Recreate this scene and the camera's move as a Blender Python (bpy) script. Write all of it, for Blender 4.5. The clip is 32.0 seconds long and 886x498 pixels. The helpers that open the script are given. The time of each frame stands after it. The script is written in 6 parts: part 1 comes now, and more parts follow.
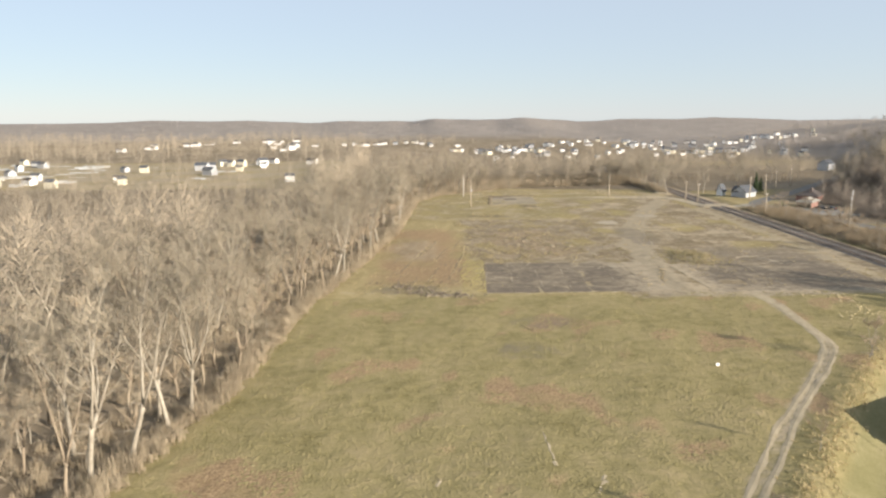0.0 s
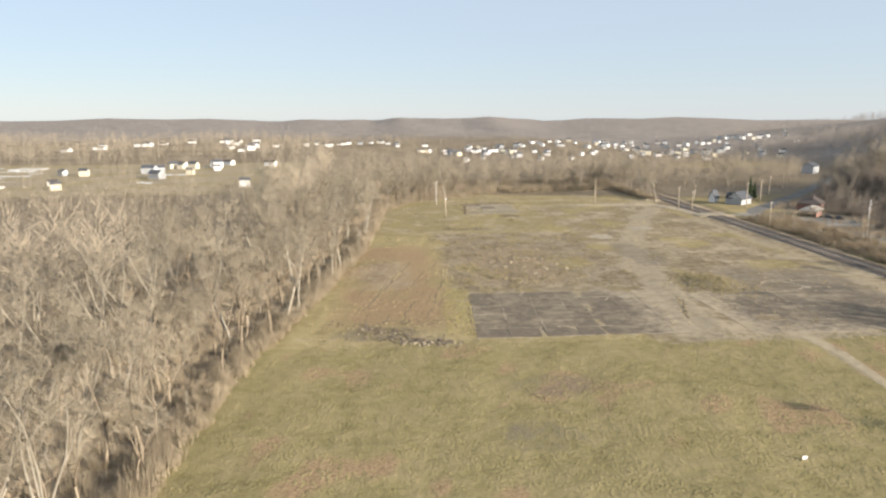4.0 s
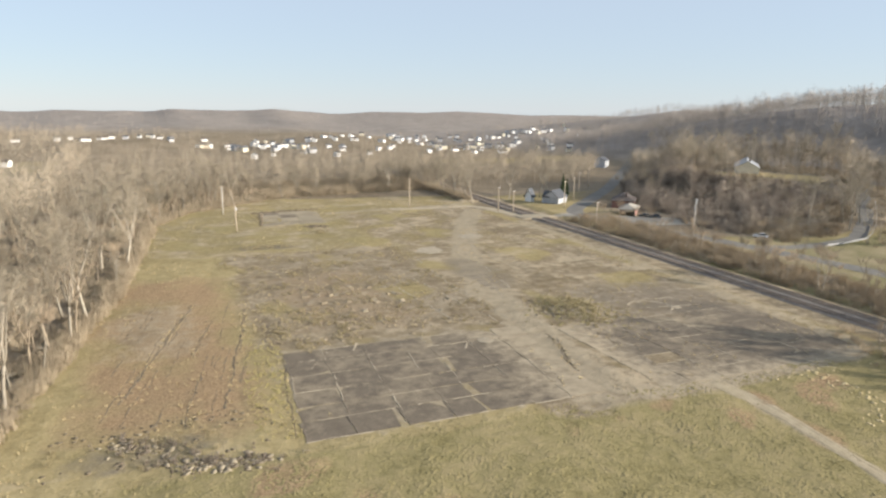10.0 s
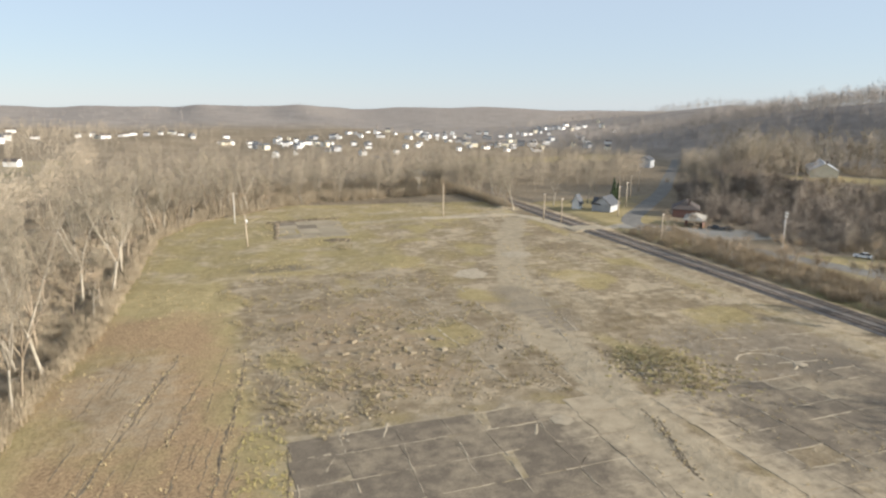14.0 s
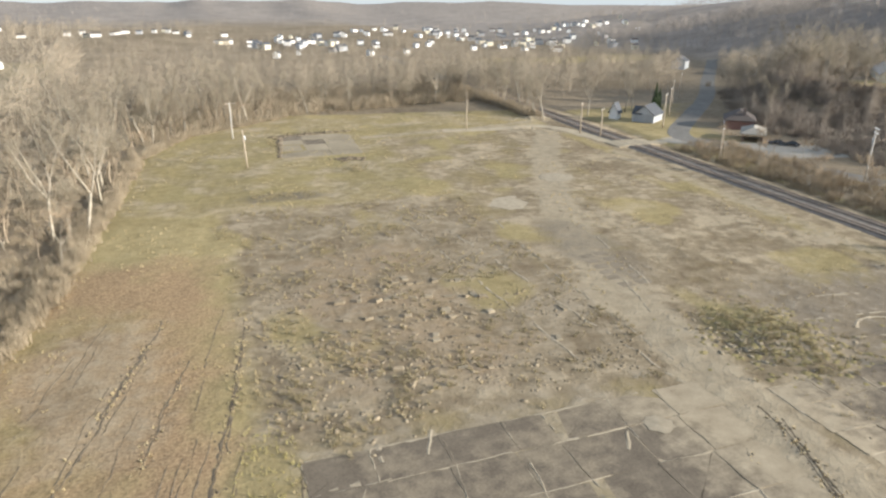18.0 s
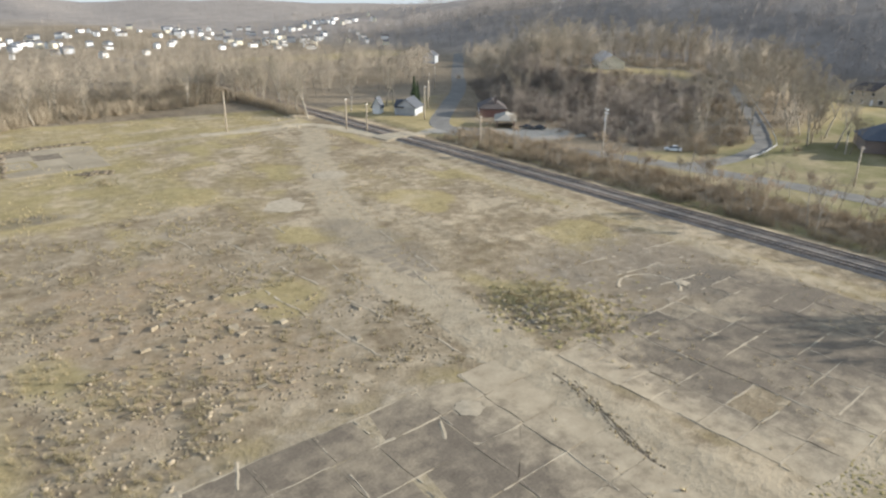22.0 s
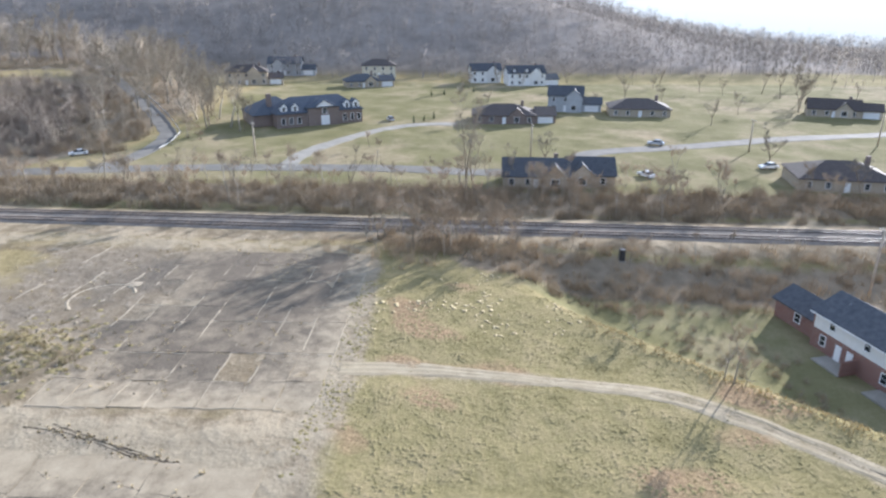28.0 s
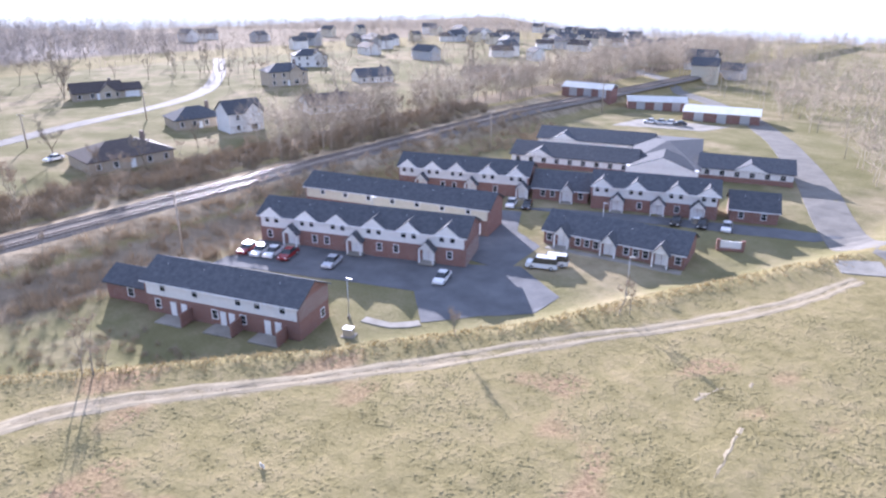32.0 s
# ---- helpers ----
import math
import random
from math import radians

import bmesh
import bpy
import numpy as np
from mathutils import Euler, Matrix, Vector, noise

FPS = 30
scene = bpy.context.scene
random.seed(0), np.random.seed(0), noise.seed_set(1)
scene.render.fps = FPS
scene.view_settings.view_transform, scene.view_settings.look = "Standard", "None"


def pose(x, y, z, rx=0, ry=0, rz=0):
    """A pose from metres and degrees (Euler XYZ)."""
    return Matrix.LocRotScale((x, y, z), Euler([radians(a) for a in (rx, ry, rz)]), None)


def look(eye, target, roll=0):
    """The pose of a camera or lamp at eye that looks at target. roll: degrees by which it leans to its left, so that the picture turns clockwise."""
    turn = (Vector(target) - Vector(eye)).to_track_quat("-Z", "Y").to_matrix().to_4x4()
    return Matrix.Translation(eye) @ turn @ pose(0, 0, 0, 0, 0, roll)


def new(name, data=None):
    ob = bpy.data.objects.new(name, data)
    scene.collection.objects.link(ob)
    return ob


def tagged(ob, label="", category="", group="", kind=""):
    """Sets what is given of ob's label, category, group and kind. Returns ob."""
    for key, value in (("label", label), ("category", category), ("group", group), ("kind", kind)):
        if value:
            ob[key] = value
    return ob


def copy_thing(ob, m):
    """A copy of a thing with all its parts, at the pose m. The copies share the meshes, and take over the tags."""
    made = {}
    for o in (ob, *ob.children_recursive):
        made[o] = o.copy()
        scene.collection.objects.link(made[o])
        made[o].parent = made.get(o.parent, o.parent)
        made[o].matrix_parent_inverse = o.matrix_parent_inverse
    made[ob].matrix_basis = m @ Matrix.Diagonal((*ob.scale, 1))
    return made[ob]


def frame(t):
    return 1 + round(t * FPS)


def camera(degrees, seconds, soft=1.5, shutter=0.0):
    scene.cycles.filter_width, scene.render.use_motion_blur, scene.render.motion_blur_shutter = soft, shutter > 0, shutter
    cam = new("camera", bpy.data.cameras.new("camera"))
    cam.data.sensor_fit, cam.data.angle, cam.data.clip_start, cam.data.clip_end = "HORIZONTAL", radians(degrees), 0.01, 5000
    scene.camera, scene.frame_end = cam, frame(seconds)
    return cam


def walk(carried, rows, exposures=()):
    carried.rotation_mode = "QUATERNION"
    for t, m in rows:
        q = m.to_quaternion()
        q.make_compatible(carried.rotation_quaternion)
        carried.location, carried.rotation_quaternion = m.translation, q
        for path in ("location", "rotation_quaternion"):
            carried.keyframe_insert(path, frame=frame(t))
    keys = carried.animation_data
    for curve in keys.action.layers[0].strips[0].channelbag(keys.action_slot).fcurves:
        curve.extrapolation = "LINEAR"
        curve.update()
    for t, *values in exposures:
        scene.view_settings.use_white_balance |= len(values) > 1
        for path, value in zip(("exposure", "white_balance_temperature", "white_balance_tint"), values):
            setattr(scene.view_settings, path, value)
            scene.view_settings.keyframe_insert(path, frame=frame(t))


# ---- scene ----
cam = camera(66.2, 32.0, soft=2.4)
# seconds, place in metres, yaw, pitch, roll
PATH = [
    (0, 0.00, 0.00, 40.00, -1.73, -11.10, -0.30),
    (0.5, -0.35, 4.31, 40.07, -1.72, -11.09, -0.35),
    (1, -0.65, 8.56, 40.14, -2.18, -11.13, -0.31),
    (1.5, -0.94, 12.71, 40.20, -3.18, -11.16, -0.28),
    (2, -1.11, 16.83, 40.25, -3.84, -11.17, -0.25),
    (2.5, -1.16, 20.89, 40.31, -4.18, -11.19, -0.20),
    (3, -1.15, 24.86, 40.36, -4.44, -11.21, -0.18),
    (3.5, -1.22, 28.65, 40.37, -4.59, -11.21, -0.12),
    (5.5, -2.00, 43.01, 40.22, -6.87, -11.32, 0.08),
    (6, -2.21, 46.49, 40.17, -10.41, -11.42, 0.21),
    (6.5, -2.52, 50.03, 40.13, -15.92, -11.48, 0.34),
    (7, -2.85, 53.69, 40.07, -18.81, -11.51, 0.43),
    (7.5, -2.86, 57.25, 40.01, -20.01, -11.53, 0.48),
    (8, -2.55, 60.72, 39.92, -20.97, -11.53, 0.54),
    (8.5, -1.94, 64.14, 39.85, -21.61, -11.53, 0.57),
    (9, -1.17, 67.53, 39.81, -22.08, -11.55, 0.56),
    (9.5, -0.27, 70.94, 39.80, -22.37, -11.62, 0.59),
    (10, 0.77, 74.47, 39.78, -22.44, -11.68, 0.63),
    (10.5, 1.88, 78.12, 39.76, -22.19, -11.69, 0.63),
    (11, 3.03, 81.63, 39.77, -21.79, -11.71, 0.55),
    (11.5, 4.14, 85.25, 39.77, -21.30, -11.77, 0.57),
    (12, 5.13, 89.10, 39.76, -20.85, -11.83, 0.60),
    (12.5, 6.00, 93.18, 39.80, -20.50, -11.89, 0.57),
    (13, 6.71, 97.23, 39.87, -20.30, -12.00, 0.60),
    (13.5, 7.46, 101.28, 39.98, -20.31, -12.07, 0.59),
    (14, 8.15, 105.32, 40.08, -20.36, -12.09, 0.55),
    (14.5, 8.84, 109.24, 40.13, -20.41, -13.91, 0.58),
    (15, 9.50, 113.04, 40.15, -20.44, -16.98, 0.59),
    (15.5, 10.07, 116.61, 40.13, -20.48, -19.77, 0.65),
    (17.5, 11.72, 128.31, 39.77, -19.99, -20.25, 0.52),
    (18, 11.54, 129.90, 39.58, -19.86, -20.29, 0.43),
    (18.5, 11.22, 130.59, 39.34, -19.73, -20.25, 0.41),
    (19, 11.13, 130.87, 39.12, -24.31, -20.22, 0.52),
    (19.5, 11.18, 131.17, 38.96, -33.82, -20.28, 0.68),
    (20, 11.19, 131.79, 38.86, -39.42, -20.29, 0.70),
    (20.5, 11.24, 132.25, 38.81, -40.40, -20.29, 0.68),
    (21, 11.30, 132.61, 38.78, -40.35, -20.29, 0.73),
    (21.5, 11.48, 132.96, 38.74, -39.97, -20.27, 0.64),
    (22, 11.54, 133.19, 38.72, -39.86, -20.25, 0.61),
    (22.5, 11.58, 133.15, 38.71, -41.40, -20.21, 0.57),
    (23, 11.53, 133.07, 38.73, -44.48, -20.23, 0.51),
    (23.5, 11.40, 132.99, 38.76, -47.86, -20.22, 0.43),
    (24, 11.31, 132.84, 38.78, -50.82, -20.24, 0.41),
    (24.5, 11.19, 132.85, 38.81, -53.09, -20.24, 0.30),
    (25, 11.08, 132.79, 38.89, -54.53, -20.22, 0.27),
    (25.5, 11.01, 132.46, 39.04, -58.93, -20.30, 0.22),
    (26, 10.68, 132.22, 39.20, -65.17, -20.38, 0.11),
    (26.5, 10.20, 132.19, 39.33, -72.20, -20.46, 0.02),
    (28.5, 9.26, 132.92, 39.51, -90.36, -20.74, 0.07),
    (29, 8.91, 132.99, 39.61, -93.26, -20.80, 0.03),
    (29.5, 8.14, 132.94, 39.77, -100.04, -20.92, 0.01),
    (30, 7.43, 132.83, 39.92, -110.80, -21.09, -0.10),
    (30.5, 6.98, 132.53, 40.02, -121.03, -21.36, -0.08),
    (31, 6.72, 132.36, 40.09, -129.37, -21.60, -0.04),
    (31.5, 6.33, 132.40, 40.18, -136.98, -21.73, 0.11),
    (32, 5.89, 132.54, 40.29, -143.39, -21.85, 0.10),
]


def aimed(x, y, z, yaw, pitch, roll):
    a, b = radians(yaw), radians(pitch)
    ahead = Vector((-math.sin(a) * math.cos(b), math.cos(a) * math.cos(b), math.sin(b)))
    return look((x, y, z), Vector((x, y, z)) + 50 * ahead, roll)


walk(cam, [(t, aimed(*p)) for t, *p in PATH], [(0, 1.01, 6700, 10), (6, 1.01, 6550, 10), (14, 0.98, 6400, 9), (20, 1.09, 6150, 8), (26, 1.08, 5750, 8), (28, 1.42, 5500, 13), (29, 1.68, 5400, 16), (30, 1.72, 5450, 29), (32, 1.73, 5350, 26)])

# ---- light ----
SUN_AZ, SUN_EL = 125.5, 16.2  # degrees, clockwise from +y; above the horizon
world = bpy.data.worlds.new("sky")
scene.world = world
world.use_nodes = True
wn = world.node_tree.nodes
sky = wn.new("ShaderNodeTexSky")
sky.sky_type, sky.sun_disc = "NISHITA", False
sky.sun_elevation, sky.sun_rotation = radians(SUN_EL), radians(SUN_AZ)
sky.air_density, sky.dust_density, sky.ozone_density = 1.0, 0.0, 4.0
veil = wn.new("ShaderNodeMix")  # thin winter haze over the whole sky
veil.data_type = "RGBA"
veil.inputs[0].default_value = 0.72
veil.inputs[7].default_value = (4.3, 4.85, 5.6, 1)
world.node_tree.links.new(sky.outputs[0], veil.inputs[6])
world.node_tree.links.new(veil.outputs[2], wn["Background"].inputs[0])
wn["Background"].inputs[1].default_value = 0.078
sun = new("sun", bpy.data.lights.new("sun", "SUN"))
sun.data.energy, sun.data.angle, sun.data.color = 5.0, radians(0.6), (1.0, 0.91, 0.79)
sa, se = radians(SUN_AZ), radians(SUN_EL)
sun.matrix_world = look((math.sin(sa) * 100, math.cos(sa) * 100, math.tan(se) * 100), (0, 0, 0))


# ---- materials ----
class Mat:
    """A node material that is put together step by step."""

    def __init__(self, name, rough=0.85, metal=0.0, spec=0.3):
        self.m = bpy.data.materials.new(name)
        self.m.use_nodes = True
        self.t = self.m.node_tree
        self.b = self.t.nodes["Principled BSDF"]
        self.b.inputs["Roughness"].default_value = rough
        self.b.inputs["Metallic"].default_value = metal
        self.b.inputs["Specular IOR Level"].default_value = spec

    def node(self, kind, **kw):
        n = self.t.nodes.new(kind)
        for k, v in kw.items():
            setattr(n, k, v)
        return n

    def link(self, a, b):
        self.t.links.new(a, b)

    def noise(self, scale, detail=4.0, coords="Object", rough=0.6):
        c = self.node("ShaderNodeNewGeometry").outputs["Position"] if coords == "World" else self.node("ShaderNodeTexCoord").outputs[coords]
        n = self.node("ShaderNodeTexNoise")
        n.inputs["Scale"].default_value, n.inputs["Detail"].default_value, n.inputs["Roughness"].default_value = scale, detail, rough
        self.link(c, n.inputs["Vector"])
        return n.outputs["Fac"]

    def ramp(self, fac, stops):
        r = self.node("ShaderNodeValToRGB").color_ramp
        while len(r.elements) < len(stops):
            r.elements.new(0.5)
        for e, (p, c) in zip(r.elements, stops):
            e.position, e.color = p, (*c, 1)
        n = self.t.nodes[-1]
        self.link(fac, n.inputs[0])
        return n.outputs[0]

    def mix(self, fac, a, b, kind="MIX"):
        n = self.node("ShaderNodeMix", data_type="RGBA", blend_type=kind)
        for sock, v in ((n.inputs[0], fac), (n.inputs[6], a), (n.inputs[7], b)):
            if isinstance(v, (int, float)):
                sock.default_value = v
            elif isinstance(v, tuple):
                sock.default_value = (*v, 1)
            else:
                self.link(v, sock)
        return n.outputs[2]

    def math(self, op, a, b=0.0, clamp=False):
        n = self.node("ShaderNodeMath", operation=op, use_clamp=clamp)
        for sock, v in ((n.inputs[0], a), (n.inputs[1], b)):
            if isinstance(v, (int, float)):
                sock.default_value = v
            else:
                self.link(v, sock)
        return n.outputs[0]

    def bump(self, height, strength=0.3, distance=0.05):
        n = self.node("ShaderNodeBump")
        n.inputs["Strength"].default_value, n.inputs["Distance"].default_value = strength, distance
        self.link(height, n.inputs["Height"])
        self.link(n.outputs[0], self.b.inputs["Normal"])

    def colour(self, c):
        if isinstance(c, tuple):
            self.b.inputs["Base Color"].default_value = (*c, 1)
        else:
            self.link(c, self.b.inputs["Base Color"])
        return self


def plain(name, dark, light, scale=2.0, rough=0.85, metal=0.0, bump=0.2, vary=0.25, spec=0.3, coords="Object", grain=9.0):
    """Two-scale mottled surface between two colours; each object's own shade varies a little."""
    m = Mat(name, rough, metal, spec)
    big, fine = m.noise(scale, 3, coords), m.noise(scale * grain, 3, coords)
    f = m.math("ADD", m.math("MULTIPLY", big, 0.6), m.math("MULTIPLY", fine, 0.4))
    c = m.ramp(f, [(0.32, dark), (0.68, light)])
    info = m.node("ShaderNodeObjectInfo").outputs["Random"]
    k = m.math("ADD", m.math("MULTIPLY", info, vary), 1 - vary / 2)
    cc = m.node("ShaderNodeCombineColor")
    for i in range(3):
        m.link(k, cc.inputs[i])
    m.colour(m.mix(1.0, c, cc.outputs[0], "MULTIPLY"))
    if bump:
        m.bump(fine, bump)
    return m.m


M_BARK = plain("bark", (0.16, 0.12, 0.085), (0.34, 0.28, 0.2), 1.2, vary=0.5)
M_PALE = plain("pale_bark", (0.225, 0.192, 0.147), (0.42, 0.375, 0.3), 0.8, vary=0.5)
M_TWIG = plain("twigs", (0.2, 0.167, 0.12), (0.345, 0.297, 0.22), 0.3, vary=0.5, bump=0)
M_TWIGRED = plain("russet_twigs", (0.28, 0.215, 0.145), (0.45, 0.36, 0.255), 0.3, vary=0.5, bump=0)
M_FARWOOD = plain("far_twigs", (0.25, 0.205, 0.15), (0.42, 0.355, 0.265), 0.05, vary=0.3, bump=0, coords="World")
# bare wood, greyer than the near twigs: distance haze is in the colour
M_RIDGE = plain("hazed_grey_wood", (0.23, 0.2, 0.172), (0.385, 0.34, 0.3), 0.02, vary=0.2, bump=0, coords="World")
M_NEEDLE = plain("needles", (0.035, 0.055, 0.025), (0.075, 0.1, 0.045), 3.0)
M_DRYGRASS = plain("dry_grass", (0.34, 0.27, 0.14), (0.58, 0.48, 0.28), 0.5, vary=0.3, bump=0, coords="World")
M_GREENGRASS = plain("green_grass", (0.24, 0.215, 0.085), (0.44, 0.38, 0.17), 0.4, vary=0.3, bump=0, coords="World")
M_SHINGLE = plain("grey_shingle", (0.05, 0.055, 0.065), (0.11, 0.115, 0.125), 1.5, vary=0.2, grain=12)
M_SHINGLEB = plain("brown_shingle", (0.06, 0.05, 0.045), (0.12, 0.1, 0.09), 1.5, vary=0.3, grain=12)
M_SIDING = plain("white_siding", (0.68, 0.67, 0.64), (0.8, 0.79, 0.76), 1.0, 0.6, bump=0.05, vary=0.1)
M_CREAM = plain("cream_siding", (0.58, 0.53, 0.4), (0.7, 0.65, 0.52), 1.0, 0.6, bump=0.05, vary=0.1)
M_TRIM = plain("white_trim", (0.74, 0.74, 0.73), (0.84, 0.84, 0.83), 2.0, 0.5, bump=0.0, vary=0.05)
M_GLASS = Mat("window_glass", 0.08, 0.0, 0.6).colour((0.03, 0.035, 0.04)).m
# worn asphalt grey, lifted so that it holds part of the pale haze
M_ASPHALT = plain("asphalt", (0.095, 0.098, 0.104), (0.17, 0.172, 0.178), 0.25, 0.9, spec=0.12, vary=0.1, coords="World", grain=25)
M_CONCRETE = plain("concrete", (0.22, 0.205, 0.175), (0.36, 0.335, 0.29), 0.4, 0.9, spec=0.12, vary=0.15, coords="World", grain=14)
M_TRACK = plain("trodden_track", (0.28, 0.232, 0.152), (0.42, 0.354, 0.248), 0.5, 0.95, spec=0.05, vary=0.1, coords="World", grain=10)
M_GRAVEL = plain("gravel", (0.28, 0.235, 0.165), (0.43, 0.37, 0.27), 0.35, 0.95, spec=0.08, vary=0.1, coords="World", grain=12)
M_BALLAST = plain("ballast", (0.14, 0.122, 0.104), (0.26, 0.23, 0.198), 0.5, 1.0, spec=0.02, bump=0.6, vary=0.1, coords="World", grain=9)
M_STREET = plain("pale_asphalt", (0.14, 0.132, 0.118), (0.235, 0.22, 0.195), 0.3, 0.9, spec=0.1, vary=0.1, coords="World", grain=16)
M_RAIL = plain("rail_steel", (0.09, 0.075, 0.066), (0.18, 0.158, 0.145), 2.0, 0.42, 0.0, bump=0.05, vary=0.1, spec=0.16)
M_SLEEPER = plain("sleeper_wood", (0.11, 0.09, 0.073), (0.22, 0.183, 0.15), 2.0, 0.95, vary=0.5, spec=0.04)
M_POLE = plain("weathered_pole", (0.32, 0.26, 0.19), (0.52, 0.44, 0.34), 1.5, vary=0.2)
M_PALEPOLE = plain("pale_pole", (0.42, 0.39, 0.34), (0.62, 0.59, 0.54), 1.5, vary=0.2)
M_STEEL = plain("grey_metal", (0.4, 0.41, 0.42), (0.58, 0.59, 0.6), 3.0, 0.45, 0.6, bump=0, vary=0.1)
M_DARK = plain("dark_metal", (0.03, 0.03, 0.032), (0.07, 0.07, 0.075), 3.0, 0.5, 0.2, bump=0, vary=0.1)
M_RUBBER = plain("tyre_rubber", (0.015, 0.015, 0.016), (0.03, 0.03, 0.03), 6.0, 0.85)
M_RUBBLE = plain("rubble", (0.14, 0.112, 0.074), (0.32, 0.262, 0.18), 0.7, 0.95, vary=0.4, coords="World")
M_SCRUB = plain("scrub", (0.26, 0.2, 0.132), (0.46, 0.37, 0.25), 0.15, vary=0.3, bump=0, coords="World")
# brown brush, darker than M_BRUSH: the knoll slope's shade is in the colour
M_DARKSHADEBRUSH = plain("dark_shade_brush", (0.17, 0.14, 0.112), (0.32, 0.265, 0.21), 0.15, vary=0.3, bump=0, coords="World")
M_BRUSH = plain("brush", (0.225, 0.18, 0.122), (0.385, 0.318, 0.224), 0.15, vary=0.3, bump=0, coords="World")


def brick_material(name, a, b):
    m = Mat(name, 0.9)
    tex = m.node("ShaderNodeTexBrick")
    tex.inputs["Color1"].default_value, tex.inputs["Color2"].default_value, tex.inputs["Mortar"].default_value = (*a, 1), (*b, 1), (0.36, 0.33, 0.3, 1)
    tex.inputs["Scale"].default_value, tex.inputs["Mortar Size"].default_value = 2.2, 0.012
    co = m.node("ShaderNodeTexCoord").outputs["Object"]
    rot = m.node("ShaderNodeMapping")
    rot.inputs["Rotation"].default_value = (radians(90), 0, 0)
    m.link(co, rot.inputs[0])
    m.link(rot.outputs[0], tex.inputs["Vector"])
    n = m.noise(0.5, 4)
    m.colour(m.mix(m.math("MULTIPLY", n, 0.45), tex.outputs[0], tuple(v * 0.55 for v in a)))
    return m.m


M_BRICK = brick_material("red_brick", (0.235, 0.125, 0.1), (0.31, 0.17, 0.135))
M_BRICKDARK = brick_material("brown_brick", (0.2, 0.152, 0.13), (0.28, 0.215, 0.18))


# ---- small tools ----
def obj(name, geo, mat, parent=None, smooth=False):
    me = bpy.data.meshes.new(name)
    me.from_pydata(geo[0], [], geo[1])
    me.materials.append(mat)
    if smooth:
        me.polygons.foreach_set("use_smooth", [True] * len(me.polygons))
    ob = new(name, me)
    ob.parent = parent
    return ob


def part(name, geo, mat, parent, label="", smooth=False):
    ob = obj(name, geo, mat, parent, smooth)
    return tagged(ob, label) if label else ob


def empty(name, m, label, category, group="", kind=""):
    ob = new(name)
    ob.empty_display_size = 0.5
    ob.matrix_world = m
    return tagged(ob, label, category, group, kind)


def arrays(name, verts, tris, mat, parent=None):
    """A mesh object from numpy arrays of corners and triangles."""
    verts, tris = np.asarray(verts, np.float32), np.asarray(tris, np.int32)
    me = bpy.data.meshes.new(name)
    me.vertices.add(len(verts))
    me.vertices.foreach_set("co", verts.ravel())
    k = tris.shape[1]
    me.loops.add(tris.size)
    me.loops.foreach_set("vertex_index", tris.ravel())
    me.polygons.add(len(tris))
    me.polygons.foreach_set("loop_start", np.arange(len(tris), dtype=np.int32) * k)
    me.update(calc_edges=True)
    me.materials.append(mat)
    ob = new(name, me)
    ob.parent = parent
    return ob


def box(x0, y0, z0, x1, y1, z1):
    v = [(x, y, z) for z in (z0, z1) for x, y in ((x0, y0), (x1, y0), (x1, y1), (x0, y1))]
    return v, [(3, 2, 1, 0), (4, 5, 6, 7), (0, 1, 5, 4), (1, 2, 6, 5), (2, 3, 7, 6), (3, 0, 4, 7)]


def join(*geos):
    v, f = [], []
    for a, b in geos:
        n = len(v)
        v += list(a)
        f += [tuple(i + n for i in q) for q in b]
    return v, f


def prism(outline, z0, z1):
    """An upright prism over an anticlockwise outline."""
    n = len(outline)
    v = [(x, y, z0) for x, y in outline] + [(x, y, z1) for x, y in outline]
    return v, [tuple(reversed(range(n))), tuple(range(n, 2 * n))] + [(i, (i + 1) % n, n + (i + 1) % n, n + i) for i in range(n)]


def tube(points, radii, n=6, cap=True):
    v, f = [], []
    for k, (p, r) in enumerate(zip(points, radii)):
        a = Vector(points[max(k - 1, 0)])
        b = Vector(points[min(k + 1, len(points) - 1)])
        d = (b - a).normalized()
        u = d.cross(Vector((0.31, 0.95, 0.05))).normalized()
        w = d.cross(u)
        v += [tuple(Vector(p) + r * (math.cos(6.2832 * i / n) * u + math.sin(6.2832 * i / n) * w)) for i in range(n)]
    for k in range(len(points) - 1):
        f += [(k * n + i, k * n + (i + 1) % n, (k + 1) * n + (i + 1) % n, (k + 1) * n + i) for i in range(n)]
    if cap:
        f += [tuple(reversed(range(n))), tuple(range((len(points) - 1) * n, len(points) * n))]
    return v, f


def step(a, b, x):
    t = np.clip((np.asarray(x, float) - a) / (b - a), 0, 1)
    return t * t * (3 - 2 * t)


def waves(x, y, size, seed):
    """Smooth cheap noise, about -1 to 1."""
    r = np.random.RandomState(seed)
    out = 0
    for k in range(5):
        a, p, q = r.rand() * 6.283, r.rand() * 6.283, r.uniform(0.7, 1.6)
        out = out + np.sin((x * math.cos(a) + y * math.sin(a)) * 6.283 * q / size + p)
    return out / 2.6


# ---- the lie of the land ----
def rail_x(y):
    return 121.5 + 0.034 * (np.asarray(y, float) - 30) - 1.2 * step(60, -160, y) * (np.asarray(y, float) < 60)


def berm_x(y):
    return np.interp(y, (-200, 0, 21, 41, 63, 84, 104, 122, 136, 148), (-30, 4, 14.5, 27, 38.5, 55, 73, 92, 112, 140))


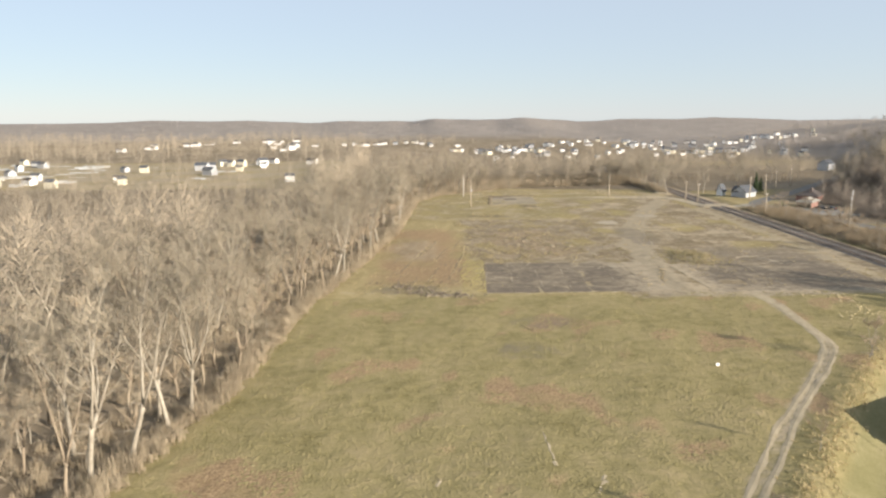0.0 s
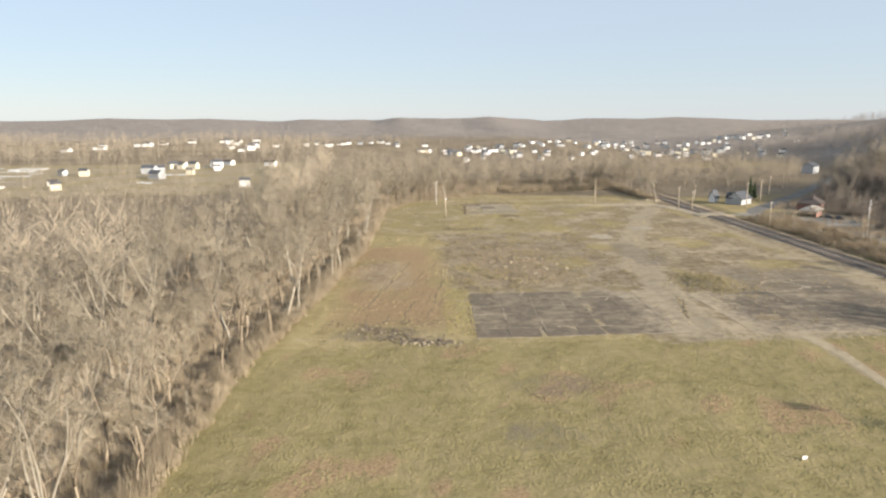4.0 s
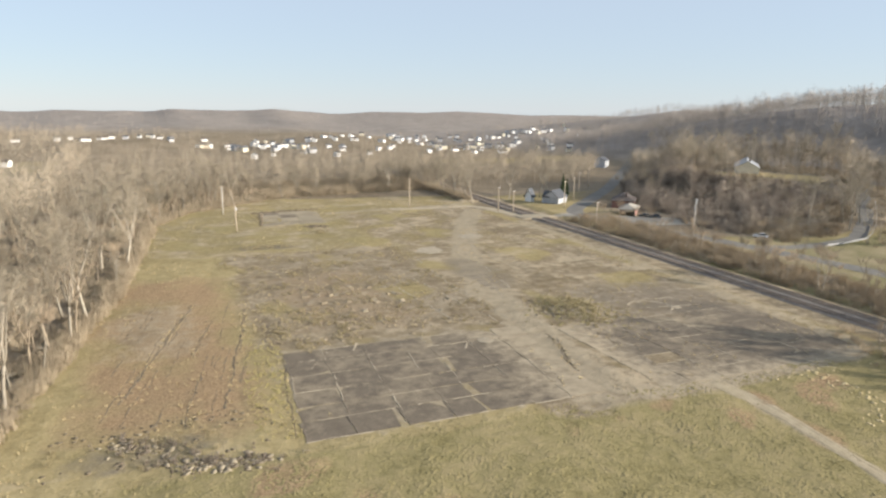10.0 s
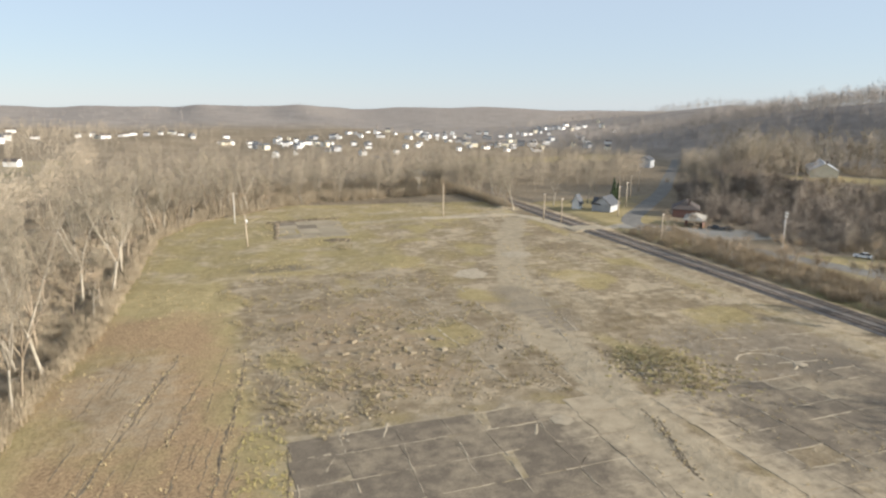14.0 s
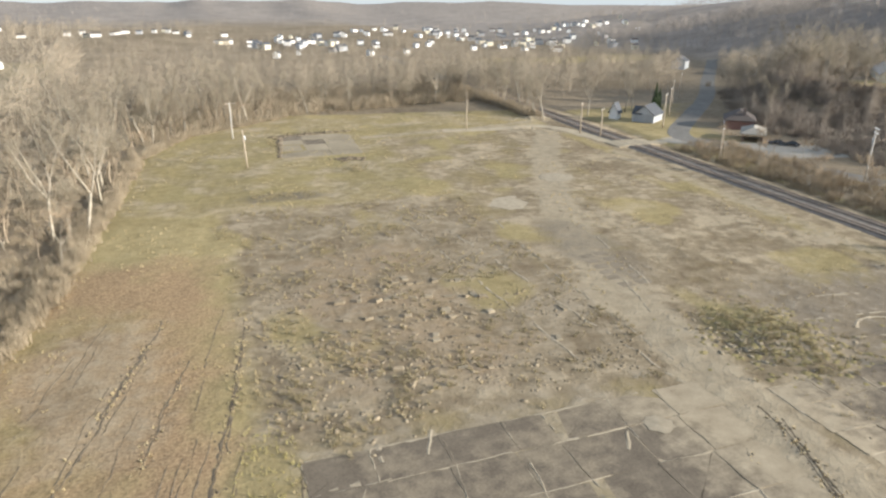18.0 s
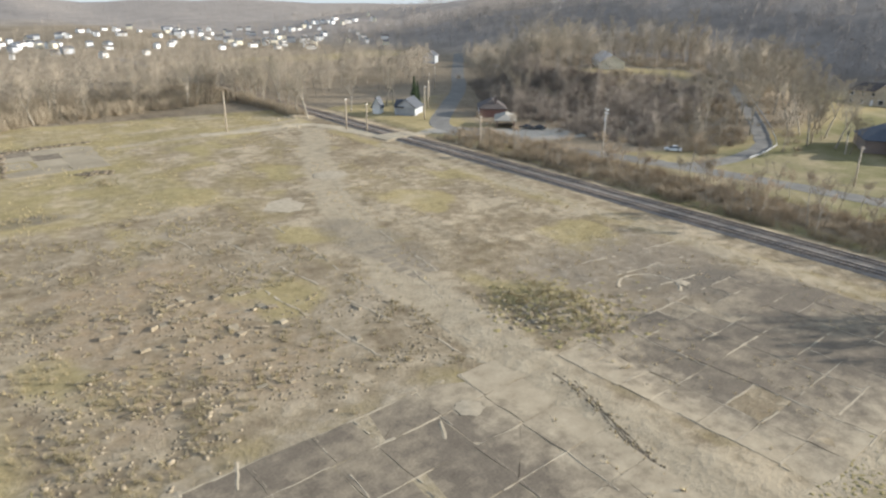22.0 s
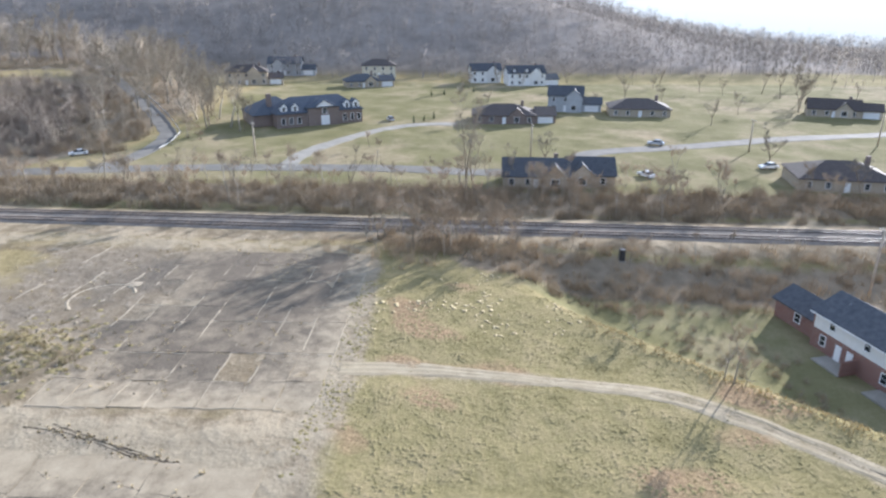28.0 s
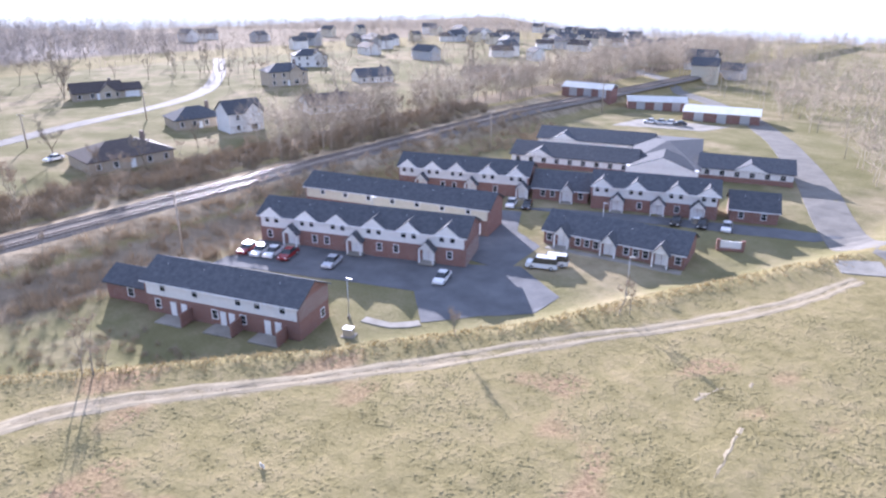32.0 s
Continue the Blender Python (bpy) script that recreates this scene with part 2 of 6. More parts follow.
def wood_x(y):
    """The edge of the wood along the field's west side."""
    return np.interp(y, (-150, 0, 71, 98, 140, 170, 235, 316, 345, 372), (-60, -42, -34, -28, -25, -19, -9, -3, 8, 40))


def land(x, y):
    x, y = np.asarray(x, float), np.asarray(y, float)
    z = 0.14 * waves(x, y, 42, 3) + 0.06 * waves(x, y, 11, 4) + 0.035 * waves(x, y, 5.5, 5)
    for x0, y0, x1, y1 in ((13, 149, 60, 184), (78, 147, 113, 180), (40, 182, 63, 234), (61, 198, 84, 248), (30, 306, 57, 340)):
        z = z * (1 - step(-2, 1, x - x0) * step(-2, 1, x1 - x) * step(-2, 1, y - y0) * step(-2, 1, y1 - y))
    low = step(0.5, 11.5, x - berm_x(y)) * step(129, 114, y) * step(118.5, 103, x)
    z = z - 3.4 * low + 0.3 * np.exp(-(((x - berm_x(y)) / 3.0) ** 2)) * step(128, 112, y) * step(-40, 20, y)
    # flat bed under the rails, drains beside it
    r = x - rail_x(y)
    z = z * step(2.5, 7, np.abs(r))
    z = z - 0.7 * np.exp(-(((r - 8.5) / 2.2) ** 2)) * step(-200, -100, y) * step(700, 560, y)
    # wood floor a little lower than the field
    z = z - 1.6 * step(0, 9, wood_x(y) - x) * step(520, 400, y)
    # fall of the land to the south
    south = np.maximum(0, -60 - y)
    z = z - 0.034 * south * step(3500, 300, south) - 0.008 * np.maximum(0, south - 300)
    # knoll across the road, and the hills behind
    z = z + 11.5 * np.exp(-(((x - 268) / 48) ** 2 + ((y - 305) / 60) ** 2))
    face = 12.2 * step(1.0, 0.6, np.hypot((x - 262) / 68, (y - 320) / 52))
    z = np.where(face > 0, np.maximum(z, face), z)
    z = z + 45 * step(345, 500, x + 0.10 * (y - 150)) * step(-80, 160, y) * step(760, 420, y)
    z = z + 37 * np.exp(-(((x - 640) / 190) ** 2 + ((y - 800) / 230) ** 2))
    z = z + 0.9 * np.exp(-(((x - 76.5) / 5.5) ** 2 + ((y - 187) / 8) ** 2)) + 0.7 * np.exp(-(((x - 122) / 4) ** 2 + ((y - 345) / 3) ** 2)) * step(130, 126, x)
    d = np.hypot(x, y)
    a = np.degrees(np.arctan2(x, y))
    far = 8 + 8 * np.sin(a * 0.31 + 1) + 6 * np.sin(a * 0.83) + 20 * np.exp(-(((a - 8) / 3.2) ** 2)) + 3 * np.sin(a * 1.7)
    z = z + 0.8 * far * step(1500, 2900, d) * step(110, 85, np.abs(a))
    # low ridges close the valley to the south and south-east, the land falling away behind them
    dip = np.interp(np.abs(a), (100, 108, 120, 132, 144, 152, 160, 180), (3.6, 4.1, 3.9, 3.65, 3.35, 4.6, 5.0, 4.6)) + 0.12 * np.sin(a * 1.9) + 0.08 * np.sin(a * 4.3)
    ridge = 40 - np.tan(np.radians(dip + 1.6 * step(1250, 2200, d) + 1.0 * step(1150, 800, d))) * d
    s = step(96, 106, np.abs(a)) * step(620, 1000, d)
    z = z * (1 - s) + ridge * s
    z = z + 3.0 * waves(x, y, 260, 8) * step(450, 900, d) * step(120, 95, np.abs(a))
    return z


def lines(lo, hi, fine, reach, grow=1.16):
    out = list(np.arange(lo, hi + 0.01, fine))
    s = fine
    while out[-1] < reach:
        s *= grow
        out.append(out[-1] + s)
    s = fine
    while out[0] > -reach:
        s *= grow
        out.insert(0, out[0] - s)
    return np.array(out)


gx, gy = lines(-40, 240, 1.6, 4600), lines(-40, 392, 1.6, 4600)
GX, GY = np.meshgrid(gx, gy)
GZ = land(GX, GY)
nx, ny = len(gx), len(gy)
idx = np.arange(nx * ny).reshape(ny, nx)
quads = np.stack([idx[:-1, :-1], idx[:-1, 1:], idx[1:, 1:], idx[1:, :-1]], -1).reshape(-1, 4)


def lz(x, y):
    """The ground's height, read off the sheet itself."""
    i = min(max(int(np.searchsorted(gx, x)) - 1, 0), nx - 2)
    j = min(max(int(np.searchsorted(gy, y)) - 1, 0), ny - 2)
    u, v = (x - gx[i]) / (gx[i + 1] - gx[i]), (y - gy[j]) / (gy[j + 1] - gy[j])
    return float((GZ[j, i] * (1 - u) + GZ[j, i + 1] * u) * (1 - v) + (GZ[j + 1, i] * (1 - u) + GZ[j + 1, i + 1] * u) * v)


def region(x0, y0, x1, y1, soft=2.0):
    """1 inside an upright rectangle of the plan, falling to 0 over soft metres at its rim."""
    return step(-soft, soft, GX - x0) * step(-soft, soft, x1 - GX) * step(-soft, soft, GY - y0) * step(-soft, soft, y1 - GY)


def blob(x, y, rx, ry, turn=0.0):
    c, s = math.cos(radians(turn)), math.sin(radians(turn))
    u, v = ((GX - x) * c + (GY - y) * s) / rx, (-(GX - x) * s + (GY - y) * c) / ry
    return step(1.35, 0.65, np.hypot(u, v))


def band(points, half, soft=1.0):
    """1 along a line of plan points."""
    d = np.full(GX.shape, 1e9)
    for (ax, ay), (bx, by) in zip(points, points[1:]):
        ux, uy = bx - ax, by - ay
        t = np.clip(((GX - ax) * ux + (GY - ay) * uy) / (ux * ux + uy * uy), 0, 1)
        d = np.minimum(d, np.hypot(GX - ax - t * ux, GY - ay - t * uy))
    return step(half + soft, half - soft, d)


field = step(-1, 2, GX - wood_x(GY)) * step(-3, 2, 116 + 0.034 * (GY - 30) - GX) * step(150, 152, GY) * step(392, 372, GY)
pad = np.maximum(region(14.5, 150, 58, 186, 5) * 0.55, region(78, 148, 114, 205, 9) * 0.62)
pad = np.maximum(pad, region(16, 186, 66, 262, 9) * 0.36)
pad = np.maximum(pad, blob(100, 186, 14, 9, 20) * 0.75)
bare = np.maximum(field * 0.45, region(56, 147, 118, 330, 8) * 0.62)
bare = np.maximum(bare, band([(52, 150), (60, 160), (62, 200), (75, 250), (100, 300), (120, 330)], 6, 4))
bare = np.maximum(bare, band([(52, 149.5), (80, 148), (108, 150)], 3, 2))
bare = np.maximum(bare, region(100, 255, 117, 330, 3))
bare = np.maximum(bare, region(10, 182, 64, 264, 8) * 0.85)
bare = np.maximum(bare, region(62, 148, 116, 250, 8) * 0.75)
bare = bare * (1 - 0.5 * step(0.3, 0.85, waves(GX, GY, 34, 77) + 0.35 * waves(GX, GY, 12, 78)) * step(186, 196, GY))
bare = bare * (1 - 0.65 * region(-40, 152, 13, 262, 5))
bare = np.maximum(bare, band([(118, -120), (121.5, 30), (134, 395)], 10, 3) * 0.85)
plough = region(-14, 156, 13, 240, 8) * 0.68
plough = np.maximum(plough, region(18, 188, 50, 240, 9) * 0.42)
plough = np.maximum(plough, 0.66 * step(0.35, 1.0, waves(GX, GY, 31, 91) + 0.5 * waves(GX, GY, 11, 92)) * step(150, 144, GY) * step(40, 60, GY) * step(2, 6, GX - wood_x(GY)) * step(4, 0, GX - berm_x(GY)))
green = np.maximum(region(-20, 262, 96, 352, 12) * 0.5, step(149, 146, GY) * step(-6, 4, GX - wood_x(GY)))
green = np.maximum(green, blob(76, 186, 9, 15) * 0.6)
green = np.maximum(green, 0.46 * step(-0.1, 0.7, waves(GX, GY, 23, 95) + 0.5 * waves(GX, GY, 9, 96)) * region(-40, 152, 18, 262, 6))
wood = step(1.5, -2.5, GX - wood_x(GY)) * step(-400, -200, GY)
wood = np.maximum(wood, step(368, 380, GY + 0.15 * (GX - 60)) * step(330, 60, GX) * step(980, 800, GY))
wood = wood * (1 - region(-420, 405, -60, 615, 20))
wood = np.maximum(wood, step(540, 620, GY) * step(-60, -40, GX) + step(615, 660, GY))
wood = np.maximum(wood, step(345, 375, GX + 0.1 * (GY - 150)))
wood = np.maximum(wood, step(1100, 1500, np.hypot(GX, GY)))
wood = np.maximum(wood, blob(240, 300, 74, 72))
wood = np.maximum(wood, region(172, 238, 225, 330, 5))
wood = np.maximum(wood, band([(172, 255), (200, 245), (230, 250)], 16, 6))
wood = np.maximum(wood, step(352, 366, GY) * step(128, 140, GX) * step(360, 330, GX) * step(560, 500, GY))
wood = np.maximum(wood, band([(138, -330), (140, 0), (141, 110), (146, 200), (147, 250)], 7, 4))
wood = np.maximum(wood, band([(106, 30), (106, 90), (110, 130)], 6, 4) * 0.8)
bare = np.maximum(bare, blob(-4, 205, 6, 12) * 0.95)
lawn = step(128, 140, GX) * step(345, 320, GX) * step(236, 216, GY) * (1 - wood) + step(0, 8, GX - berm_x(GY)) * step(110, 100, GX) * step(136, 120, GY)
wood = wood * (1 - blob(247, 303, 27, 11, -45))
lawn = np.clip(lawn, 0, 1)


sand = np.maximum(band([(56, 150), (61, 165), (64, 190), (68, 215), (80, 250), (98, 290), (116, 322)], 4.2, 2.6) * 0.92, band([(54, 148.5), (74, 147.5), (95, 148.5)], 3, 2.5) * 0.75)
sand = np.maximum(sand, band([(113, 150), (116, 200), (120, 290)], 2.5, 2.5) * 0.7)
sand = np.maximum(sand, region(-12, 185, 6, 222, 8) * 0.5)
sand = np.maximum(sand, band([(92, 150), (104, 150), (108, 175)], 4, 3) * 0.6)
sand = np.maximum(sand, np.maximum(region(14.5, 150, 57, 183, 3) * 0.55, region(80, 147.5, 112, 178, 4) * 0.5))
sand = np.maximum(sand, band([(75.4, 147), (75.5, 138), (73.9, 125), (71.9, 113.6), (67.9, 106.6), (60.4, 97.4), (51.6, 86.4), (45, 78.1)], 1.2, 1.2) * 0.8)
sand = np.maximum(sand, band([(45, 78.1), (36.5, 66.9), (27.2, 54.7), (17.3, 40.2), (11, 26)], 1.5, 1.3) * 0.5)
sand = np.maximum(sand, band([(60, 330), (90, 332), (118, 340)], 3, 3) * 0.7)
sand = np.maximum(sand, region(-430, 400, -55, 620, 25) * (0.6 + 0.25 * waves(GX, GY, 45, 97)))
stain = np.maximum(np.maximum(blob(102, 172, 9, 13) * 0.7, blob(72, 224, 7, 17) * 0.48), np.maximum(blob(26, 271, 10, 4) * 0.6, blob(-4, 155, 9, 4) * 0.5))
stain = np.maximum(stain, blob(92.6, 183.6, 4.2, 3.8) * 0.6)
stain = np.maximum(stain, np.maximum(blob(18, 112, 6, 5) * 0.45, blob(24, 128, 8, 5) * 0.42))


# where the hazed wood colour goes: beyond about 1 km, and the east hillside
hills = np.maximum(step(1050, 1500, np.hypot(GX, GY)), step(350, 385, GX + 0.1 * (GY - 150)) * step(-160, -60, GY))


def ground_material():
    m = Mat("ground", 1.0, spec=0.02)

    def mask(layer, channel):
        a = m.node("ShaderNodeAttribute", attribute_name=layer)
        s = m.node("ShaderNodeSeparateColor")
        m.link(a.outputs["Color"], s.inputs[0])
        return s.outputs[channel]

    huge, big, mid, fine = m.noise(0.02, 3, "World"), m.noise(0.09, 5, "World"), m.noise(0.45, 5, "World"), m.noise(2.6, 5, "World", 0.7)

    def edge(v, n, amount=0.8, sharp=5.0):
        """A mask whose rim is broken up by a noise."""
        w = m.math("ADD", v, m.math("MULTIPLY", m.math("SUBTRACT", n, 0.5), amount))
        return m.math("MULTIPLY", m.math("SUBTRACT", w, 0.5 - 0.5 / sharp), sharp, True)

    base = m.ramp(m.math("ADD", m.math("ADD", m.math("MULTIPLY", big, 0.4), m.math("MULTIPLY", mid, 0.3)), m.math("MULTIPLY", fine, 0.3)), [(0.3, (0.17, 0.135, 0.066)), (0.5, (0.3, 0.243, 0.128)), (0.7, (0.43, 0.355, 0.205))])
    grass = m.ramp(m.math("ADD", m.math("ADD", m.math("MULTIPLY", mid, 0.35), m.math("MULTIPLY", big, 0.35)), m.math("MULTIPLY", fine, 0.3)), [(0.34, (0.14, 0.119, 0.053)), (0.48, (0.245, 0.207, 0.102)), (0.58, (0.29, 0.237, 0.127)), (0.7, (0.37, 0.29, 0.175))])
    c = m.mix(edge(mask("mask_b", 0), big, 0.9, 3), base, grass)
    soil = m.ramp(m.math("ADD", m.math("ADD", m.math("MULTIPLY", big, 0.5), m.math("MULTIPLY", mid, 0.37)), m.math("MULTIPLY", fine, 0.13)), [(0.4, (0.165, 0.127, 0.083)), (0.5, (0.248, 0.2, 0.134)), (0.58, (0.365, 0.3, 0.207))])
    c = m.mix(edge(mask("mask_a", 1), big, 1.0, 3), c, soil)
    rust = m.ramp(fine, [(0.35, (0.2, 0.135, 0.08)), (0.65, (0.375, 0.272, 0.16))])
    c = m.mix(edge(mask("mask_a", 2), big, 1.3, 2.5), c, rust)
    tar = m.ramp(m.math("ADD", m.math("MULTIPLY", mid, 0.75), m.math("MULTIPLY", fine, 0.25)), [(0.3, (0.155, 0.126, 0.092)), (0.55, (0.225, 0.187, 0.138)), (0.72, (0.34, 0.295, 0.225))])
    c = m.mix(edge(mask("mask_a", 0), m.math("ADD", m.math("MULTIPLY", big, 0.6), m.math("MULTIPLY", mid, 0.4)), 1.5, 2.5), c, tar)
    lawn_c = m.ramp(m.math("ADD", m.math("MULTIPLY", big, 0.6), m.math("MULTIPLY", fine, 0.4)), [(0.33, (0.135, 0.127, 0.058)), (0.5, (0.19, 0.172, 0.088)), (0.66, (0.275, 0.236, 0.14))])
    straw = m.ramp(mid, [(0.3, (0.25, 0.2, 0.125)), (0.7, (0.37, 0.305, 0.2))])
    lawn_c = m.mix(m.math("MULTIPLY", m.math("SUBTRACT", m.math("ADD", m.math("MULTIPLY", huge, 0.7), m.math("MULTIPLY", big, 0.3)), 0.495), 7.0, True), lawn_c, straw)
    c = m.mix(edge(mask("mask_b", 2), big, 0.4, 3), c, lawn_c)
    floor = m.ramp(m.math("ADD", m.math("MULTIPLY", huge, 0.5), m.math("MULTIPLY", mid, 0.5)), [(0.33, (0.15, 0.118, 0.08)), (0.67, (0.3, 0.245, 0.175))])
    c = m.mix(edge(mask("mask_b", 1), mid, 0.5, 4), c, floor)
    sand = m.ramp(m.math("ADD", m.math("MULTIPLY", mid, 0.8), m.math("MULTIPLY", fine, 0.2)), [(0.3, (0.25, 0.204, 0.139)), (0.7, (0.38, 0.32, 0.227))])
    c = m.mix(edge(mask("mask_c", 0), m.math("ADD", m.math("MULTIPLY", big, 0.5), m.math("MULTIPLY", mid, 0.5)), 1.3, 2.0), c, sand)
    stain = m.ramp(fine, [(0.3, (0.1, 0.085, 0.068)), (0.7, (0.2, 0.172, 0.135))])
    c = m.mix(edge(mask("mask_c", 1), m.math("ADD", m.math("MULTIPLY", big, 0.5), m.math("MULTIPLY", mid, 0.5)), 1.5, 2.0), c, stain)
    # leafless crowns seen from afar, with greying haze mixed into the colour
    hazed_canopy = m.ramp(m.math("ADD", m.math("MULTIPLY", huge, 0.5), m.math("MULTIPLY", big, 0.5)), [(0.35, (0.2, 0.174, 0.15)), (0.65, (0.335, 0.295, 0.258))])
    c = m.mix(mask("mask_c", 2), c, hazed_canopy)
    m.colour(c)
    m.bump(m.math("ADD", m.math("MULTIPLY", fine, 0.3), mid), 0.6, 0.38)
    return m.m


ground = arrays("ground", np.stack([GX, GY, GZ], -1).reshape(-1, 3), quads, ground_material())
ground.data.polygons.foreach_set("use_smooth", [True] * len(ground.data.polygons))
tagged(ground, "dry winter grass and bare soil on an open valley floor", "ground", kind="structure")
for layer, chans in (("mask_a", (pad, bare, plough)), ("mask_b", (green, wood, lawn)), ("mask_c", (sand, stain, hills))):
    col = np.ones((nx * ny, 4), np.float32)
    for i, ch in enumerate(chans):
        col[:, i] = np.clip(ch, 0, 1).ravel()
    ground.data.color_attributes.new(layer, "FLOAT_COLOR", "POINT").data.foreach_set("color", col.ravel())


# ---- roads and tracks ----
def ribbon(points, half, lift, sides=0.0, crown=0.0):
    """A strip that lies on the land along plan points; sides: depth of its edges."""
    pts = [Vector(p) for p in points]
    fine = []
    for k in range(len(pts) - 1):
        p0, p1, p2, p3 = pts[max(k - 1, 0)], pts[k], pts[k + 1], pts[min(k + 2, len(pts) - 1)]
        n = max(2, int((p2 - p1).length / 2.5))
        for i in range(n):
            t = i / n
            fine.append(0.5 * ((2 * p1) + (p2 - p0) * t + (2 * p0 - 5 * p1 + 4 * p2 - p3) * t * t + (3 * p1 - p0 - 3 * p2 + p3) * t ** 3))
    fine.append(pts[-1])
    v, f = [], []
    for k, p in enumerate(fine):
        d = (fine[min(k + 1, len(fine) - 1)] - fine[max(k - 1, 0)]).normalized()
        nrm = Vector((-d.y, d.x))
        w = half * (1 + 0.08 * math.sin(k * 1.7) * (half < 2.5))
        for s, drop in ((-1, -0.25), (-1, 0), (0, crown), (1, 0), (1, -0.25)):
            q = p + nrm * (w * s + (0.12 * s if drop < 0 else 0))
            v.append((q.x, q.y, lz(q.x, q.y) + lift + drop))
        if k:
            a, b = 5 * k - 5, 5 * k
            f += [(a + j, b + j, b + j + 1, a + j + 1)[::-1] for j in range(4)]
    return v, f


def road(name, points, half, mat, label, lift=0.06, category="road"):
    return tagged(obj(name, ribbon(points, half, lift), mat), label, category, kind="structure")


road("road", [(162, 228), (156, 252), (151, 285), (152, 303), (172, 325), (214, 366), (260, 420), (330, 500)], 3.3, M_STREET, "grey asphalt village road beside the railway")
road("road", [(84, 332), (102, 330.5), (116, 332.5), (122, 325), (124.6, 310), (126.4, 301), (130.6, 297), (143.6, 298.2), (151, 301)], 2.3, M_GRAVEL, "pale gravel approach to the level crossing", 0.05)
TRACK = [(75.4, 147.2), (75.5, 138), (73.9, 125), (71.9, 113.6), (67.9, 106.6), (60.4, 97.4), (51.6, 86.4), (45, 78.1), (36.5, 66.9), (27.2, 54.7), (17.3, 40.2), (11, 26)]


def rut(points, off, half, mat, label):
    """One worn wheel rut with ragged edges, off metres to the side of a line of plan points."""
    line = ribbon(points, half, 0.0)[0]
    mid = [line[k] for k in range(2, len(line), 5)]
    v, f = [], []
    rr = random.Random(int(off * 100) + 5)
    for k, p in enumerate(mid):
        q0, q1 = mid[max(k - 1, 0)], mid[min(k + 1, len(mid) - 1)]
        d = Vector((q1[0] - q0[0], q1[1] - q0[1])).normalized()
        o = off + 0.22 * math.sin(k * 0.43 + off) + rr.gauss(0, 0.06)
        for e in (-half * rr.uniform(0.6, 1.3), 0.0, half * rr.uniform(0.6, 1.3)):
            x, y = p[0] - d.y * (o + e), p[1] + d.x * (o + e)
            v.append((x, y, lz(x, y) + (0.045 if e == 0 else 0.012)))
        if k:
            a, b = 3 * k - 3, 3 * k
            f += [(a, a + 1, b + 1, b), (a + 1, a + 2, b + 2, b + 1)]
    return tagged(obj("track_rut", (v, f), mat), label, "track", kind="structure")


for off, half in ((-0.75, 0.45), (0.75, 0.45)):
    rut(TRACK, off, half, M_TRACK, "worn sandy wheel rut through the meadow grass")
rut(TRACK[:4], 0.0, 0.6, M_TRACK, "pale trodden middle of the sandy track")
road("road", [(4, 14), (12, 6), (15, 0), (20, -14), (27, -38), (36, -62), (47, -90), (69, -132), (104, -176), (150, -230)], 4.0, M_STREET, "pale worn street past the apartments")
road("lane", [(166, 222), (173, 219.6), (182, 219), (193, 219.8), (205, 222.6), (214, 227.6), (226, 235), (239, 244), (260, 261), (276, 274), (284, 284)], 2.4, M_STREET, "narrow asphalt lane climbing the wooded knoll")
road("street", [(161.5, 230), (166, 205), (168, 178), (167, 147), (165, 128), (172, 111), (187, 101), (195, 80), (206, 48), (225, -10), (263, -50), (330, -100)], 3.0, M_STREET, "pale residential street by the railway")
road("drive", [(168, 178), (182, 177), (196, 172), (215, 162), (226, 150), (228, 138)], 2.2, M_CONCRETE, "pale concrete driveway")

# ---- railway ----
def rail_line(offset, y0, y1, every):
    return [(float(rail_x(y)) + offset, y) for y in np.arange(y0, y1 + 0.1, every)]


def profile(line, section):
    """A cross-section of (across, up) pairs swept along plan points that run north."""
    v, f, n = [], [], len(section)
    for k, (x, y) in enumerate(line):
        v += [(x + a, y, lz(x, y) * 0.0 + base_z(y) + b) for a, b in section]
        if k:
            f += [((k - 1) * n + j, (k - 1) * n + j + 1, k * n + j + 1, k * n + j) for j in range(n - 1)]
    return v, f


def base_z(y):
    return lz(float(rail_x(y)), y)


railway = empty("railway", pose(0, 0, 0), "double-track railway on dark stone ballast", "railway", kind="structure")
part("ballast", profile(rail_line(0, -330, 620, 4), [(-5.2, -0.4), (-3.7, 0.16), (-0.6, 0.2), (0, 0.1), (0.6, 0.2), (3.7, 0.16), (5.2, -0.4)]), M_BALLAST, railway)
for tr in (-2.1, 2.1):
    for g in (-0.7175, 0.7175):
        part("rail", profile(rail_line(tr + g, -330, 620, 6), [(-0.07, 0.2), (-0.035, 0.24), (-0.037, 0.36), (0.037, 0.36), (0.035, 0.24), (0.07, 0.2)]), M_RAIL, railway, "worn steel rail")
sleeper_mesh = None
rest = []
for tr in (-2.1, 2.1):
    for k, y in enumerate(np.arange(-200, 420, 0.62)):
        x = float(rail_x(y)) + tr
        if 118 < y < 208:
            if sleeper_mesh is None:
                first = part("sleeper", box(-1.3, -0.12, -0.1, 1.3, 0.12, 0.06), M_SLEEPER, railway)
                sleeper_mesh = first.data
                ob = first
            else:
                ob = new("sleeper", sleeper_mesh)
                ob.parent = railway
            ob.location = (x, y, base_z(y) + 0.2)
            ob.rotation_euler = (0, 0, random.uniform(-0.02, 0.02))
        else:
            rest.append((x, y, base_z(y) + 0.2))
rest = np.array(rest)
bv, bf = box(-1.3, -0.12, -0.1, 1.3, 0.12, 0.06)
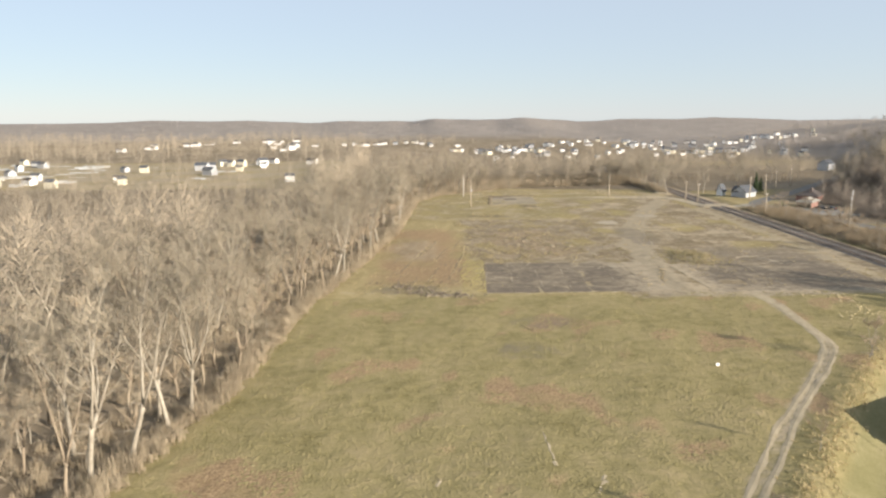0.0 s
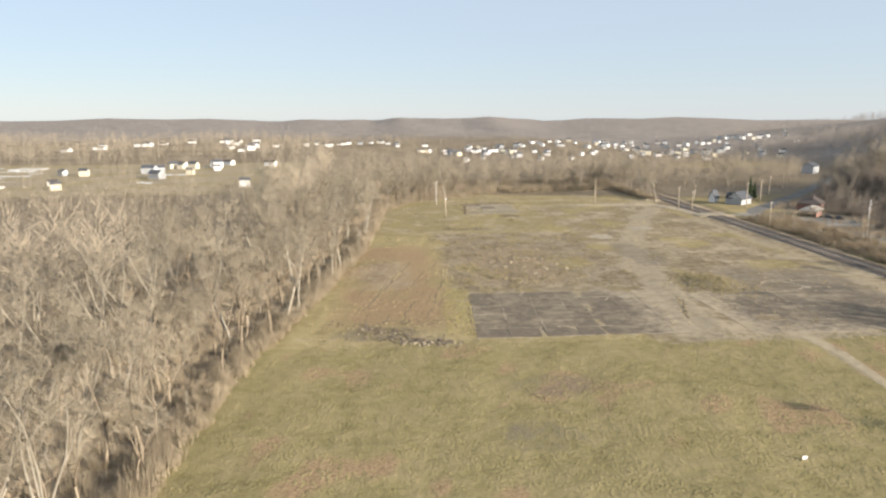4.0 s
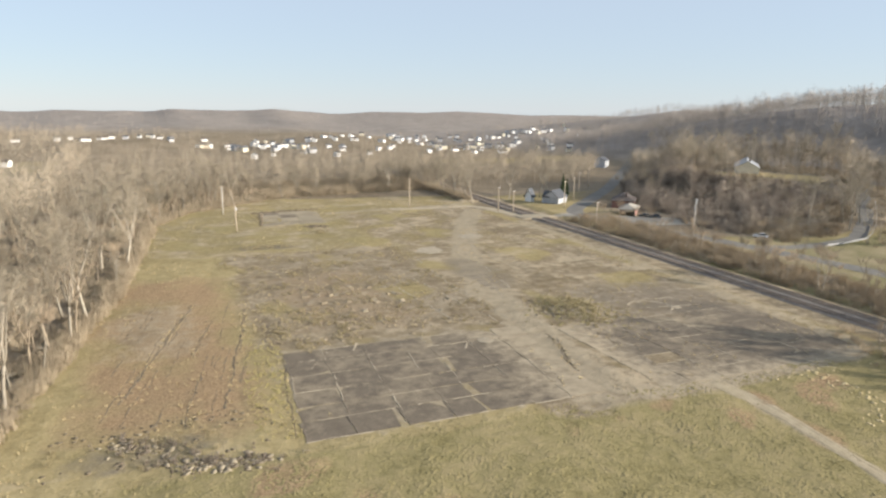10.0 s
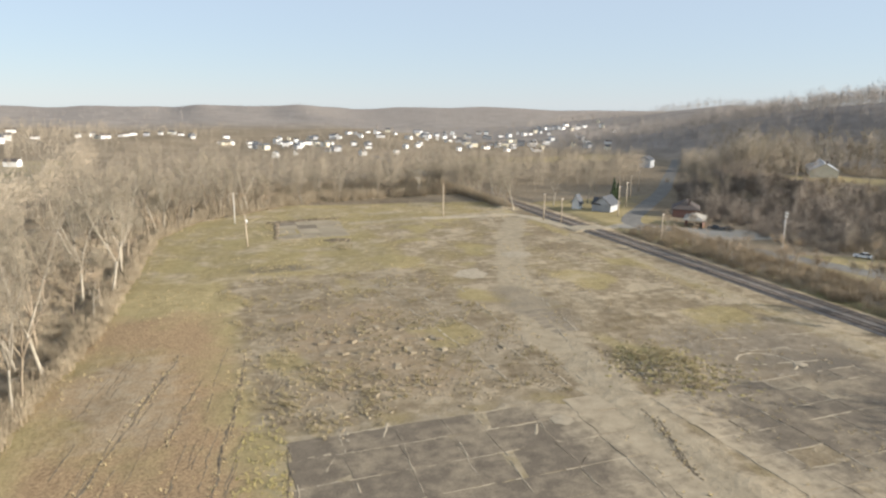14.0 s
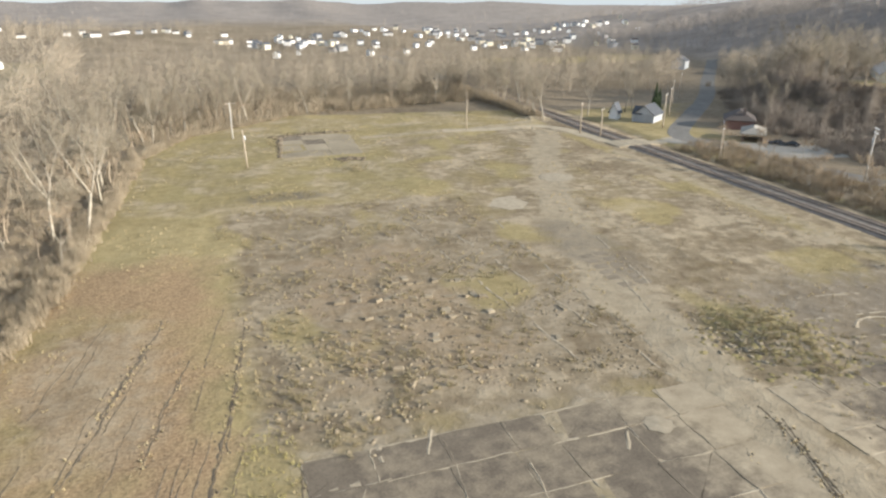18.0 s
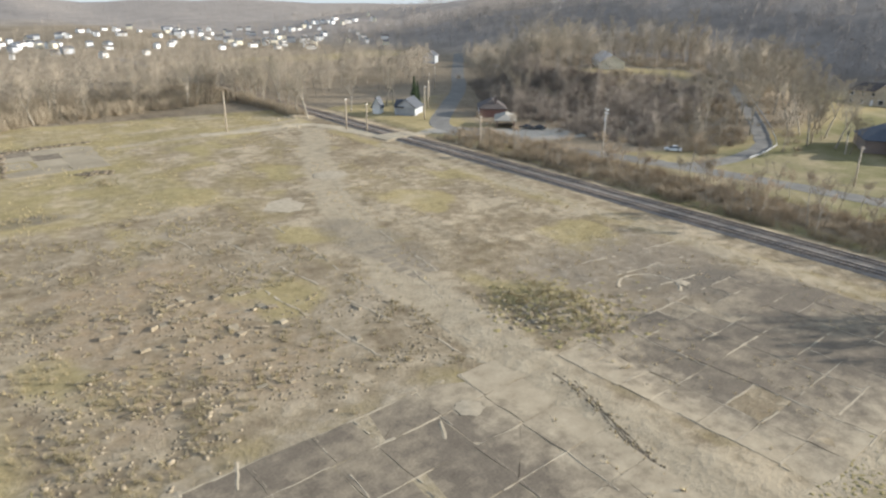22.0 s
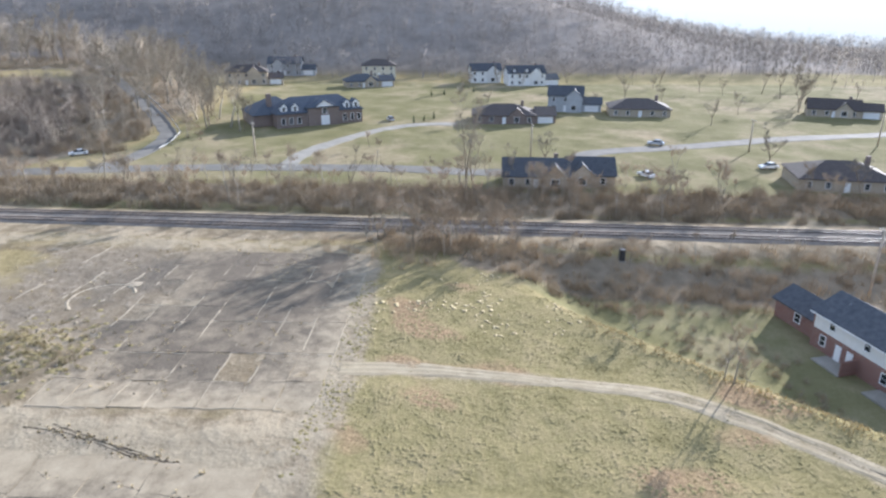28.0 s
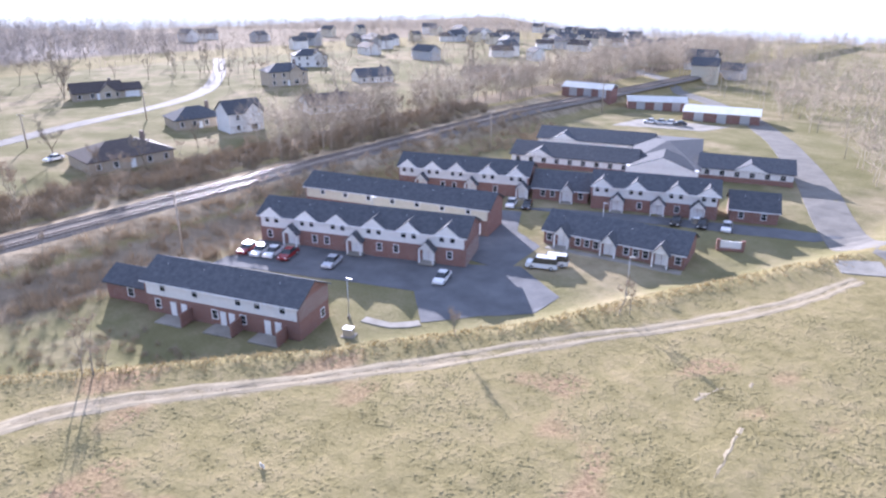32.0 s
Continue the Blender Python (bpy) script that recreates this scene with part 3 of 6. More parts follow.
tagged(arrays("sleepers", (rest[:, None, :] + np.array(bv)[None]).reshape(-1, 3), (np.arange(len(rest))[:, None, None] * 8 + np.array(bf)[None]).reshape(-1, 4), M_SLEEPER, railway), "distant rows of wooden sleepers", kind="stuff")


cz, cx = base_z(297), float(rail_x(297))
deck = [(cx + a, y, cz + z) for y in (293.2, 301) for a, z in ((-7, -0.5), (-6.8, 0.04), (-3.9, 0.345), (3.9, 0.345), (6.8, 0.04), (7, -0.5))]
tagged(obj("level_crossing", (deck, [(k, k + 6, k + 7, k + 1) for k in range(5)] + [(0, 1, 2, 3, 4, 5), (11, 10, 9, 8, 7, 6)]), M_GRAVEL), "pale gravel deck of a level crossing over the rails", "crossing", kind="structure")


# ---- trees ----
def crooked(p, d, length, segs, bend, rng, lift=0.0):
    pts, q, v = [Vector(p)], Vector(p), Vector(d).normalized()
    for _ in range(segs):
        v = (v + Vector((rng.gauss(0, bend), rng.gauss(0, bend), rng.gauss(0, bend * 0.5) + lift))).normalized()
        q = q + v * (length / segs)
        pts.append(q.copy())
    return pts


def blade(a, b, w):
    """A thin three-sided twig from a to b."""
    d = (b - a).normalized()
    u = d.cross(Vector((0.3, 0.2, 0.93))).normalized() * w
    k = d.cross(u)
    return [tuple(a + u), tuple(a - 0.5 * u + 0.87 * k), tuple(a - 0.5 * u - 0.87 * k), tuple(b)], [(0, 1, 3), (1, 2, 3), (2, 0, 3)]


def tree_geo(seed, height, girth, spread, forks, limbs, twigs, twig_w=0.028):
    """Trunk with limbs, and a crown of bare twigs."""
    rng = random.Random(seed)
    wood_g, limb_g, crown_g = [], [], []
    leaders = []
    trunk_len = height * rng.uniform(0.25, 0.4)
    tp = crooked((0, 0, -0.4), (rng.gauss(0, 0.09), rng.gauss(0, 0.09), 1), trunk_len, 4, 0.06, rng)
    wood_g.append(tube(tp, [girth * (1.25 if k == 0 else 1 - 0.08 * k) for k in range(5)], 7))
    for k in range(forks):
        a = 6.283 * (k + rng.random() * 0.7) / forks
        out = rng.uniform(0.2, 0.6) * spread
        lp = crooked(tp[-1] - Vector((0, 0, 0.3)), (math.cos(a) * out, math.sin(a) * out, 1), (height - trunk_len) * rng.uniform(0.72, 1.0), 7, 0.1, rng, 0.05)
        r0 = girth * rng.uniform(0.5, 0.68)
        wood_g.append(tube(lp, [r0 * (1 - 0.13 * i) for i in range(8)], 5))
        leaders.append((lp, r0))
    for _ in range(3):  # short dead limbs low on the trunk
        a = rng.random() * 6.283
        s = tp[2].lerp(tp[4], rng.random())
        dp = crooked(s, (math.cos(a), math.sin(a), rng.uniform(0.2, 0.9)), rng.uniform(1.2, 3.2), 3, 0.2, rng)
        limb_g.append(tube(dp, [0.06, 0.045, 0.03, 0.012], 4, False))
    for lp, r0 in leaders:
        for _ in range(limbs):
            i = rng.randint(1, 6) if rng.random() < 0.5 else rng.randint(3, 6)
            s = lp[i].lerp(lp[i + 1], rng.random())
            a = rng.random() * 6.283
            ln = height * rng.uniform(0.12, 0.27) * (1.15 - 0.1 * i) * spread
            bp = crooked(s, (math.cos(a), math.sin(a), rng.uniform(0.4, 1.2)), ln, 4, 0.15, rng, 0.07)
            r1 = r0 * (1 - 0.12 * i) * 0.36
            limb_g.append(tube(bp, [r1, r1 * 0.75, r1 * 0.5, r1 * 0.35, r1 * 0.18], 4, False))
            for _ in range(5):
                j = rng.randint(1, 3)
                b = rng.random() * 6.283
                sp = crooked(bp[j].lerp(bp[j + 1], rng.random()), (math.cos(b), math.sin(b), rng.uniform(0.2, 1.4)), ln * rng.uniform(0.35, 0.65), 2, 0.18, rng, 0.12)
                crown_g.append(tube(sp, [0.03, 0.02, 0.011], 3, False))
                for _ in range(twigs):
                    c = rng.random() * 6.283
                    s2 = sp[0].lerp(sp[2], rng.random())
                    crown_g.append(blade(s2, s2 + Vector((math.cos(c), math.sin(c), rng.uniform(0.0, 1.6))).normalized() * rng.uniform(0.5, 1.7), twig_w * rng.uniform(0.6, 1.2)))
    return join(*wood_g), join(*limb_g), join(*crown_g)


def make_tree(name, seed, height, girth, spread, forks, limbs, twigs, bark, twig_mat, label, category="tree", twig_w=0.028):
    w, b, c = tree_geo(seed, height, girth, spread, forks, limbs, twigs, twig_w)
    t = empty(name, pose(0, 0, 0), label, category)
    part("trunk", w, bark, t, smooth=True)
    tagged(part("limbwork", b, bark, t, smooth=True), kind="stuff")
    tagged(part("crown", c, twig_mat, t), kind="stuff")
    return t


L_PALE = "tall bare sycamore with pale bark at the wood's edge"
L_BROWN = "bare winter tree with brown bark and fine twigs"
pale = [make_tree("sycamore", 10 + k, h, g, s, f, 8, 8, M_PALE, M_TWIG, L_PALE, twig_w=0.02) for k, (h, g, s, f) in enumerate(((24, 0.33, 1.0, 3), (26, 0.36, 1.0, 2), (22, 0.3, 1.15, 4)))]
brown = [make_tree("bare_tree", 30 + k, h, g, s, f, 8, 8, M_BARK, M_TWIG, L_BROWN, twig_w=0.021) for k, (h, g, s, f) in enumerate(((20, 0.24, 1.0, 3), (17, 0.2, 1.1, 3), (22, 0.26, 0.9, 3), (15, 0.16, 1.05, 4)))]
slim = [make_tree("young_tree", 50 + k, h, g, s, f, 5, 4, M_PALE, M_TWIGRED, "slim young tree with russet twigs", twig_w=0.02) for k, (h, g, s, f) in enumerate(((9, 0.1, 0.9, 3), (7, 0.08, 1.1, 3), (11, 0.13, 0.8, 2)))]
yard = [make_tree("yard_tree", 70 + k, h, g, s, f, 8, 7, M_BARK, M_TWIG, "bare broad tree in a yard", twig_w=0.028) for k, (h, g, s, f) in enumerate(((18, 0.28, 1.1, 3), (16, 0.26, 1.2, 4), (20, 0.3, 1.0, 3)))]
used = set()


def put(kind, x, y, size=1.0, label="", group=""):
    m = pose(x, y, lz(x, y), random.gauss(0, 1.5), random.gauss(0, 1.5), random.uniform(0, 360)) @ Matrix.Diagonal((size, size, size * random.uniform(0.92, 1.08), 1))
    if kind.name not in used:
        used.add(kind.name)
        ob = kind
        ob.matrix_world = m
    else:
        ob = copy_thing(kind, Matrix())
        ob.matrix_world = m
    return tagged(ob, label, "", group)


rng = random.Random(7)
# the wood's edge along the field
spots = []
for (x, y) in ((-35.5, 77), (-38, 72), (-40.5, 76), (-33.5, 84), (-44, 80), (-37, 90)):
    spots.append((x, y))
    put(pale[rng.randrange(3)], x, y, rng.uniform(0.95, 1.05), group="trees of the wood's edge")
tries = 0
while len(spots) < 285 and tries < 20000:
    tries += 1
    y = 52 + 330 * rng.random() ** 1.25
    x = float(wood_x(y)) - 1.5 - 44 * rng.random() ** 1.3
    if all((x - a) ** 2 + (y - b) ** 2 > 13 for a, b in spots):
        spots.append((x, y))
        p = rng.random()
        kind = pale[rng.randrange(3)] if p < 0.2 else slim[rng.randrange(3)] if p > 0.74 else brown[rng.randrange(4)]
        put(kind, x, y, rng.uniform(0.8, 1.1), group="trees of the wood's edge")
# the belt of trees beyond the field's north end
for _ in range(46):
    x = rng.uniform(2, 124)
    y = float(np.interp(x, (0, 40, 90, 125), (350, 374, 386, 392))) + rng.uniform(1, 26)
    put(pale[rng.randrange(3)] if rng.random() < 0.3 else brown[rng.randrange(4)], x, y, rng.uniform(0.6, 0.85), group="trees north of the field")
for k in range(20):
    put(pale[rng.randrange(3)] if rng.random() < 0.4 else brown[rng.randrange(4)], rng.uniform(121.8, 126.2), 346 + 3.0 * k + rng.uniform(-1.2, 1.2), rng.uniform(0.6, 0.85), group="trees north of the field")
for x, y, s in ((124, 340, 0.8), (145, 346, 0.75), (162, 348, 0.85), (168, 352, 0.7)):
    put(pale[rng.randrange(3)], x, y, s, "lone pale sycamore beside the level crossing")
def clearing(x, y):
    """The mown shelf before the long building on the knoll, and the lane's upper end."""
    u, v = (x - 248) * 0.707 - (y - 304) * 0.707, (x - 248) * 0.707 + (y - 304) * 0.707
    return (np.hypot(u / 27, v / 13) < 1) | (np.hypot(x - 256, y - 318) < 12)


# the knoll across the road
for _ in range(120):
    a, r = rng.random() * 6.283, rng.random() ** 0.5
    x, y = 246 + 62 * r * math.cos(a), 312 + 58 * r * math.sin(a)
    if x > 168 and not clearing(x, y) and not (x < 226 and rng.random() < 0.85) and not (196 < x < 296 and 214 < y < 282 and rng.random() < 0.8) and math.hypot(x - 268, y - 294) > 19 and not (abs((x - 268) * -0.53 + (y - 294) * 0.85) < 17 and 222 < x < 268):
        put(brown[rng.randrange(4)] if rng.random() < 0.75 else pale[rng.randrange(3)], x, y, rng.uniform(0.75, 1.05), group="trees on the knoll")
for x, y in ((215, 232), (222, 240), (228, 238), (236, 246), (231, 228), (240, 232), (226, 222), (210, 244), (246, 240)):
    put(pale[rng.randrange(3)], x, y, rng.uniform(0.75, 0.95), group="trees on the knoll")
for _ in range(46):
    x = rng.uniform(212, 300)
    y = float(np.interp(x, (206, 239, 276, 300), (214, 234, 264, 284))) - 3 - 15 * rng.random() ** 1.3
    put(brown[rng.randrange(4)] if rng.random() < 0.6 else pale[rng.randrange(3)], x, y, rng.uniform(0.7, 1.05), group="trees on the knoll")
# scrub line between rails and road, and by the rails
for _ in range(120):
    y = rng.uniform(-60, 285)
    x = float(rail_x(y)) + rng.uniform(9, 27)
    put(slim[rng.randrange(3)], x, y, rng.uniform(0.45, 0.9), "thin bare sapling in the railside scrub", "railside saplings")
for _ in range(30):
    put(slim[rng.randrange(3)], 114.5 + rng.gauss(0, 2.4), 137 + rng.gauss(0, 6.5), rng.uniform(0.75, 1.2), "thicket sapling beside the rails", "railside saplings")
for _ in range(64):
    y = rng.uniform(60, 288)
    put(slim[rng.randrange(3)], float(rail_x(y)) + rng.uniform(9, 29), y, rng.uniform(0.7, 1.15), "slim bare tree in the railside scrub", "railside saplings")
for _ in range(12):
    y = rng.uniform(95, 270)
    put(brown[rng.randrange(4)], float(rail_x(y)) + rng.uniform(14, 30), y, rng.uniform(0.35, 0.5), "small bare tree in the railside scrub", "railside saplings")
for _ in range(26):
    y = rng.uniform(-60, 120)
    put(slim[rng.randrange(3)], 112 + rng.uniform(-9, 4), y, rng.uniform(0.4, 0.8), "thin bare sapling in the railside scrub", "railside saplings")
for x, y, s in ((139.5, 134, 1.0), (140.5, 132.5, 0.9), (168.5, 156, 0.75), (73.6, 104.5, 0.79), (74.6, 105.2, 0.75), (72.9, 103.6, 0.7), (34, 57, 0.6), (33, 56, 0.5), (47.4, 74, 0.55), (86, 112, 0.7), (192, 161, 0.6)):
    put((brown if s > 0.8 else slim)[rng.randrange(3)], x, y, s, "lone bare tree by the bank")
for _ in range(26):
    put(yard[rng.randrange(3)], rng.uniform(132, 330), rng.uniform(-230, 20), rng.uniform(0.6, 0.9), group="trees among the houses")
for _ in range(46):
    put(yard[rng.randrange(3)], rng.uniform(146, 330), rng.uniform(-60, 140), rng.uniform(0.3, 0.62), group="trees among the houses")


# ---- far woods ----
def twig_template(seed, height, n, thick=1.0):
    """A coarse bare tree: three-sided trunk and upswept twigs, as corner and triangle arrays."""
    r = np.random.RandomState(seed)
    v, t = [], []

    def spike(a, b, w):
        k = len(v)
        d = np.array(b) - a
        u = np.cross(d, (0.31, 0.21, 0.9))
        u = u / (np.linalg.norm(u) + 1e-9) * w
        q = np.cross(d / np.linalg.norm(d), u)
        v.extend([np.array(a) + u, np.array(a) - 0.5 * u + 0.87 * q, np.array(a) - 0.5 * u - 0.87 * q, np.array(b)])
        t.extend([(k, k + 1, k + 3), (k + 1, k + 2, k + 3), (k + 2, k, k + 3)])

    spike((0, 0, -1), (r.normal(0, 0.6), r.normal(0, 0.6), height * 0.8), 0.15 + 0.05 * thick)
    for i in range(n):
        u = r.uniform(0.0, 1.0)
        z = height * (0.26 + 0.6 * u)
        a, out = r.rand() * 6.283, height * r.uniform(0.1, 0.3) * (1.15 - 0.75 * u * u)
        s = np.array((r.normal(0, 0.5), r.normal(0, 0.5), z))
        s[:2] += np.array((math.cos(a), math.sin(a))) * out * r.uniform(0, 0.6)
        spike(s, s + (math.cos(a) * out, math.sin(a) * out, height * r.uniform(0.05, 0.24)), thick * r.uniform(0.05, 0.11))
    return np.array(v), np.array(t)


def scatter(name, spots_xy, templates, mat, label, smin=0.75, smax=1.1, seed=1):
    r = np.random.RandomState(seed)
    pts = np.array(spots_xy)
    vs, ts, base = [], [], 0
    for k, (tv, tt) in enumerate(templates):
        p = pts[k::len(templates)]
        if not len(p):
            continue
        a, s = r.rand(len(p)) * 6.283, r.uniform(smin, smax, len(p))
        c, sn = np.cos(a)[:, None], np.sin(a)[:, None]
        x = (tv[:, 0] * c - tv[:, 1] * sn) * s[:, None] + p[:, :1]
        y = (tv[:, 0] * sn + tv[:, 1] * c) * s[:, None] + p[:, 1:2]
        z = tv[:, 2] * s[:, None] * r.uniform(0.9, 1.1, len(p))[:, None] + land(p[:, 0], p[:, 1])[:, None]
        vs.append(np.stack([x, y, z], -1).reshape(-1, 3))
        ts.append((np.arange(len(p))[:, None, None] * len(tv) + tt[None] + base).reshape(-1, 3))
        base += len(p) * len(tv)
    return tagged(arrays(name, np.concatenate(vs), np.concatenate(ts), mat), label, kind="stuff")


fr = np.random.RandomState(5)
coarse = [twig_template(60 + k, 17 + 1.7 * k, 60) for k in range(5)]
rough = [twig_template(80 + k, 14 + 1.5 * k, 20) for k in range(4)]
faint = [twig_template(90 + k, 10.5 + 1.3 * k, 24, 1.2) for k in range(5)]


def cloud(n, x0, x1, y0, y1, keep):
    p = np.stack([fr.uniform(x0, x1, n), fr.uniform(y0, y1, n)], -1)
    return p[keep(p[:, 0], p[:, 1])]


def in_town(x, y):
    """Built-up clearings."""
    west = (np.abs(x + 225) < 175) & (np.abs(y - 505) < 105) & (waves(x, y, 60, 12) > -0.45)
    return west | ((x > -130 + 0.1 * y) & (x < 0.62 * y + 20) & (np.abs(y - 820) < 180) & (waves(x, y, 120, 11) > -0.45))


west = cloud(5200, -420, -40, -40, 520, lambda x, y: (x < wood_x(y) - 42) & ~in_town(x, y))
west2 = cloud(3600, -900, 60, 380, 1150, lambda x, y: ~in_town(x, y) & ((x < 0) | (y > 400)))
north = cloud(2600, -40, 340, 385, 780, lambda x, y: (y > 392 + 0.1 * (60 - x)) & (np.abs(x - 172 - 0.85 * (y - 325)) > 14) & ~in_town(x, y))
bearing = np.degrees(np.arctan2(west[:, 0], west[:, 1]))
low = (np.hypot(west[:, 0], west[:, 1]) > 215) & (bearing > -50) & (bearing < -9)
low2 = (np.hypot(west2[:, 0], west2[:, 1]) < 620) & (west2[:, 0] < -30) | (west2[:, 0] > -90)
tagged(scatter("low_wood", np.concatenate([west[low], west2[low2]]), rough, M_FARWOOD, "", 0.45, 0.75, 17), "low bare thickets before the far town", "woodland")
west, west2 = west[~low], west2[~low2]
tagged(scatter("west_wood", west, coarse, M_FARWOOD, "dense bare winter woodland", 0.8, 1.15, 2), "dense bare winter woodland on the valley floor", "woodland")
tagged(scatter("valley_wood", west2, rough, M_FARWOOD, "", 0.8, 1.1, 3), "distant bare woodland across the valley", "woodland")
deep = north[:, 1] > 470
tagged(scatter("low_north_wood", north[deep], rough, M_FARWOOD, "", 0.4, 0.7, 18), "low bare woodland before the town", "woodland")
tagged(scatter("north_wood", north[~deep], coarse, M_FARWOOD, "", 0.6, 0.85, 4), "belt of bare trees beyond the field", "woodland")
knoll = cloud(640, 226, 335, 232, 385, lambda x, y: ~clearing(x, y) & (((x - 246) / 74) ** 2 + ((y - 312) / 70) ** 2 < 1) & (x > 172 + np.maximum(0, y - 300) * 0.75) & (np.hypot(x - 270, y - 297) > 19) & ~((np.abs((x - 268) * -0.53 + (y - 294) * 0.85) < 17) & (x < 268) & (x > 222)) & (np.hypot(x - 166, y - 286) > 14) & ~((x > 196) & (x < 272) & (y < 264) & (y < 222 + (x - 180) * 0.62) & (fr.rand(len(x)) < 0.93)) & ~((y < 250) & (x < 235)))
tagged(scatter("knoll_wood", knoll, coarse, M_FARWOOD, "", 0.5, 0.95, 15), "dense bare trees on the knoll", "woodland")
hillside = np.concatenate([cloud(4600, 340, 560, -140, 700, lambda x, y: (x + 0.1 * (y - 150) > 350)), cloud(600, 500, 560, -120, 700, lambda x, y: x > 500)])
crest = cloud(3600, 500, 900, -120, 1000, lambda x, y: x > 500)
tagged(scatter("crest_wood", crest, faint, M_RIDGE, "", 0.45, 0.8, 23), "bare woodland on the crest of the hill", "woodland")
tagged(scatter("hill_wood", hillside, faint, M_RIDGE, "", 0.6, 1.15, 5), "bare woodland on the steep hillside", "woodland")


def street_x(y):
    return np.interp(y, (-900, -176, -132, -90, -38, 0), (640, 104, 69, 47, 27, 15))


south = cloud(5200, -260, 900, -900, -30, lambda x, y: (x < street_x(y) - 14) & (x > -200) | (x > 128) & (y > -300) & (waves(x, y, 110, 21) > -0.15) | (y < -290) & (waves(x, y, 130, 22) > -0.4) | (x > 345))
verge = np.concatenate([cloud(1500, 128, 172, -420, 30, lambda x, y: (waves(x, y, 40, 23) > -0.5) & (x < 150 - 0.05 * y)), cloud(1500, -160, 200, -460, -22, lambda x, y: (x < street_x(y) - 13) & (x > street_x(y) - 150))])
tagged(scatter("verge_wood", verge, coarse, M_FARWOOD, "", 0.45, 0.75, 16), "bare trees along the railway and the street", "woodland")
rim_s = cloud(5200, -700, 1300, -1400, -420, lambda x, y: (np.hypot(x, y) > 620) & (np.hypot(x, y) < 1350))
tagged(scatter("south_ridge_wood", rim_s, faint, M_RIDGE, "", 0.5, 0.8, 31), "bare woods on the low ridges to the south", "woodland")
tagged(scatter("south_wood", south, rough, M_FARWOOD, "", 0.6, 0.9, 6), "bare trees beyond the houses", "woodland")
rim = cloud(4200, -3000, 3000, 700, 3200, lambda x, y: (np.hypot(x, y) > 1100) & ~in_town(x, y))
tagged(scatter("ridge_wood", rim, faint, M_RIDGE, "", 0.6, 1.0, 7), "far wooded ridges", "woodland")

# ---- brush and grass ----
def tuft_template(seed, n, height, spread, w):
    r = np.random.RandomState(seed)
    v, t = [], []
    for i in range(n):
        a, b = r.rand() * 6.283, r.rand() * 6.283
        s = np.array((math.cos(a), math.sin(a), 0)) * spread * 0.5 * r.rand()
        e = s + np.array((math.cos(b) * spread * 0.6 * r.rand(), math.sin(b) * spread * 0.6 * r.rand(), height * r.uniform(0.5, 1.0)))
        u = np.array((-math.sin(b), math.cos(b), 0)) * w
        k = len(v)
        v += [s - u - (0, 0, 0.1), s + u - (0, 0, 0.1), e]
        t.append((k, k + 1, k + 2))
    return np.array(v), np.array(t)


bush = [tuft_template(k, 54, 2.4, 2.6, 0.032) for k in range(4)]
tuft = [tuft_template(20 + k, 9, 0.42, 0.5, 0.03) for k in range(5)]
edge_y = fr.uniform(45, 385, 4600)
edge = np.stack([wood_x(edge_y) - np.abs(fr.normal(0, 1, 4600)) * np.where(fr.rand(4600) < 0.35, 3.5, 22.0) + 0.8, edge_y], -1)
tagged(scatter("edge_brush", edge, bush, M_BRUSH, "", 0.3, 1.05, 8), "tangled brown brush along the wood's edge", "brush")
ry = fr.uniform(-60, 290, 2100)
rail_scrub = np.stack([rail_x(ry) + fr.uniform(8, 26, 2100), ry], -1)
tagged(scatter("railside_brush", rail_scrub, bush, M_SCRUB, "", 0.6, 1.25, 9), "dense brown scrub along the railway", "brush")
low_scrub = cloud(900, 97, 117, -60, 128, lambda x, y: x > 99 + 3 * waves(x, y, 30, 2))
knot = np.stack([fr.normal(114, 3.2, 160), fr.normal(138, 7, 160)], -1)
tagged(scatter("bank_brush", np.concatenate([low_scrub, knot]), bush, M_SCRUB, "", 0.4, 1.1, 10), "brown thicket on the railway bank", "brush")
kn = fr.normal(0, 1, (1100, 2)) * (34, 32) + (240, 312)
kn = kn[(kn[:, 0] > 172)]
slope = cloud(2600, 182, 262, 240, 372, lambda x, y: (np.hypot((x - 262) / 76, (y - 318) / 62) < 1) & (np.hypot((x - 262) / 76, (y - 318) / 62) > 0.55) & (x > 172 + np.maximum(0, y - 300) * 0.75) & (x < 250))
slope = slope[~clearing(slope[:, 0], slope[:, 1])]
slope = np.concatenate([slope, cloud(1500, 172, 226, 236, 345, lambda x, y: (x > 173 + np.maximum(0, y - 290) * 0.8) & (np.hypot(x - 166, y - 286) > 16) & (y > 240 + 0.1 * (x - 172)) & ~((x > 196) & (y < 252)))])
# slope trees and brush take the darker colour that stands for its shade
tagged(scatter("slope_wood", slope[1::7], coarse, M_DARKSHADEBRUSH, "", 0.25, 0.5, 32), "bare trees on the steep side of the knoll", "woodland")
tagged(scatter("slope_brush", slope, bush, M_DARKSHADEBRUSH, "", 0.6, 1.5, 19), "bare brush on the steep side of the knoll, coloured dark for shade", "brush")
beside = cloud(420, 196, 290, 196, 262, lambda x, y: (y < np.interp(x, (196, 214, 239, 276, 290), (214, 221, 238, 268, 282))) & (y > np.interp(x, (196, 290), (206, 262))))
tagged(scatter("lane_wood", beside[::5], coarse, M_FARWOOD, "", 0.6, 0.95, 40), "pale bare trees below the lane", "woodland")
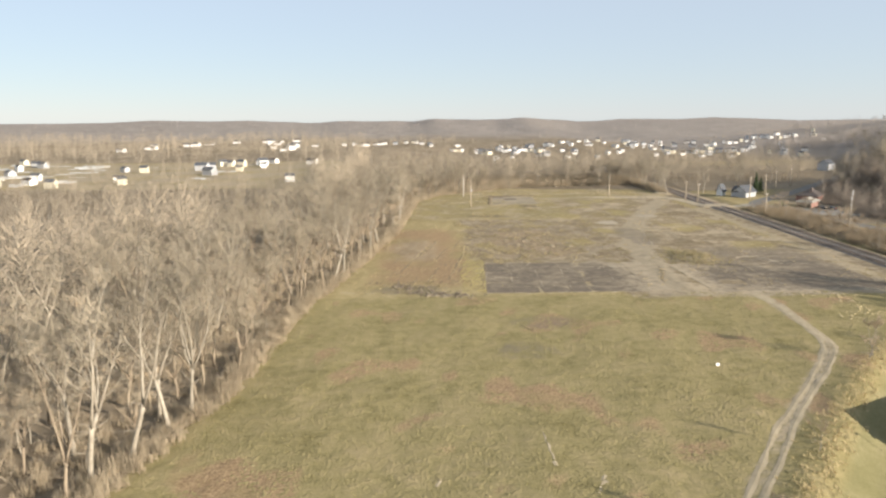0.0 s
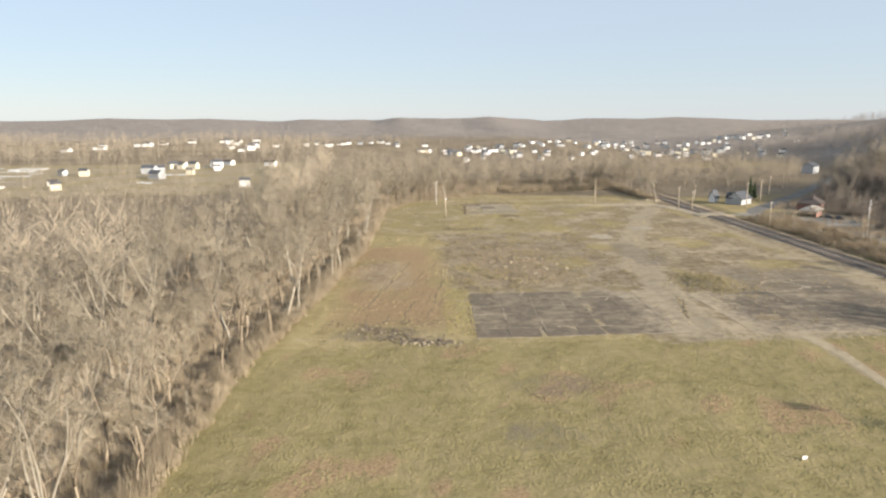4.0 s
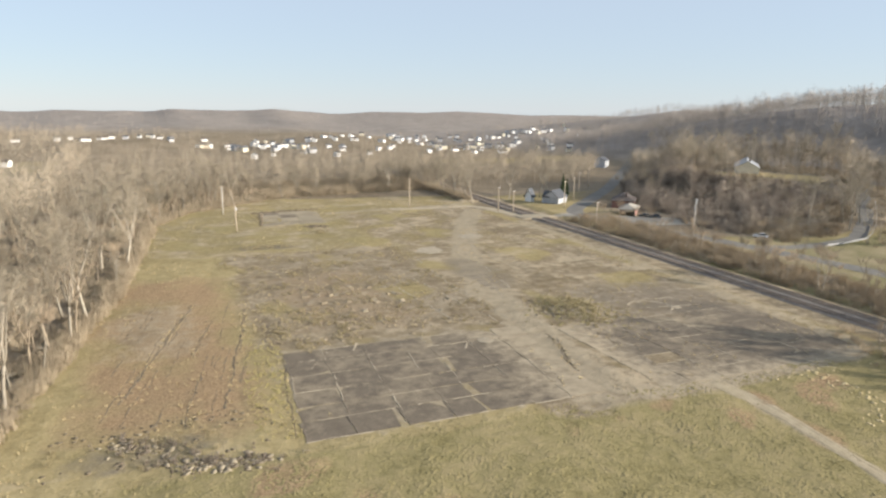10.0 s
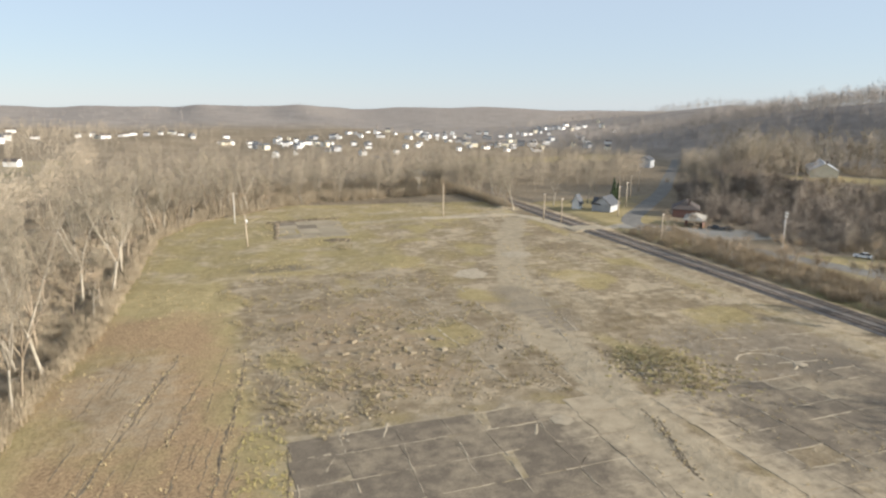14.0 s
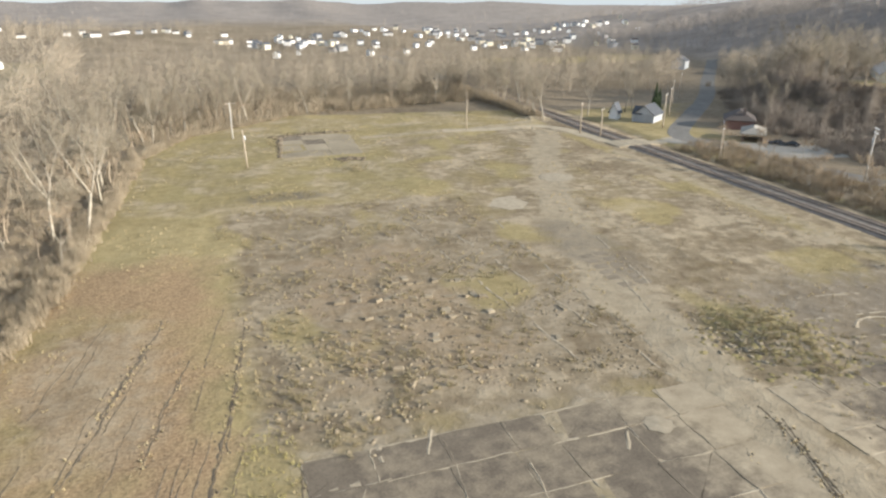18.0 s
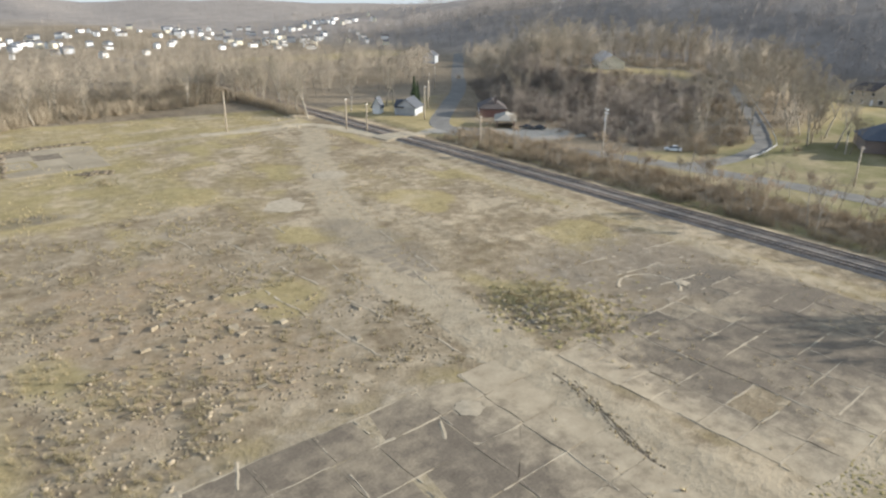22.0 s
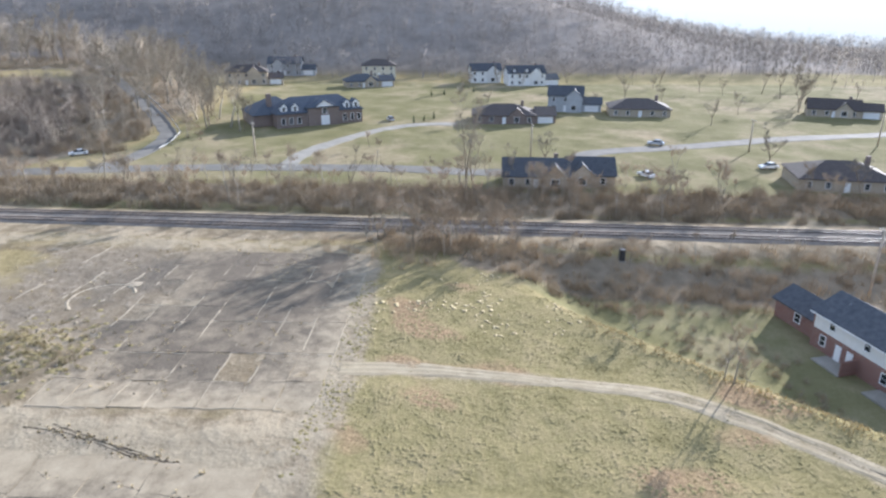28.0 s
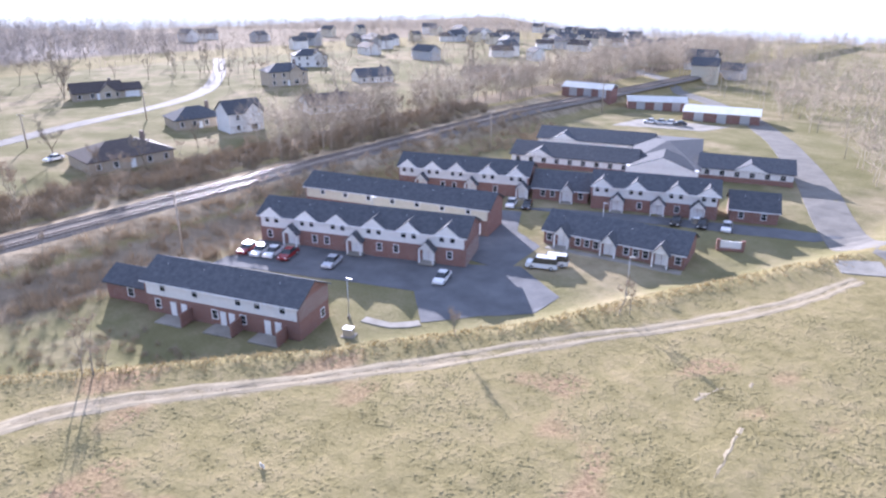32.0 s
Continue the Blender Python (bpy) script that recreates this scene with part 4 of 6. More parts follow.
tagged(scatter("lane_brush", beside, bush, M_SCRUB, "", 0.5, 1.2, 41), "tan brush on the slope below the lane", "brush")
inner = cloud(420, 178, 246, 221, 262, lambda x, y: (y > np.interp(x, (178, 205, 214, 239), (225, 228, 234, 250))) & (y < np.interp(x, (178, 246), (246, 268))))
tagged(scatter("bend_brush", inner, bush, M_SCRUB, "", 0.6, 1.5, 42), "tan brush inside the lane's bend", "brush")
tagged(scatter("bend_wood", inner[::9], coarse, M_FARWOOD, "", 0.25, 0.5, 43), "slim bare trees inside the lane's bend", "woodland")
kn = kn[(kn[:, 0] > 225) & ~clearing(kn[:, 0], kn[:, 1])]
tagged(scatter("knoll_brush", kn, bush, M_BRUSH, "", 0.6, 1.5, 11), "undergrowth on the wooded knoll", "brush")
nb = np.concatenate([cloud(2600, -10, 128, 350, 440, lambda x, y: y > np.interp(x, (0, 40, 90, 125), (350, 374, 386, 392))), cloud(150, 122, 127, 344, 400, lambda x, y: x > 0)])
tagged(scatter("north_brush", nb, bush, M_BRUSH, "", 0.8, 2.2, 20), "brown undergrowth among the trees beyond the field", "brush")
lb = cloud(420, 68, 113, 92, 133, lambda x, y: (x > berm_x(y) + 7) & (waves(x, y, 20, 61) > -0.2))
tagged(scatter("hollow_brush", lb, bush, M_BRUSH, "", 0.2, 0.55, 21), "low brown brush in the hollow behind the bank", "brush")
tw = cloud(1500, -150, 520, 610, 1020, lambda x, y: waves(x, y, 70, 63) > -0.4)
tagged(scatter("town_trees", tw, rough, M_FARWOOD, "", 0.3, 0.6, 22), "bare trees among the houses of the far town", "woodland")
wt = cloud(900, -400, -60, 405, 612, lambda x, y: waves(x, y, 40, 64) > -0.15)
tagged(scatter("west_town_trees", wt, rough, M_FARWOOD, "", 0.22, 0.45, 23), "thin bare trees among the buildings of the far town", "woodland")
gp = cloud(7000, -30, 96, 60, 148.5, lambda x, y: (x > wood_x(y) + 1) & (x < berm_x(y) + 3))
tagged(scatter("meadow_grass", gp, tuft, M_GREENGRASS, "", 0.2, 0.55, 12), "rough winter meadow grass", "grass")


def hummock_template(seed):
    """A low clump of matted grass: a ragged seven-sided mound."""
    r = np.random.RandomState(seed)
    ring = [(q * math.cos(a), q * math.sin(a), -0.05) for a, q in zip(np.arange(7) * 0.8976, r.uniform(0.65, 1.25, 7))]
    top = (r.normal(0, 0.15), r.normal(0, 0.15), r.uniform(0.25, 0.5))
    return np.array([top] + ring), np.array([(0, k + 1, (k + 1) % 7 + 1) for k in range(7)])


clump = [hummock_template(k) for k in range(6)]
def grassy(ob):
    """Gives a mesh of grass clumps the meadow's share of the ground's surface."""
    n = len(ob.data.vertices)
    for layer, rgb in (("mask_a", (0, 0, 0)), ("mask_b", (1, 0, 0)), ("mask_c", (0, 0, 0))):
        ob.data.color_attributes.new(layer, "FLOAT_COLOR", "POINT").data.foreach_set("color", np.tile(np.array((*rgb, 1), np.float32), n))
    ob.data.polygons.foreach_set("use_smooth", [True] * len(ob.data.polygons))
    return ob


M_GROUND = ground.data.materials[0]
hp = cloud(62000, -42, 100, 42, 149, lambda x, y: (x > wood_x(y) + 1) & (x < berm_x(y) + 4) & (waves(x, y, 17, 51) + 0.8 * waves(x, y, 6, 52) > -0.35) & (np.abs(x - np.interp(y, (26, 40, 54.7, 67, 78, 86.4, 97.4, 106.6, 113.6, 125, 147), (11, 17.3, 27.2, 36.5, 45, 51.6, 60.4, 67.9, 71.9, 73.9, 75.4))) > 2.6))
tagged(grassy(scatter("meadow_clumps", hp, clump, M_GROUND, "", 0.1, 0.3, 33)), "matted clumps of winter meadow grass", "grass")
gb = cloud(9000, -30, 118, 150, 372, lambda x, y: (x > wood_x(y) + 1) & (waves(x, y, 26, 31) + 0.4 * waves(x, y, 9, 32) > 0.15) & ~((x > 14) & (x < 60) & (y < 188)))
tagged(scatter("dead_grass", gb, tuft, M_DRYGRASS, "", 0.5, 1.3, 13), "dead grass tufts on the bare ground", "grass")
by = fr.uniform(16, 118, 1500)
bk = np.stack([berm_x(by) + fr.normal(1.0, 1.6, 1500), by], -1)
tagged(scatter("bank_grass", bk, tuft, M_DRYGRASS, "", 0.6, 1.5, 14), "long straw-coloured grass on the bank", "grass")

# ---- poles ----
def utility_pole(x, y, height, turn, arms, label, lamp=False, box_on=False, lean=0.0, arm_mat=None, post_mat=None):
    p = empty("utility_pole", pose(x, y, lz(x, y), lean, lean * 0.5, turn), label, "pole")
    part("post", tube([(0, 0, -0.4), (0, 0, height * 0.5), (0, 0, height)], [0.23, 0.2, 0.15], 8), post_mat or M_POLE, p, smooth=True)
    for k in range(arms):
        z = height - 0.35 - 0.95 * k
        part("crossarm", box(-1.3, -0.2, z - 0.07, 1.3, -0.08, z + 0.07), arm_mat or M_POLE, p)
        for s in (-1.15, -0.5, 0.5, 1.15):
            part("insulator", tube([(s, -0.14, z + 0.07), (s, -0.14, z + 0.2), (s, -0.14, z + 0.28)], [0.03, 0.06, 0.03], 6), M_TRIM, p)
    if box_on:
        part("transformer", tube([(0.35, 0, height * 0.72), (0.35, 0, height * 0.72 + 0.1), (0.35, 0, height * 0.72 + 0.95), (0.35, 0, height * 0.72 + 1.05)], [0.2, 0.3, 0.3, 0.2], 10), M_STEEL, p, "pale grey transformer can", True)
    if lamp:
        part("lamp_arm", tube([(0, 0, height * 0.9), (0.8, 0, height * 0.95), (1.7, 0, height * 0.96)], [0.04, 0.04, 0.03], 6), M_STEEL, p)
        part("lamp_head", box(1.5, -0.13, height * 0.94, 2.1, 0.13, height * 0.97), M_STEEL, p)
    return p


L_POLE = "weathered wooden utility pole with crossarms"
utility_pole(20.7, 339.4, 10.5, 10, 1, "bare grey wooden pole at the field's edge", post_mat=M_PALEPOLE)
utility_pole(21.7, 300, 9.2, 30, 0, "leaning wooden pole with a pale transformer can", box_on=True, lean=-2.5)
utility_pole(92.4, 332.6, 12.1, 20, 0, "tall bare wooden pole in the field")
utility_pole(156.7, 242, 12.6, 60, 2, "pale wooden utility pole with two white crossarms", box_on=True, arm_mat=M_TRIM, post_mat=M_PALEPOLE)
for x, y, h in ((124.3, 316, 9.5), (127.3, 309, 8.5), (154.3, 314.7, 11), (172, 335, 10), (186, 352, 10), (140.3, 271.7, 8.5), (177.7, 188.2, 9), (205, 372, 10)):
    utility_pole(x, y, h, 40, 1, L_POLE)
for x, y, h in ((104.4, 73.5, 11), (103.5, -20.2, 10.5), (105, -95, 10), (182, 118, 8.5), (190, 60, 8.5), (199, 22, 8.5)):
    utility_pole(x, y, h, 12, 1, L_POLE)


def street_lamp(x, y, h=6.0):
    p = empty("street_lamp", pose(x, y, lz(x, y), 0, 0, 200), "slim metal lamp post beside the parking lot", "street lamp")
    part("post", tube([(0, 0, -0.2), (0, 0, h)], [0.08, 0.05], 8), M_STEEL, p, smooth=True)
    part("base", tube([(0, 0, 0), (0, 0, 0.5)], [0.25, 0.22], 8), M_CONCRETE, p)
    part("lamp_head", box(-0.15, -0.1, h - 0.1, 0.75, 0.1, h + 0.08), M_STEEL, p)


for x, y in ((65.8, 73.5), (37.8, 44.8), (88, 44), (52, 22)):
    street_lamp(x, y)


# ---- buildings ----
def gable_roof(x0, x1, y0, y1, ze, zr, over=0.45, t=0.18):
    """Two sloping slabs with their ridge along x."""
    ym, k = (y0 + y1) / 2, (zr - ze) / ((y1 - y0) / 2)
    a, b, lo = y0 - over, y1 + over, ze - k * over
    x0, x1 = x0 - over, x1 + over
    v = []
    for x in (x0, x1):
        v += [(x, a, lo), (x, ym, zr), (x, b, lo), (x, b, lo + t), (x, ym, zr + t), (x, a, lo + t)]
    f = [(0, 1, 4, 5), (1, 2, 3, 4), (11, 10, 7, 6), (10, 9, 8, 7)]
    f += [(5, 4, 10, 11), (4, 3, 9, 10), (0, 6, 7, 1), (1, 7, 8, 2), (0, 5, 11, 6), (2, 8, 9, 3)]
    return v, f


def hip_roof(x0, x1, y0, y1, ze, zr, over=0.45, t=0.18):
    x0, x1, y0, y1 = x0 - over, x1 + over, y0 - over, y1 + over
    ym, h = (y0 + y1) / 2, min((y1 - y0) / 2, (x1 - x0) / 2 - 0.2)
    v = [(x0, y0, ze - t), (x1, y0, ze - t), (x1, y1, ze - t), (x0, y1, ze - t), (x0, y0, ze), (x1, y0, ze), (x1, y1, ze), (x0, y1, ze), (x0 + h, ym, zr), (x1 - h, ym, zr)]
    return v, [(3, 2, 1, 0), (0, 1, 5, 4), (1, 2, 6, 5), (2, 3, 7, 6), (3, 0, 4, 7), (4, 5, 9, 8), (5, 6, 9), (6, 7, 8, 9), (7, 4, 8)]


def gable_wall(x0, x1, y0, y1, z0, z1):
    """Triangular attic solid with its ridge along x."""
    ym = (y0 + y1) / 2
    v = [(x0, y0, z0), (x0, y1, z0), (x0, ym, z1), (x1, y0, z0), (x1, y1, z0), (x1, ym, z1)]
    return v, [(0, 2, 1), (3, 4, 5), (0, 3, 5, 2), (1, 2, 5, 4), (0, 1, 4, 3)]


def peak(x0, x1, yf, depth, z0, z1):
    """A gable that faces the front, with its ridge running back."""
    xm = (x0 + x1) / 2
    v = [(x0, yf, z0), (x1, yf, z0), (xm, yf, z1), (x0, yf + depth, z0), (x1, yf + depth, z0), (xm, yf + depth, z1)]
    return v, [(0, 1, 2), (5, 4, 3), (0, 2, 5, 3), (1, 4, 5, 2), (0, 3, 4, 1)]


def peak_roof(x0, x1, yf, depth, z0, z1, over=0.25, t=0.14):
    xm, k = (x0 + x1) / 2, (z1 - z0) / ((x1 - x0) / 2)
    a, b, lo, y0, y1 = x0 - over, x1 + over, z0 - k * over, yf - over, yf + depth
    v = []
    for y in (y0, y1):
        v += [(a, y, lo + 0.02), (xm, y, z1 + 0.02), (b, y, lo + 0.02), (b, y, lo + t), (xm, y, z1 + t), (a, y, lo + t)]
    return v, [(5, 4, 1, 0), (4, 3, 2, 1), (6, 7, 10, 11), (7, 8, 9, 10), (11, 10, 4, 5), (10, 9, 3, 4), (1, 7, 6, 0), (2, 8, 7, 1), (6, 11, 5, 0), (3, 9, 8, 2)]


def window(parent, x, z, w, h, y, out=-1, mat=None, side=None):
    """A framed window on a wall that faces -y (out=-1), +y (out=1), or -x/+x when side is -1/1 (then y is along the wall and x the wall)."""
    def slab(a, b, d0, d1, z0, z1):
        if side is None:
            return box(a, min(y + out * d0, y + out * d1), z0, b, max(y + out * d0, y + out * d1), z1)
        return box(min(y + side * d0, y + side * d1), a, z0, max(y + side * d0, y + side * d1), b, z1)
    fr = part("window", join(slab(x - w / 2 - 0.1, x - w / 2, -0.02, 0.09, z - h / 2 - 0.1, z + h / 2 + 0.1), slab(x + w / 2, x + w / 2 + 0.1, -0.02, 0.09, z - h / 2 - 0.1, z + h / 2 + 0.1),
              slab(x - w / 2, x + w / 2, -0.02, 0.09, z + h / 2, z + h / 2 + 0.1), slab(x - w / 2, x + w / 2, -0.02, 0.11, z - h / 2 - 0.1, z - h / 2), slab(x - w / 2, x + w / 2, -0.01, 0.07, z - 0.03, z + 0.03)), mat or M_TRIM, parent)
    part("pane", slab(x - w / 2, x + w / 2, -0.01, 0.04, z - h / 2, z + h / 2), M_GLASS, fr)


def door(parent, x, y, w=1.0, h=2.1, mat=None, out=-1):
    part("door", box(x - w / 2, min(y, y + out * 0.07), 0.05, x + w / 2, max(y, y + out * 0.07), h), mat or M_TRIM, parent)


def porch(parent, x, yf, w=2.6, deep=1.5, z=2.5, peak_z=3.9):
    for s in (-w / 2 + 0.12, w / 2 - 0.12):
        part("porch_post", box(x + s - 0.12, yf - deep, 0, x + s + 0.12, yf - deep + 0.24, z), M_TRIM, parent)
    part("porch_gable", peak(x - w / 2, x + w / 2, yf - deep, deep + 0.6, z, peak_z), M_SIDING, parent, "white porch gable")
    part("porch_roof", peak_roof(x - w / 2, x + w / 2, yf - deep, deep + 1.2, z, peak_z), M_SHINGLE, parent)
    part("porch_step", box(x - w / 2, yf - deep - 0.2, -0.1, x + w / 2, yf, 0.12), M_CONCRETE, parent)


def apartments(x, y, turn, L, W, label, peaks=(), porches=(), windows=(), doors=(), upper=None, storeys=2, ridge=1.9, wing=0.0, back_windows=(), z=None):
    """A row of flats: brick below, siding above; x along the facade that faces -y in its own frame."""
    b = empty("apartment_building", pose(x, y, lz(x, y) if z is None else z, 0, 0, turn), label, "building", "apartments")
    ze = 5.0 if storeys == 2 else 2.7
    part("wall", box(0, 0, -1.2, L, W, 2.75 if storeys == 2 else ze), M_BRICK, b, "red brick ground-floor wall")
    if storeys == 2:
        part("upper_wall", box(0.25, -0.08, 2.75, L - 0.25, W + 0.08, ze), upper or M_SIDING, b, "pale vinyl siding on the upper storey")
        part("end_wall", box(-0.06, -0.02, 2.75, 0.25, W + 0.02, ze), M_BRICK, b)
        part("end_wall", box(L - 0.25, -0.02, 2.75, L + 0.06, W + 0.02, ze), M_BRICK, b)
    part("gable", gable_wall(-0.04, L + 0.04, 0, W, ze, ze + ridge), M_BRICK, b, "brick gable end")
    part("roof", gable_roof(0, L, 0, W, ze, ze + ridge), M_SHINGLE, b, "dark grey shingle roof")
    part("gutter", box(-0.3, -0.62, ze - 0.32, L + 0.3, -0.5, ze - 0.18), M_TRIM, b)
    for k in range(max(2, int(L / 6))):
        part("roof_vent", tube([(2.5 + k * 6, W * 0.33, ze + ridge * 0.6), (2.5 + k * 6, W * 0.33, ze + ridge * 0.6 + 0.45)], [0.07, 0.07], 6), M_STEEL, b)
    for p in peaks:
        g = part("cross_gable", peak(p - 2.3, p + 2.3, -0.5, W * 0.45, ze - 0.25, ze + 1.55), upper or M_SIDING, b, "white siding cross gable")
        part("cross_roof", peak_roof(p - 2.3, p + 2.3, -0.42, W * 0.47, ze - 0.25, ze + 1.55, 0.06, 0.12), M_SHINGLE, g)
        if storeys == 2:
            window(b, p - 0.9, 4.3, 0.8, 1.25, -0.09)
            window(b, p + 0.9, 4.3, 0.8, 1.25, -0.09)
    for p in porches:
        porch(b, p, 0.0, peak_z=3.9 if storeys == 2 else 4.1)
        door(b, p - 0.5, -0.01)
        door(b, p + 0.55, -0.01)
    for wx, wz in windows:
        window(b, wx, wz, 0.85, 1.25, -0.09 if wz > 2.8 else 0.0)
    for wx, wz in back_windows:
        window(b, wx, wz, 0.85, 1.25, W + (0.09 if wz > 2.8 else 0.0), 1)
    for dx in doors:
        door(b, dx, -0.01, 0.95)
    if wing:
        part("wing_wall", box(L, 1.5, -1.2, L + wing, W - 0.5, 2.7), M_BRICK, b)
        part("wing_roof", gable_roof(L + 0.5, L + wing, 1.5, W - 0.5, 2.7, 4.9), M_SHINGLE, b)
        part("wing_gable", gable_wall(L + 0.4, L + wing + 0.03, 1.5, W - 0.5, 2.7, 4.85), M_BRICK, b)
        window(b, L + wing * 0.5, 1.6, 1.0, 1.2, 1.5)
    return b


# facades are turned so that their own -y side looks towards the field
F1, F2 = 196.0, 199.0
A = apartments(90.0, 88.6, F1, 24.6, 7.4, "two-storey brick and white-sided apartment block by the bank", windows=[(3.2, 4.2), (8.6, 4.2), (15.5, 4.2), (18.5, 4.2), (22.3, 4.2), (2.0, 1.5), (11.5, 1.5), (16, 1.5)], doors=(4.6, 6.4, 12.8, 14.2, 19.8, 21.4))
for px in (5.5, 13.5, 20.5):
    part("patio", box(px - 2.2, -2.6, -0.2, px + 2.2, -0.05, 0.08), M_CONCRETE, A)
    part("patio_screen", box(px + 2.1, -2.4, -0.1, px + 2.25, -0.05, 1.9), M_BRICK, A)
part("wing_wall", box(-8.6, 1.4, -1.2, 0, 6.8, 2.7), M_BRICK, A)
part("wing_gable", gable_wall(-8.6, -0.1, 1.4, 6.8, 2.7, 4.2), M_BRICK, A)
part("wing_roof", gable_roof(-8.6, -0.5, 1.4, 6.8, 2.7, 4.2), M_SHINGLE, A)
window(A, -4.2, 1.5, 1.0, 1.2, 1.4)
window(A, 5.6, 1.5, 0.8, 1.1, 24.66, side=1)
apartments(98.8, 61.3, F2, 37.5, 8.2, "long white-gabled apartment row with three porches", peaks=(2.4, 9.2, 15.0, 21.6, 27.8, 34.4), porches=(6.4, 18.4, 31.2), windows=[(1.8, 1.5), (10.5, 1.5), (12.8, 1.5), (22.5, 1.5), (25.5, 1.5), (34.8, 1.5)], ridge=2.0)
apartments(105.2, 44.6, 193.5, 38.5, 7.6, "cream-sided rear of a long apartment row", windows=[(4 + 5.1 * k, 4.3) for k in range(7)], doors=(36.6,), upper=M_CREAM)
apartments(101.1, 20.8, F2, 29.0, 8.0, "white-gabled apartment row beyond the parking lot", peaks=(2.2, 8.0, 13.4, 20.4, 26.4), porches=(5.6, 16.8, 28.0), windows=[(10.2, 1.5), (12.8, 1.5), (22, 1.5)], ridge=2.0)
apartments(72.8, 10.8, F2, 11.5, 8.5, "single-storey brick link building with one porch", porches=(7.2,), windows=[(2.2, 1.5), (4.2, 1.5), (10, 1.5)], storeys=1, ridge=2.6)
apartments(60.4, 8.8, 198, 24.0, 8.0, "white-gabled apartment row facing the drive", peaks=(2.0, 8.6, 16.2, 22.2), porches=(5.2, 13.0, 20.4), windows=[(9.5, 1.5), (16.6, 1.5)], ridge=2.0)
apartments(35.5, 0.2, 198, 8.5, 8.0, "small single-storey brick end building", windows=[(2, 1.5), (6, 1.5)], storeys=1, ridge=2.4)
apartments(58.4, 32.0, 186.5, 24.0, 9.0, "single-storey brick flats with three white porch gables", porches=(3.6, 11.8, 20.4), windows=[(1, 1.4), (6.2, 1.4), (7.8, 1.4), (9.4, 1.4), (14.6, 1.4), (16.2, 1.4), (17.8, 1.4), (23, 1.4)], storeys=1, ridge=2.2)


def care_home():
    h = empty("care_home", pose(91, -10.5, lz(80, -20), 0, 0, 196), "large single-storey care home with dark roofs and white gables", "building")
    for n, (x0, x1, y0, y1, zr) in enumerate(((0, 30, 0, 12, 5.0), (2, 32, 20, 32, 5.0), (28, 44, -2, 34, 5.4), (44, 64, 3, 14, 4.9))):
        if n == 2:
            part("wall", box(x0, y0, -1, x1, y1, 2.9), M_SIDING, h, "white-sided wall")
            part("roof", hip_roof(x0, x1, y0 + 2, y1, 2.9, zr), M_SHINGLE, h, "dark grey shingle roof")
            part("gable", peak(x0 + 1, x1 - 1, y0 - 0.1, 7, 2.9, 5.4), M_SIDING, h, "broad white entrance gable")
            part("gable_roof", peak_roof(x0 + 1, x1 - 1, y0 - 0.02, 9, 2.9, 5.4, 0.06), M_SHINGLE, h)
        else:
            part("wall", box(x0, y0, -1, x1, y1, 1.2), M_BRICK, h, "brick lower wall")
            part("upper_wall", box(x0 + 0.1, y0 - 0.05, 1.2, x1 - 0.1, y1 + 0.05, 2.9), M_SIDING, h, "white-sided upper wall")
            part("gable", gable_wall(x0 - 0.02, x1 + 0.02, y0, y1, 2.9, zr - 0.2), M_SIDING, h, "white gable end")
            part("roof", gable_roof(x0, x1, y0, y1, 2.9, zr), M_SHINGLE, h, "dark grey shingle roof")
            xm = x0 + (7 if n < 2 else 11)
            part("gable", peak(xm - 3.5, xm + 3.5, y0 - 0.5, 4.5, 2.8, 4.6), M_SIDING, h, "white cross gable")
            part("gable_roof", peak_roof(xm - 3.5, xm + 3.5, y0 - 0.42, 5.6, 2.8, 4.6, 0.06), M_SHINGLE, h)
            if n != 1:
                for k in range(int((x1 - x0) / 3.2)):
                    window(h, x0 + 1.8 + 3.2 * k, 1.9, 1.1, 1.1, y0 - 0.05)


care_home()


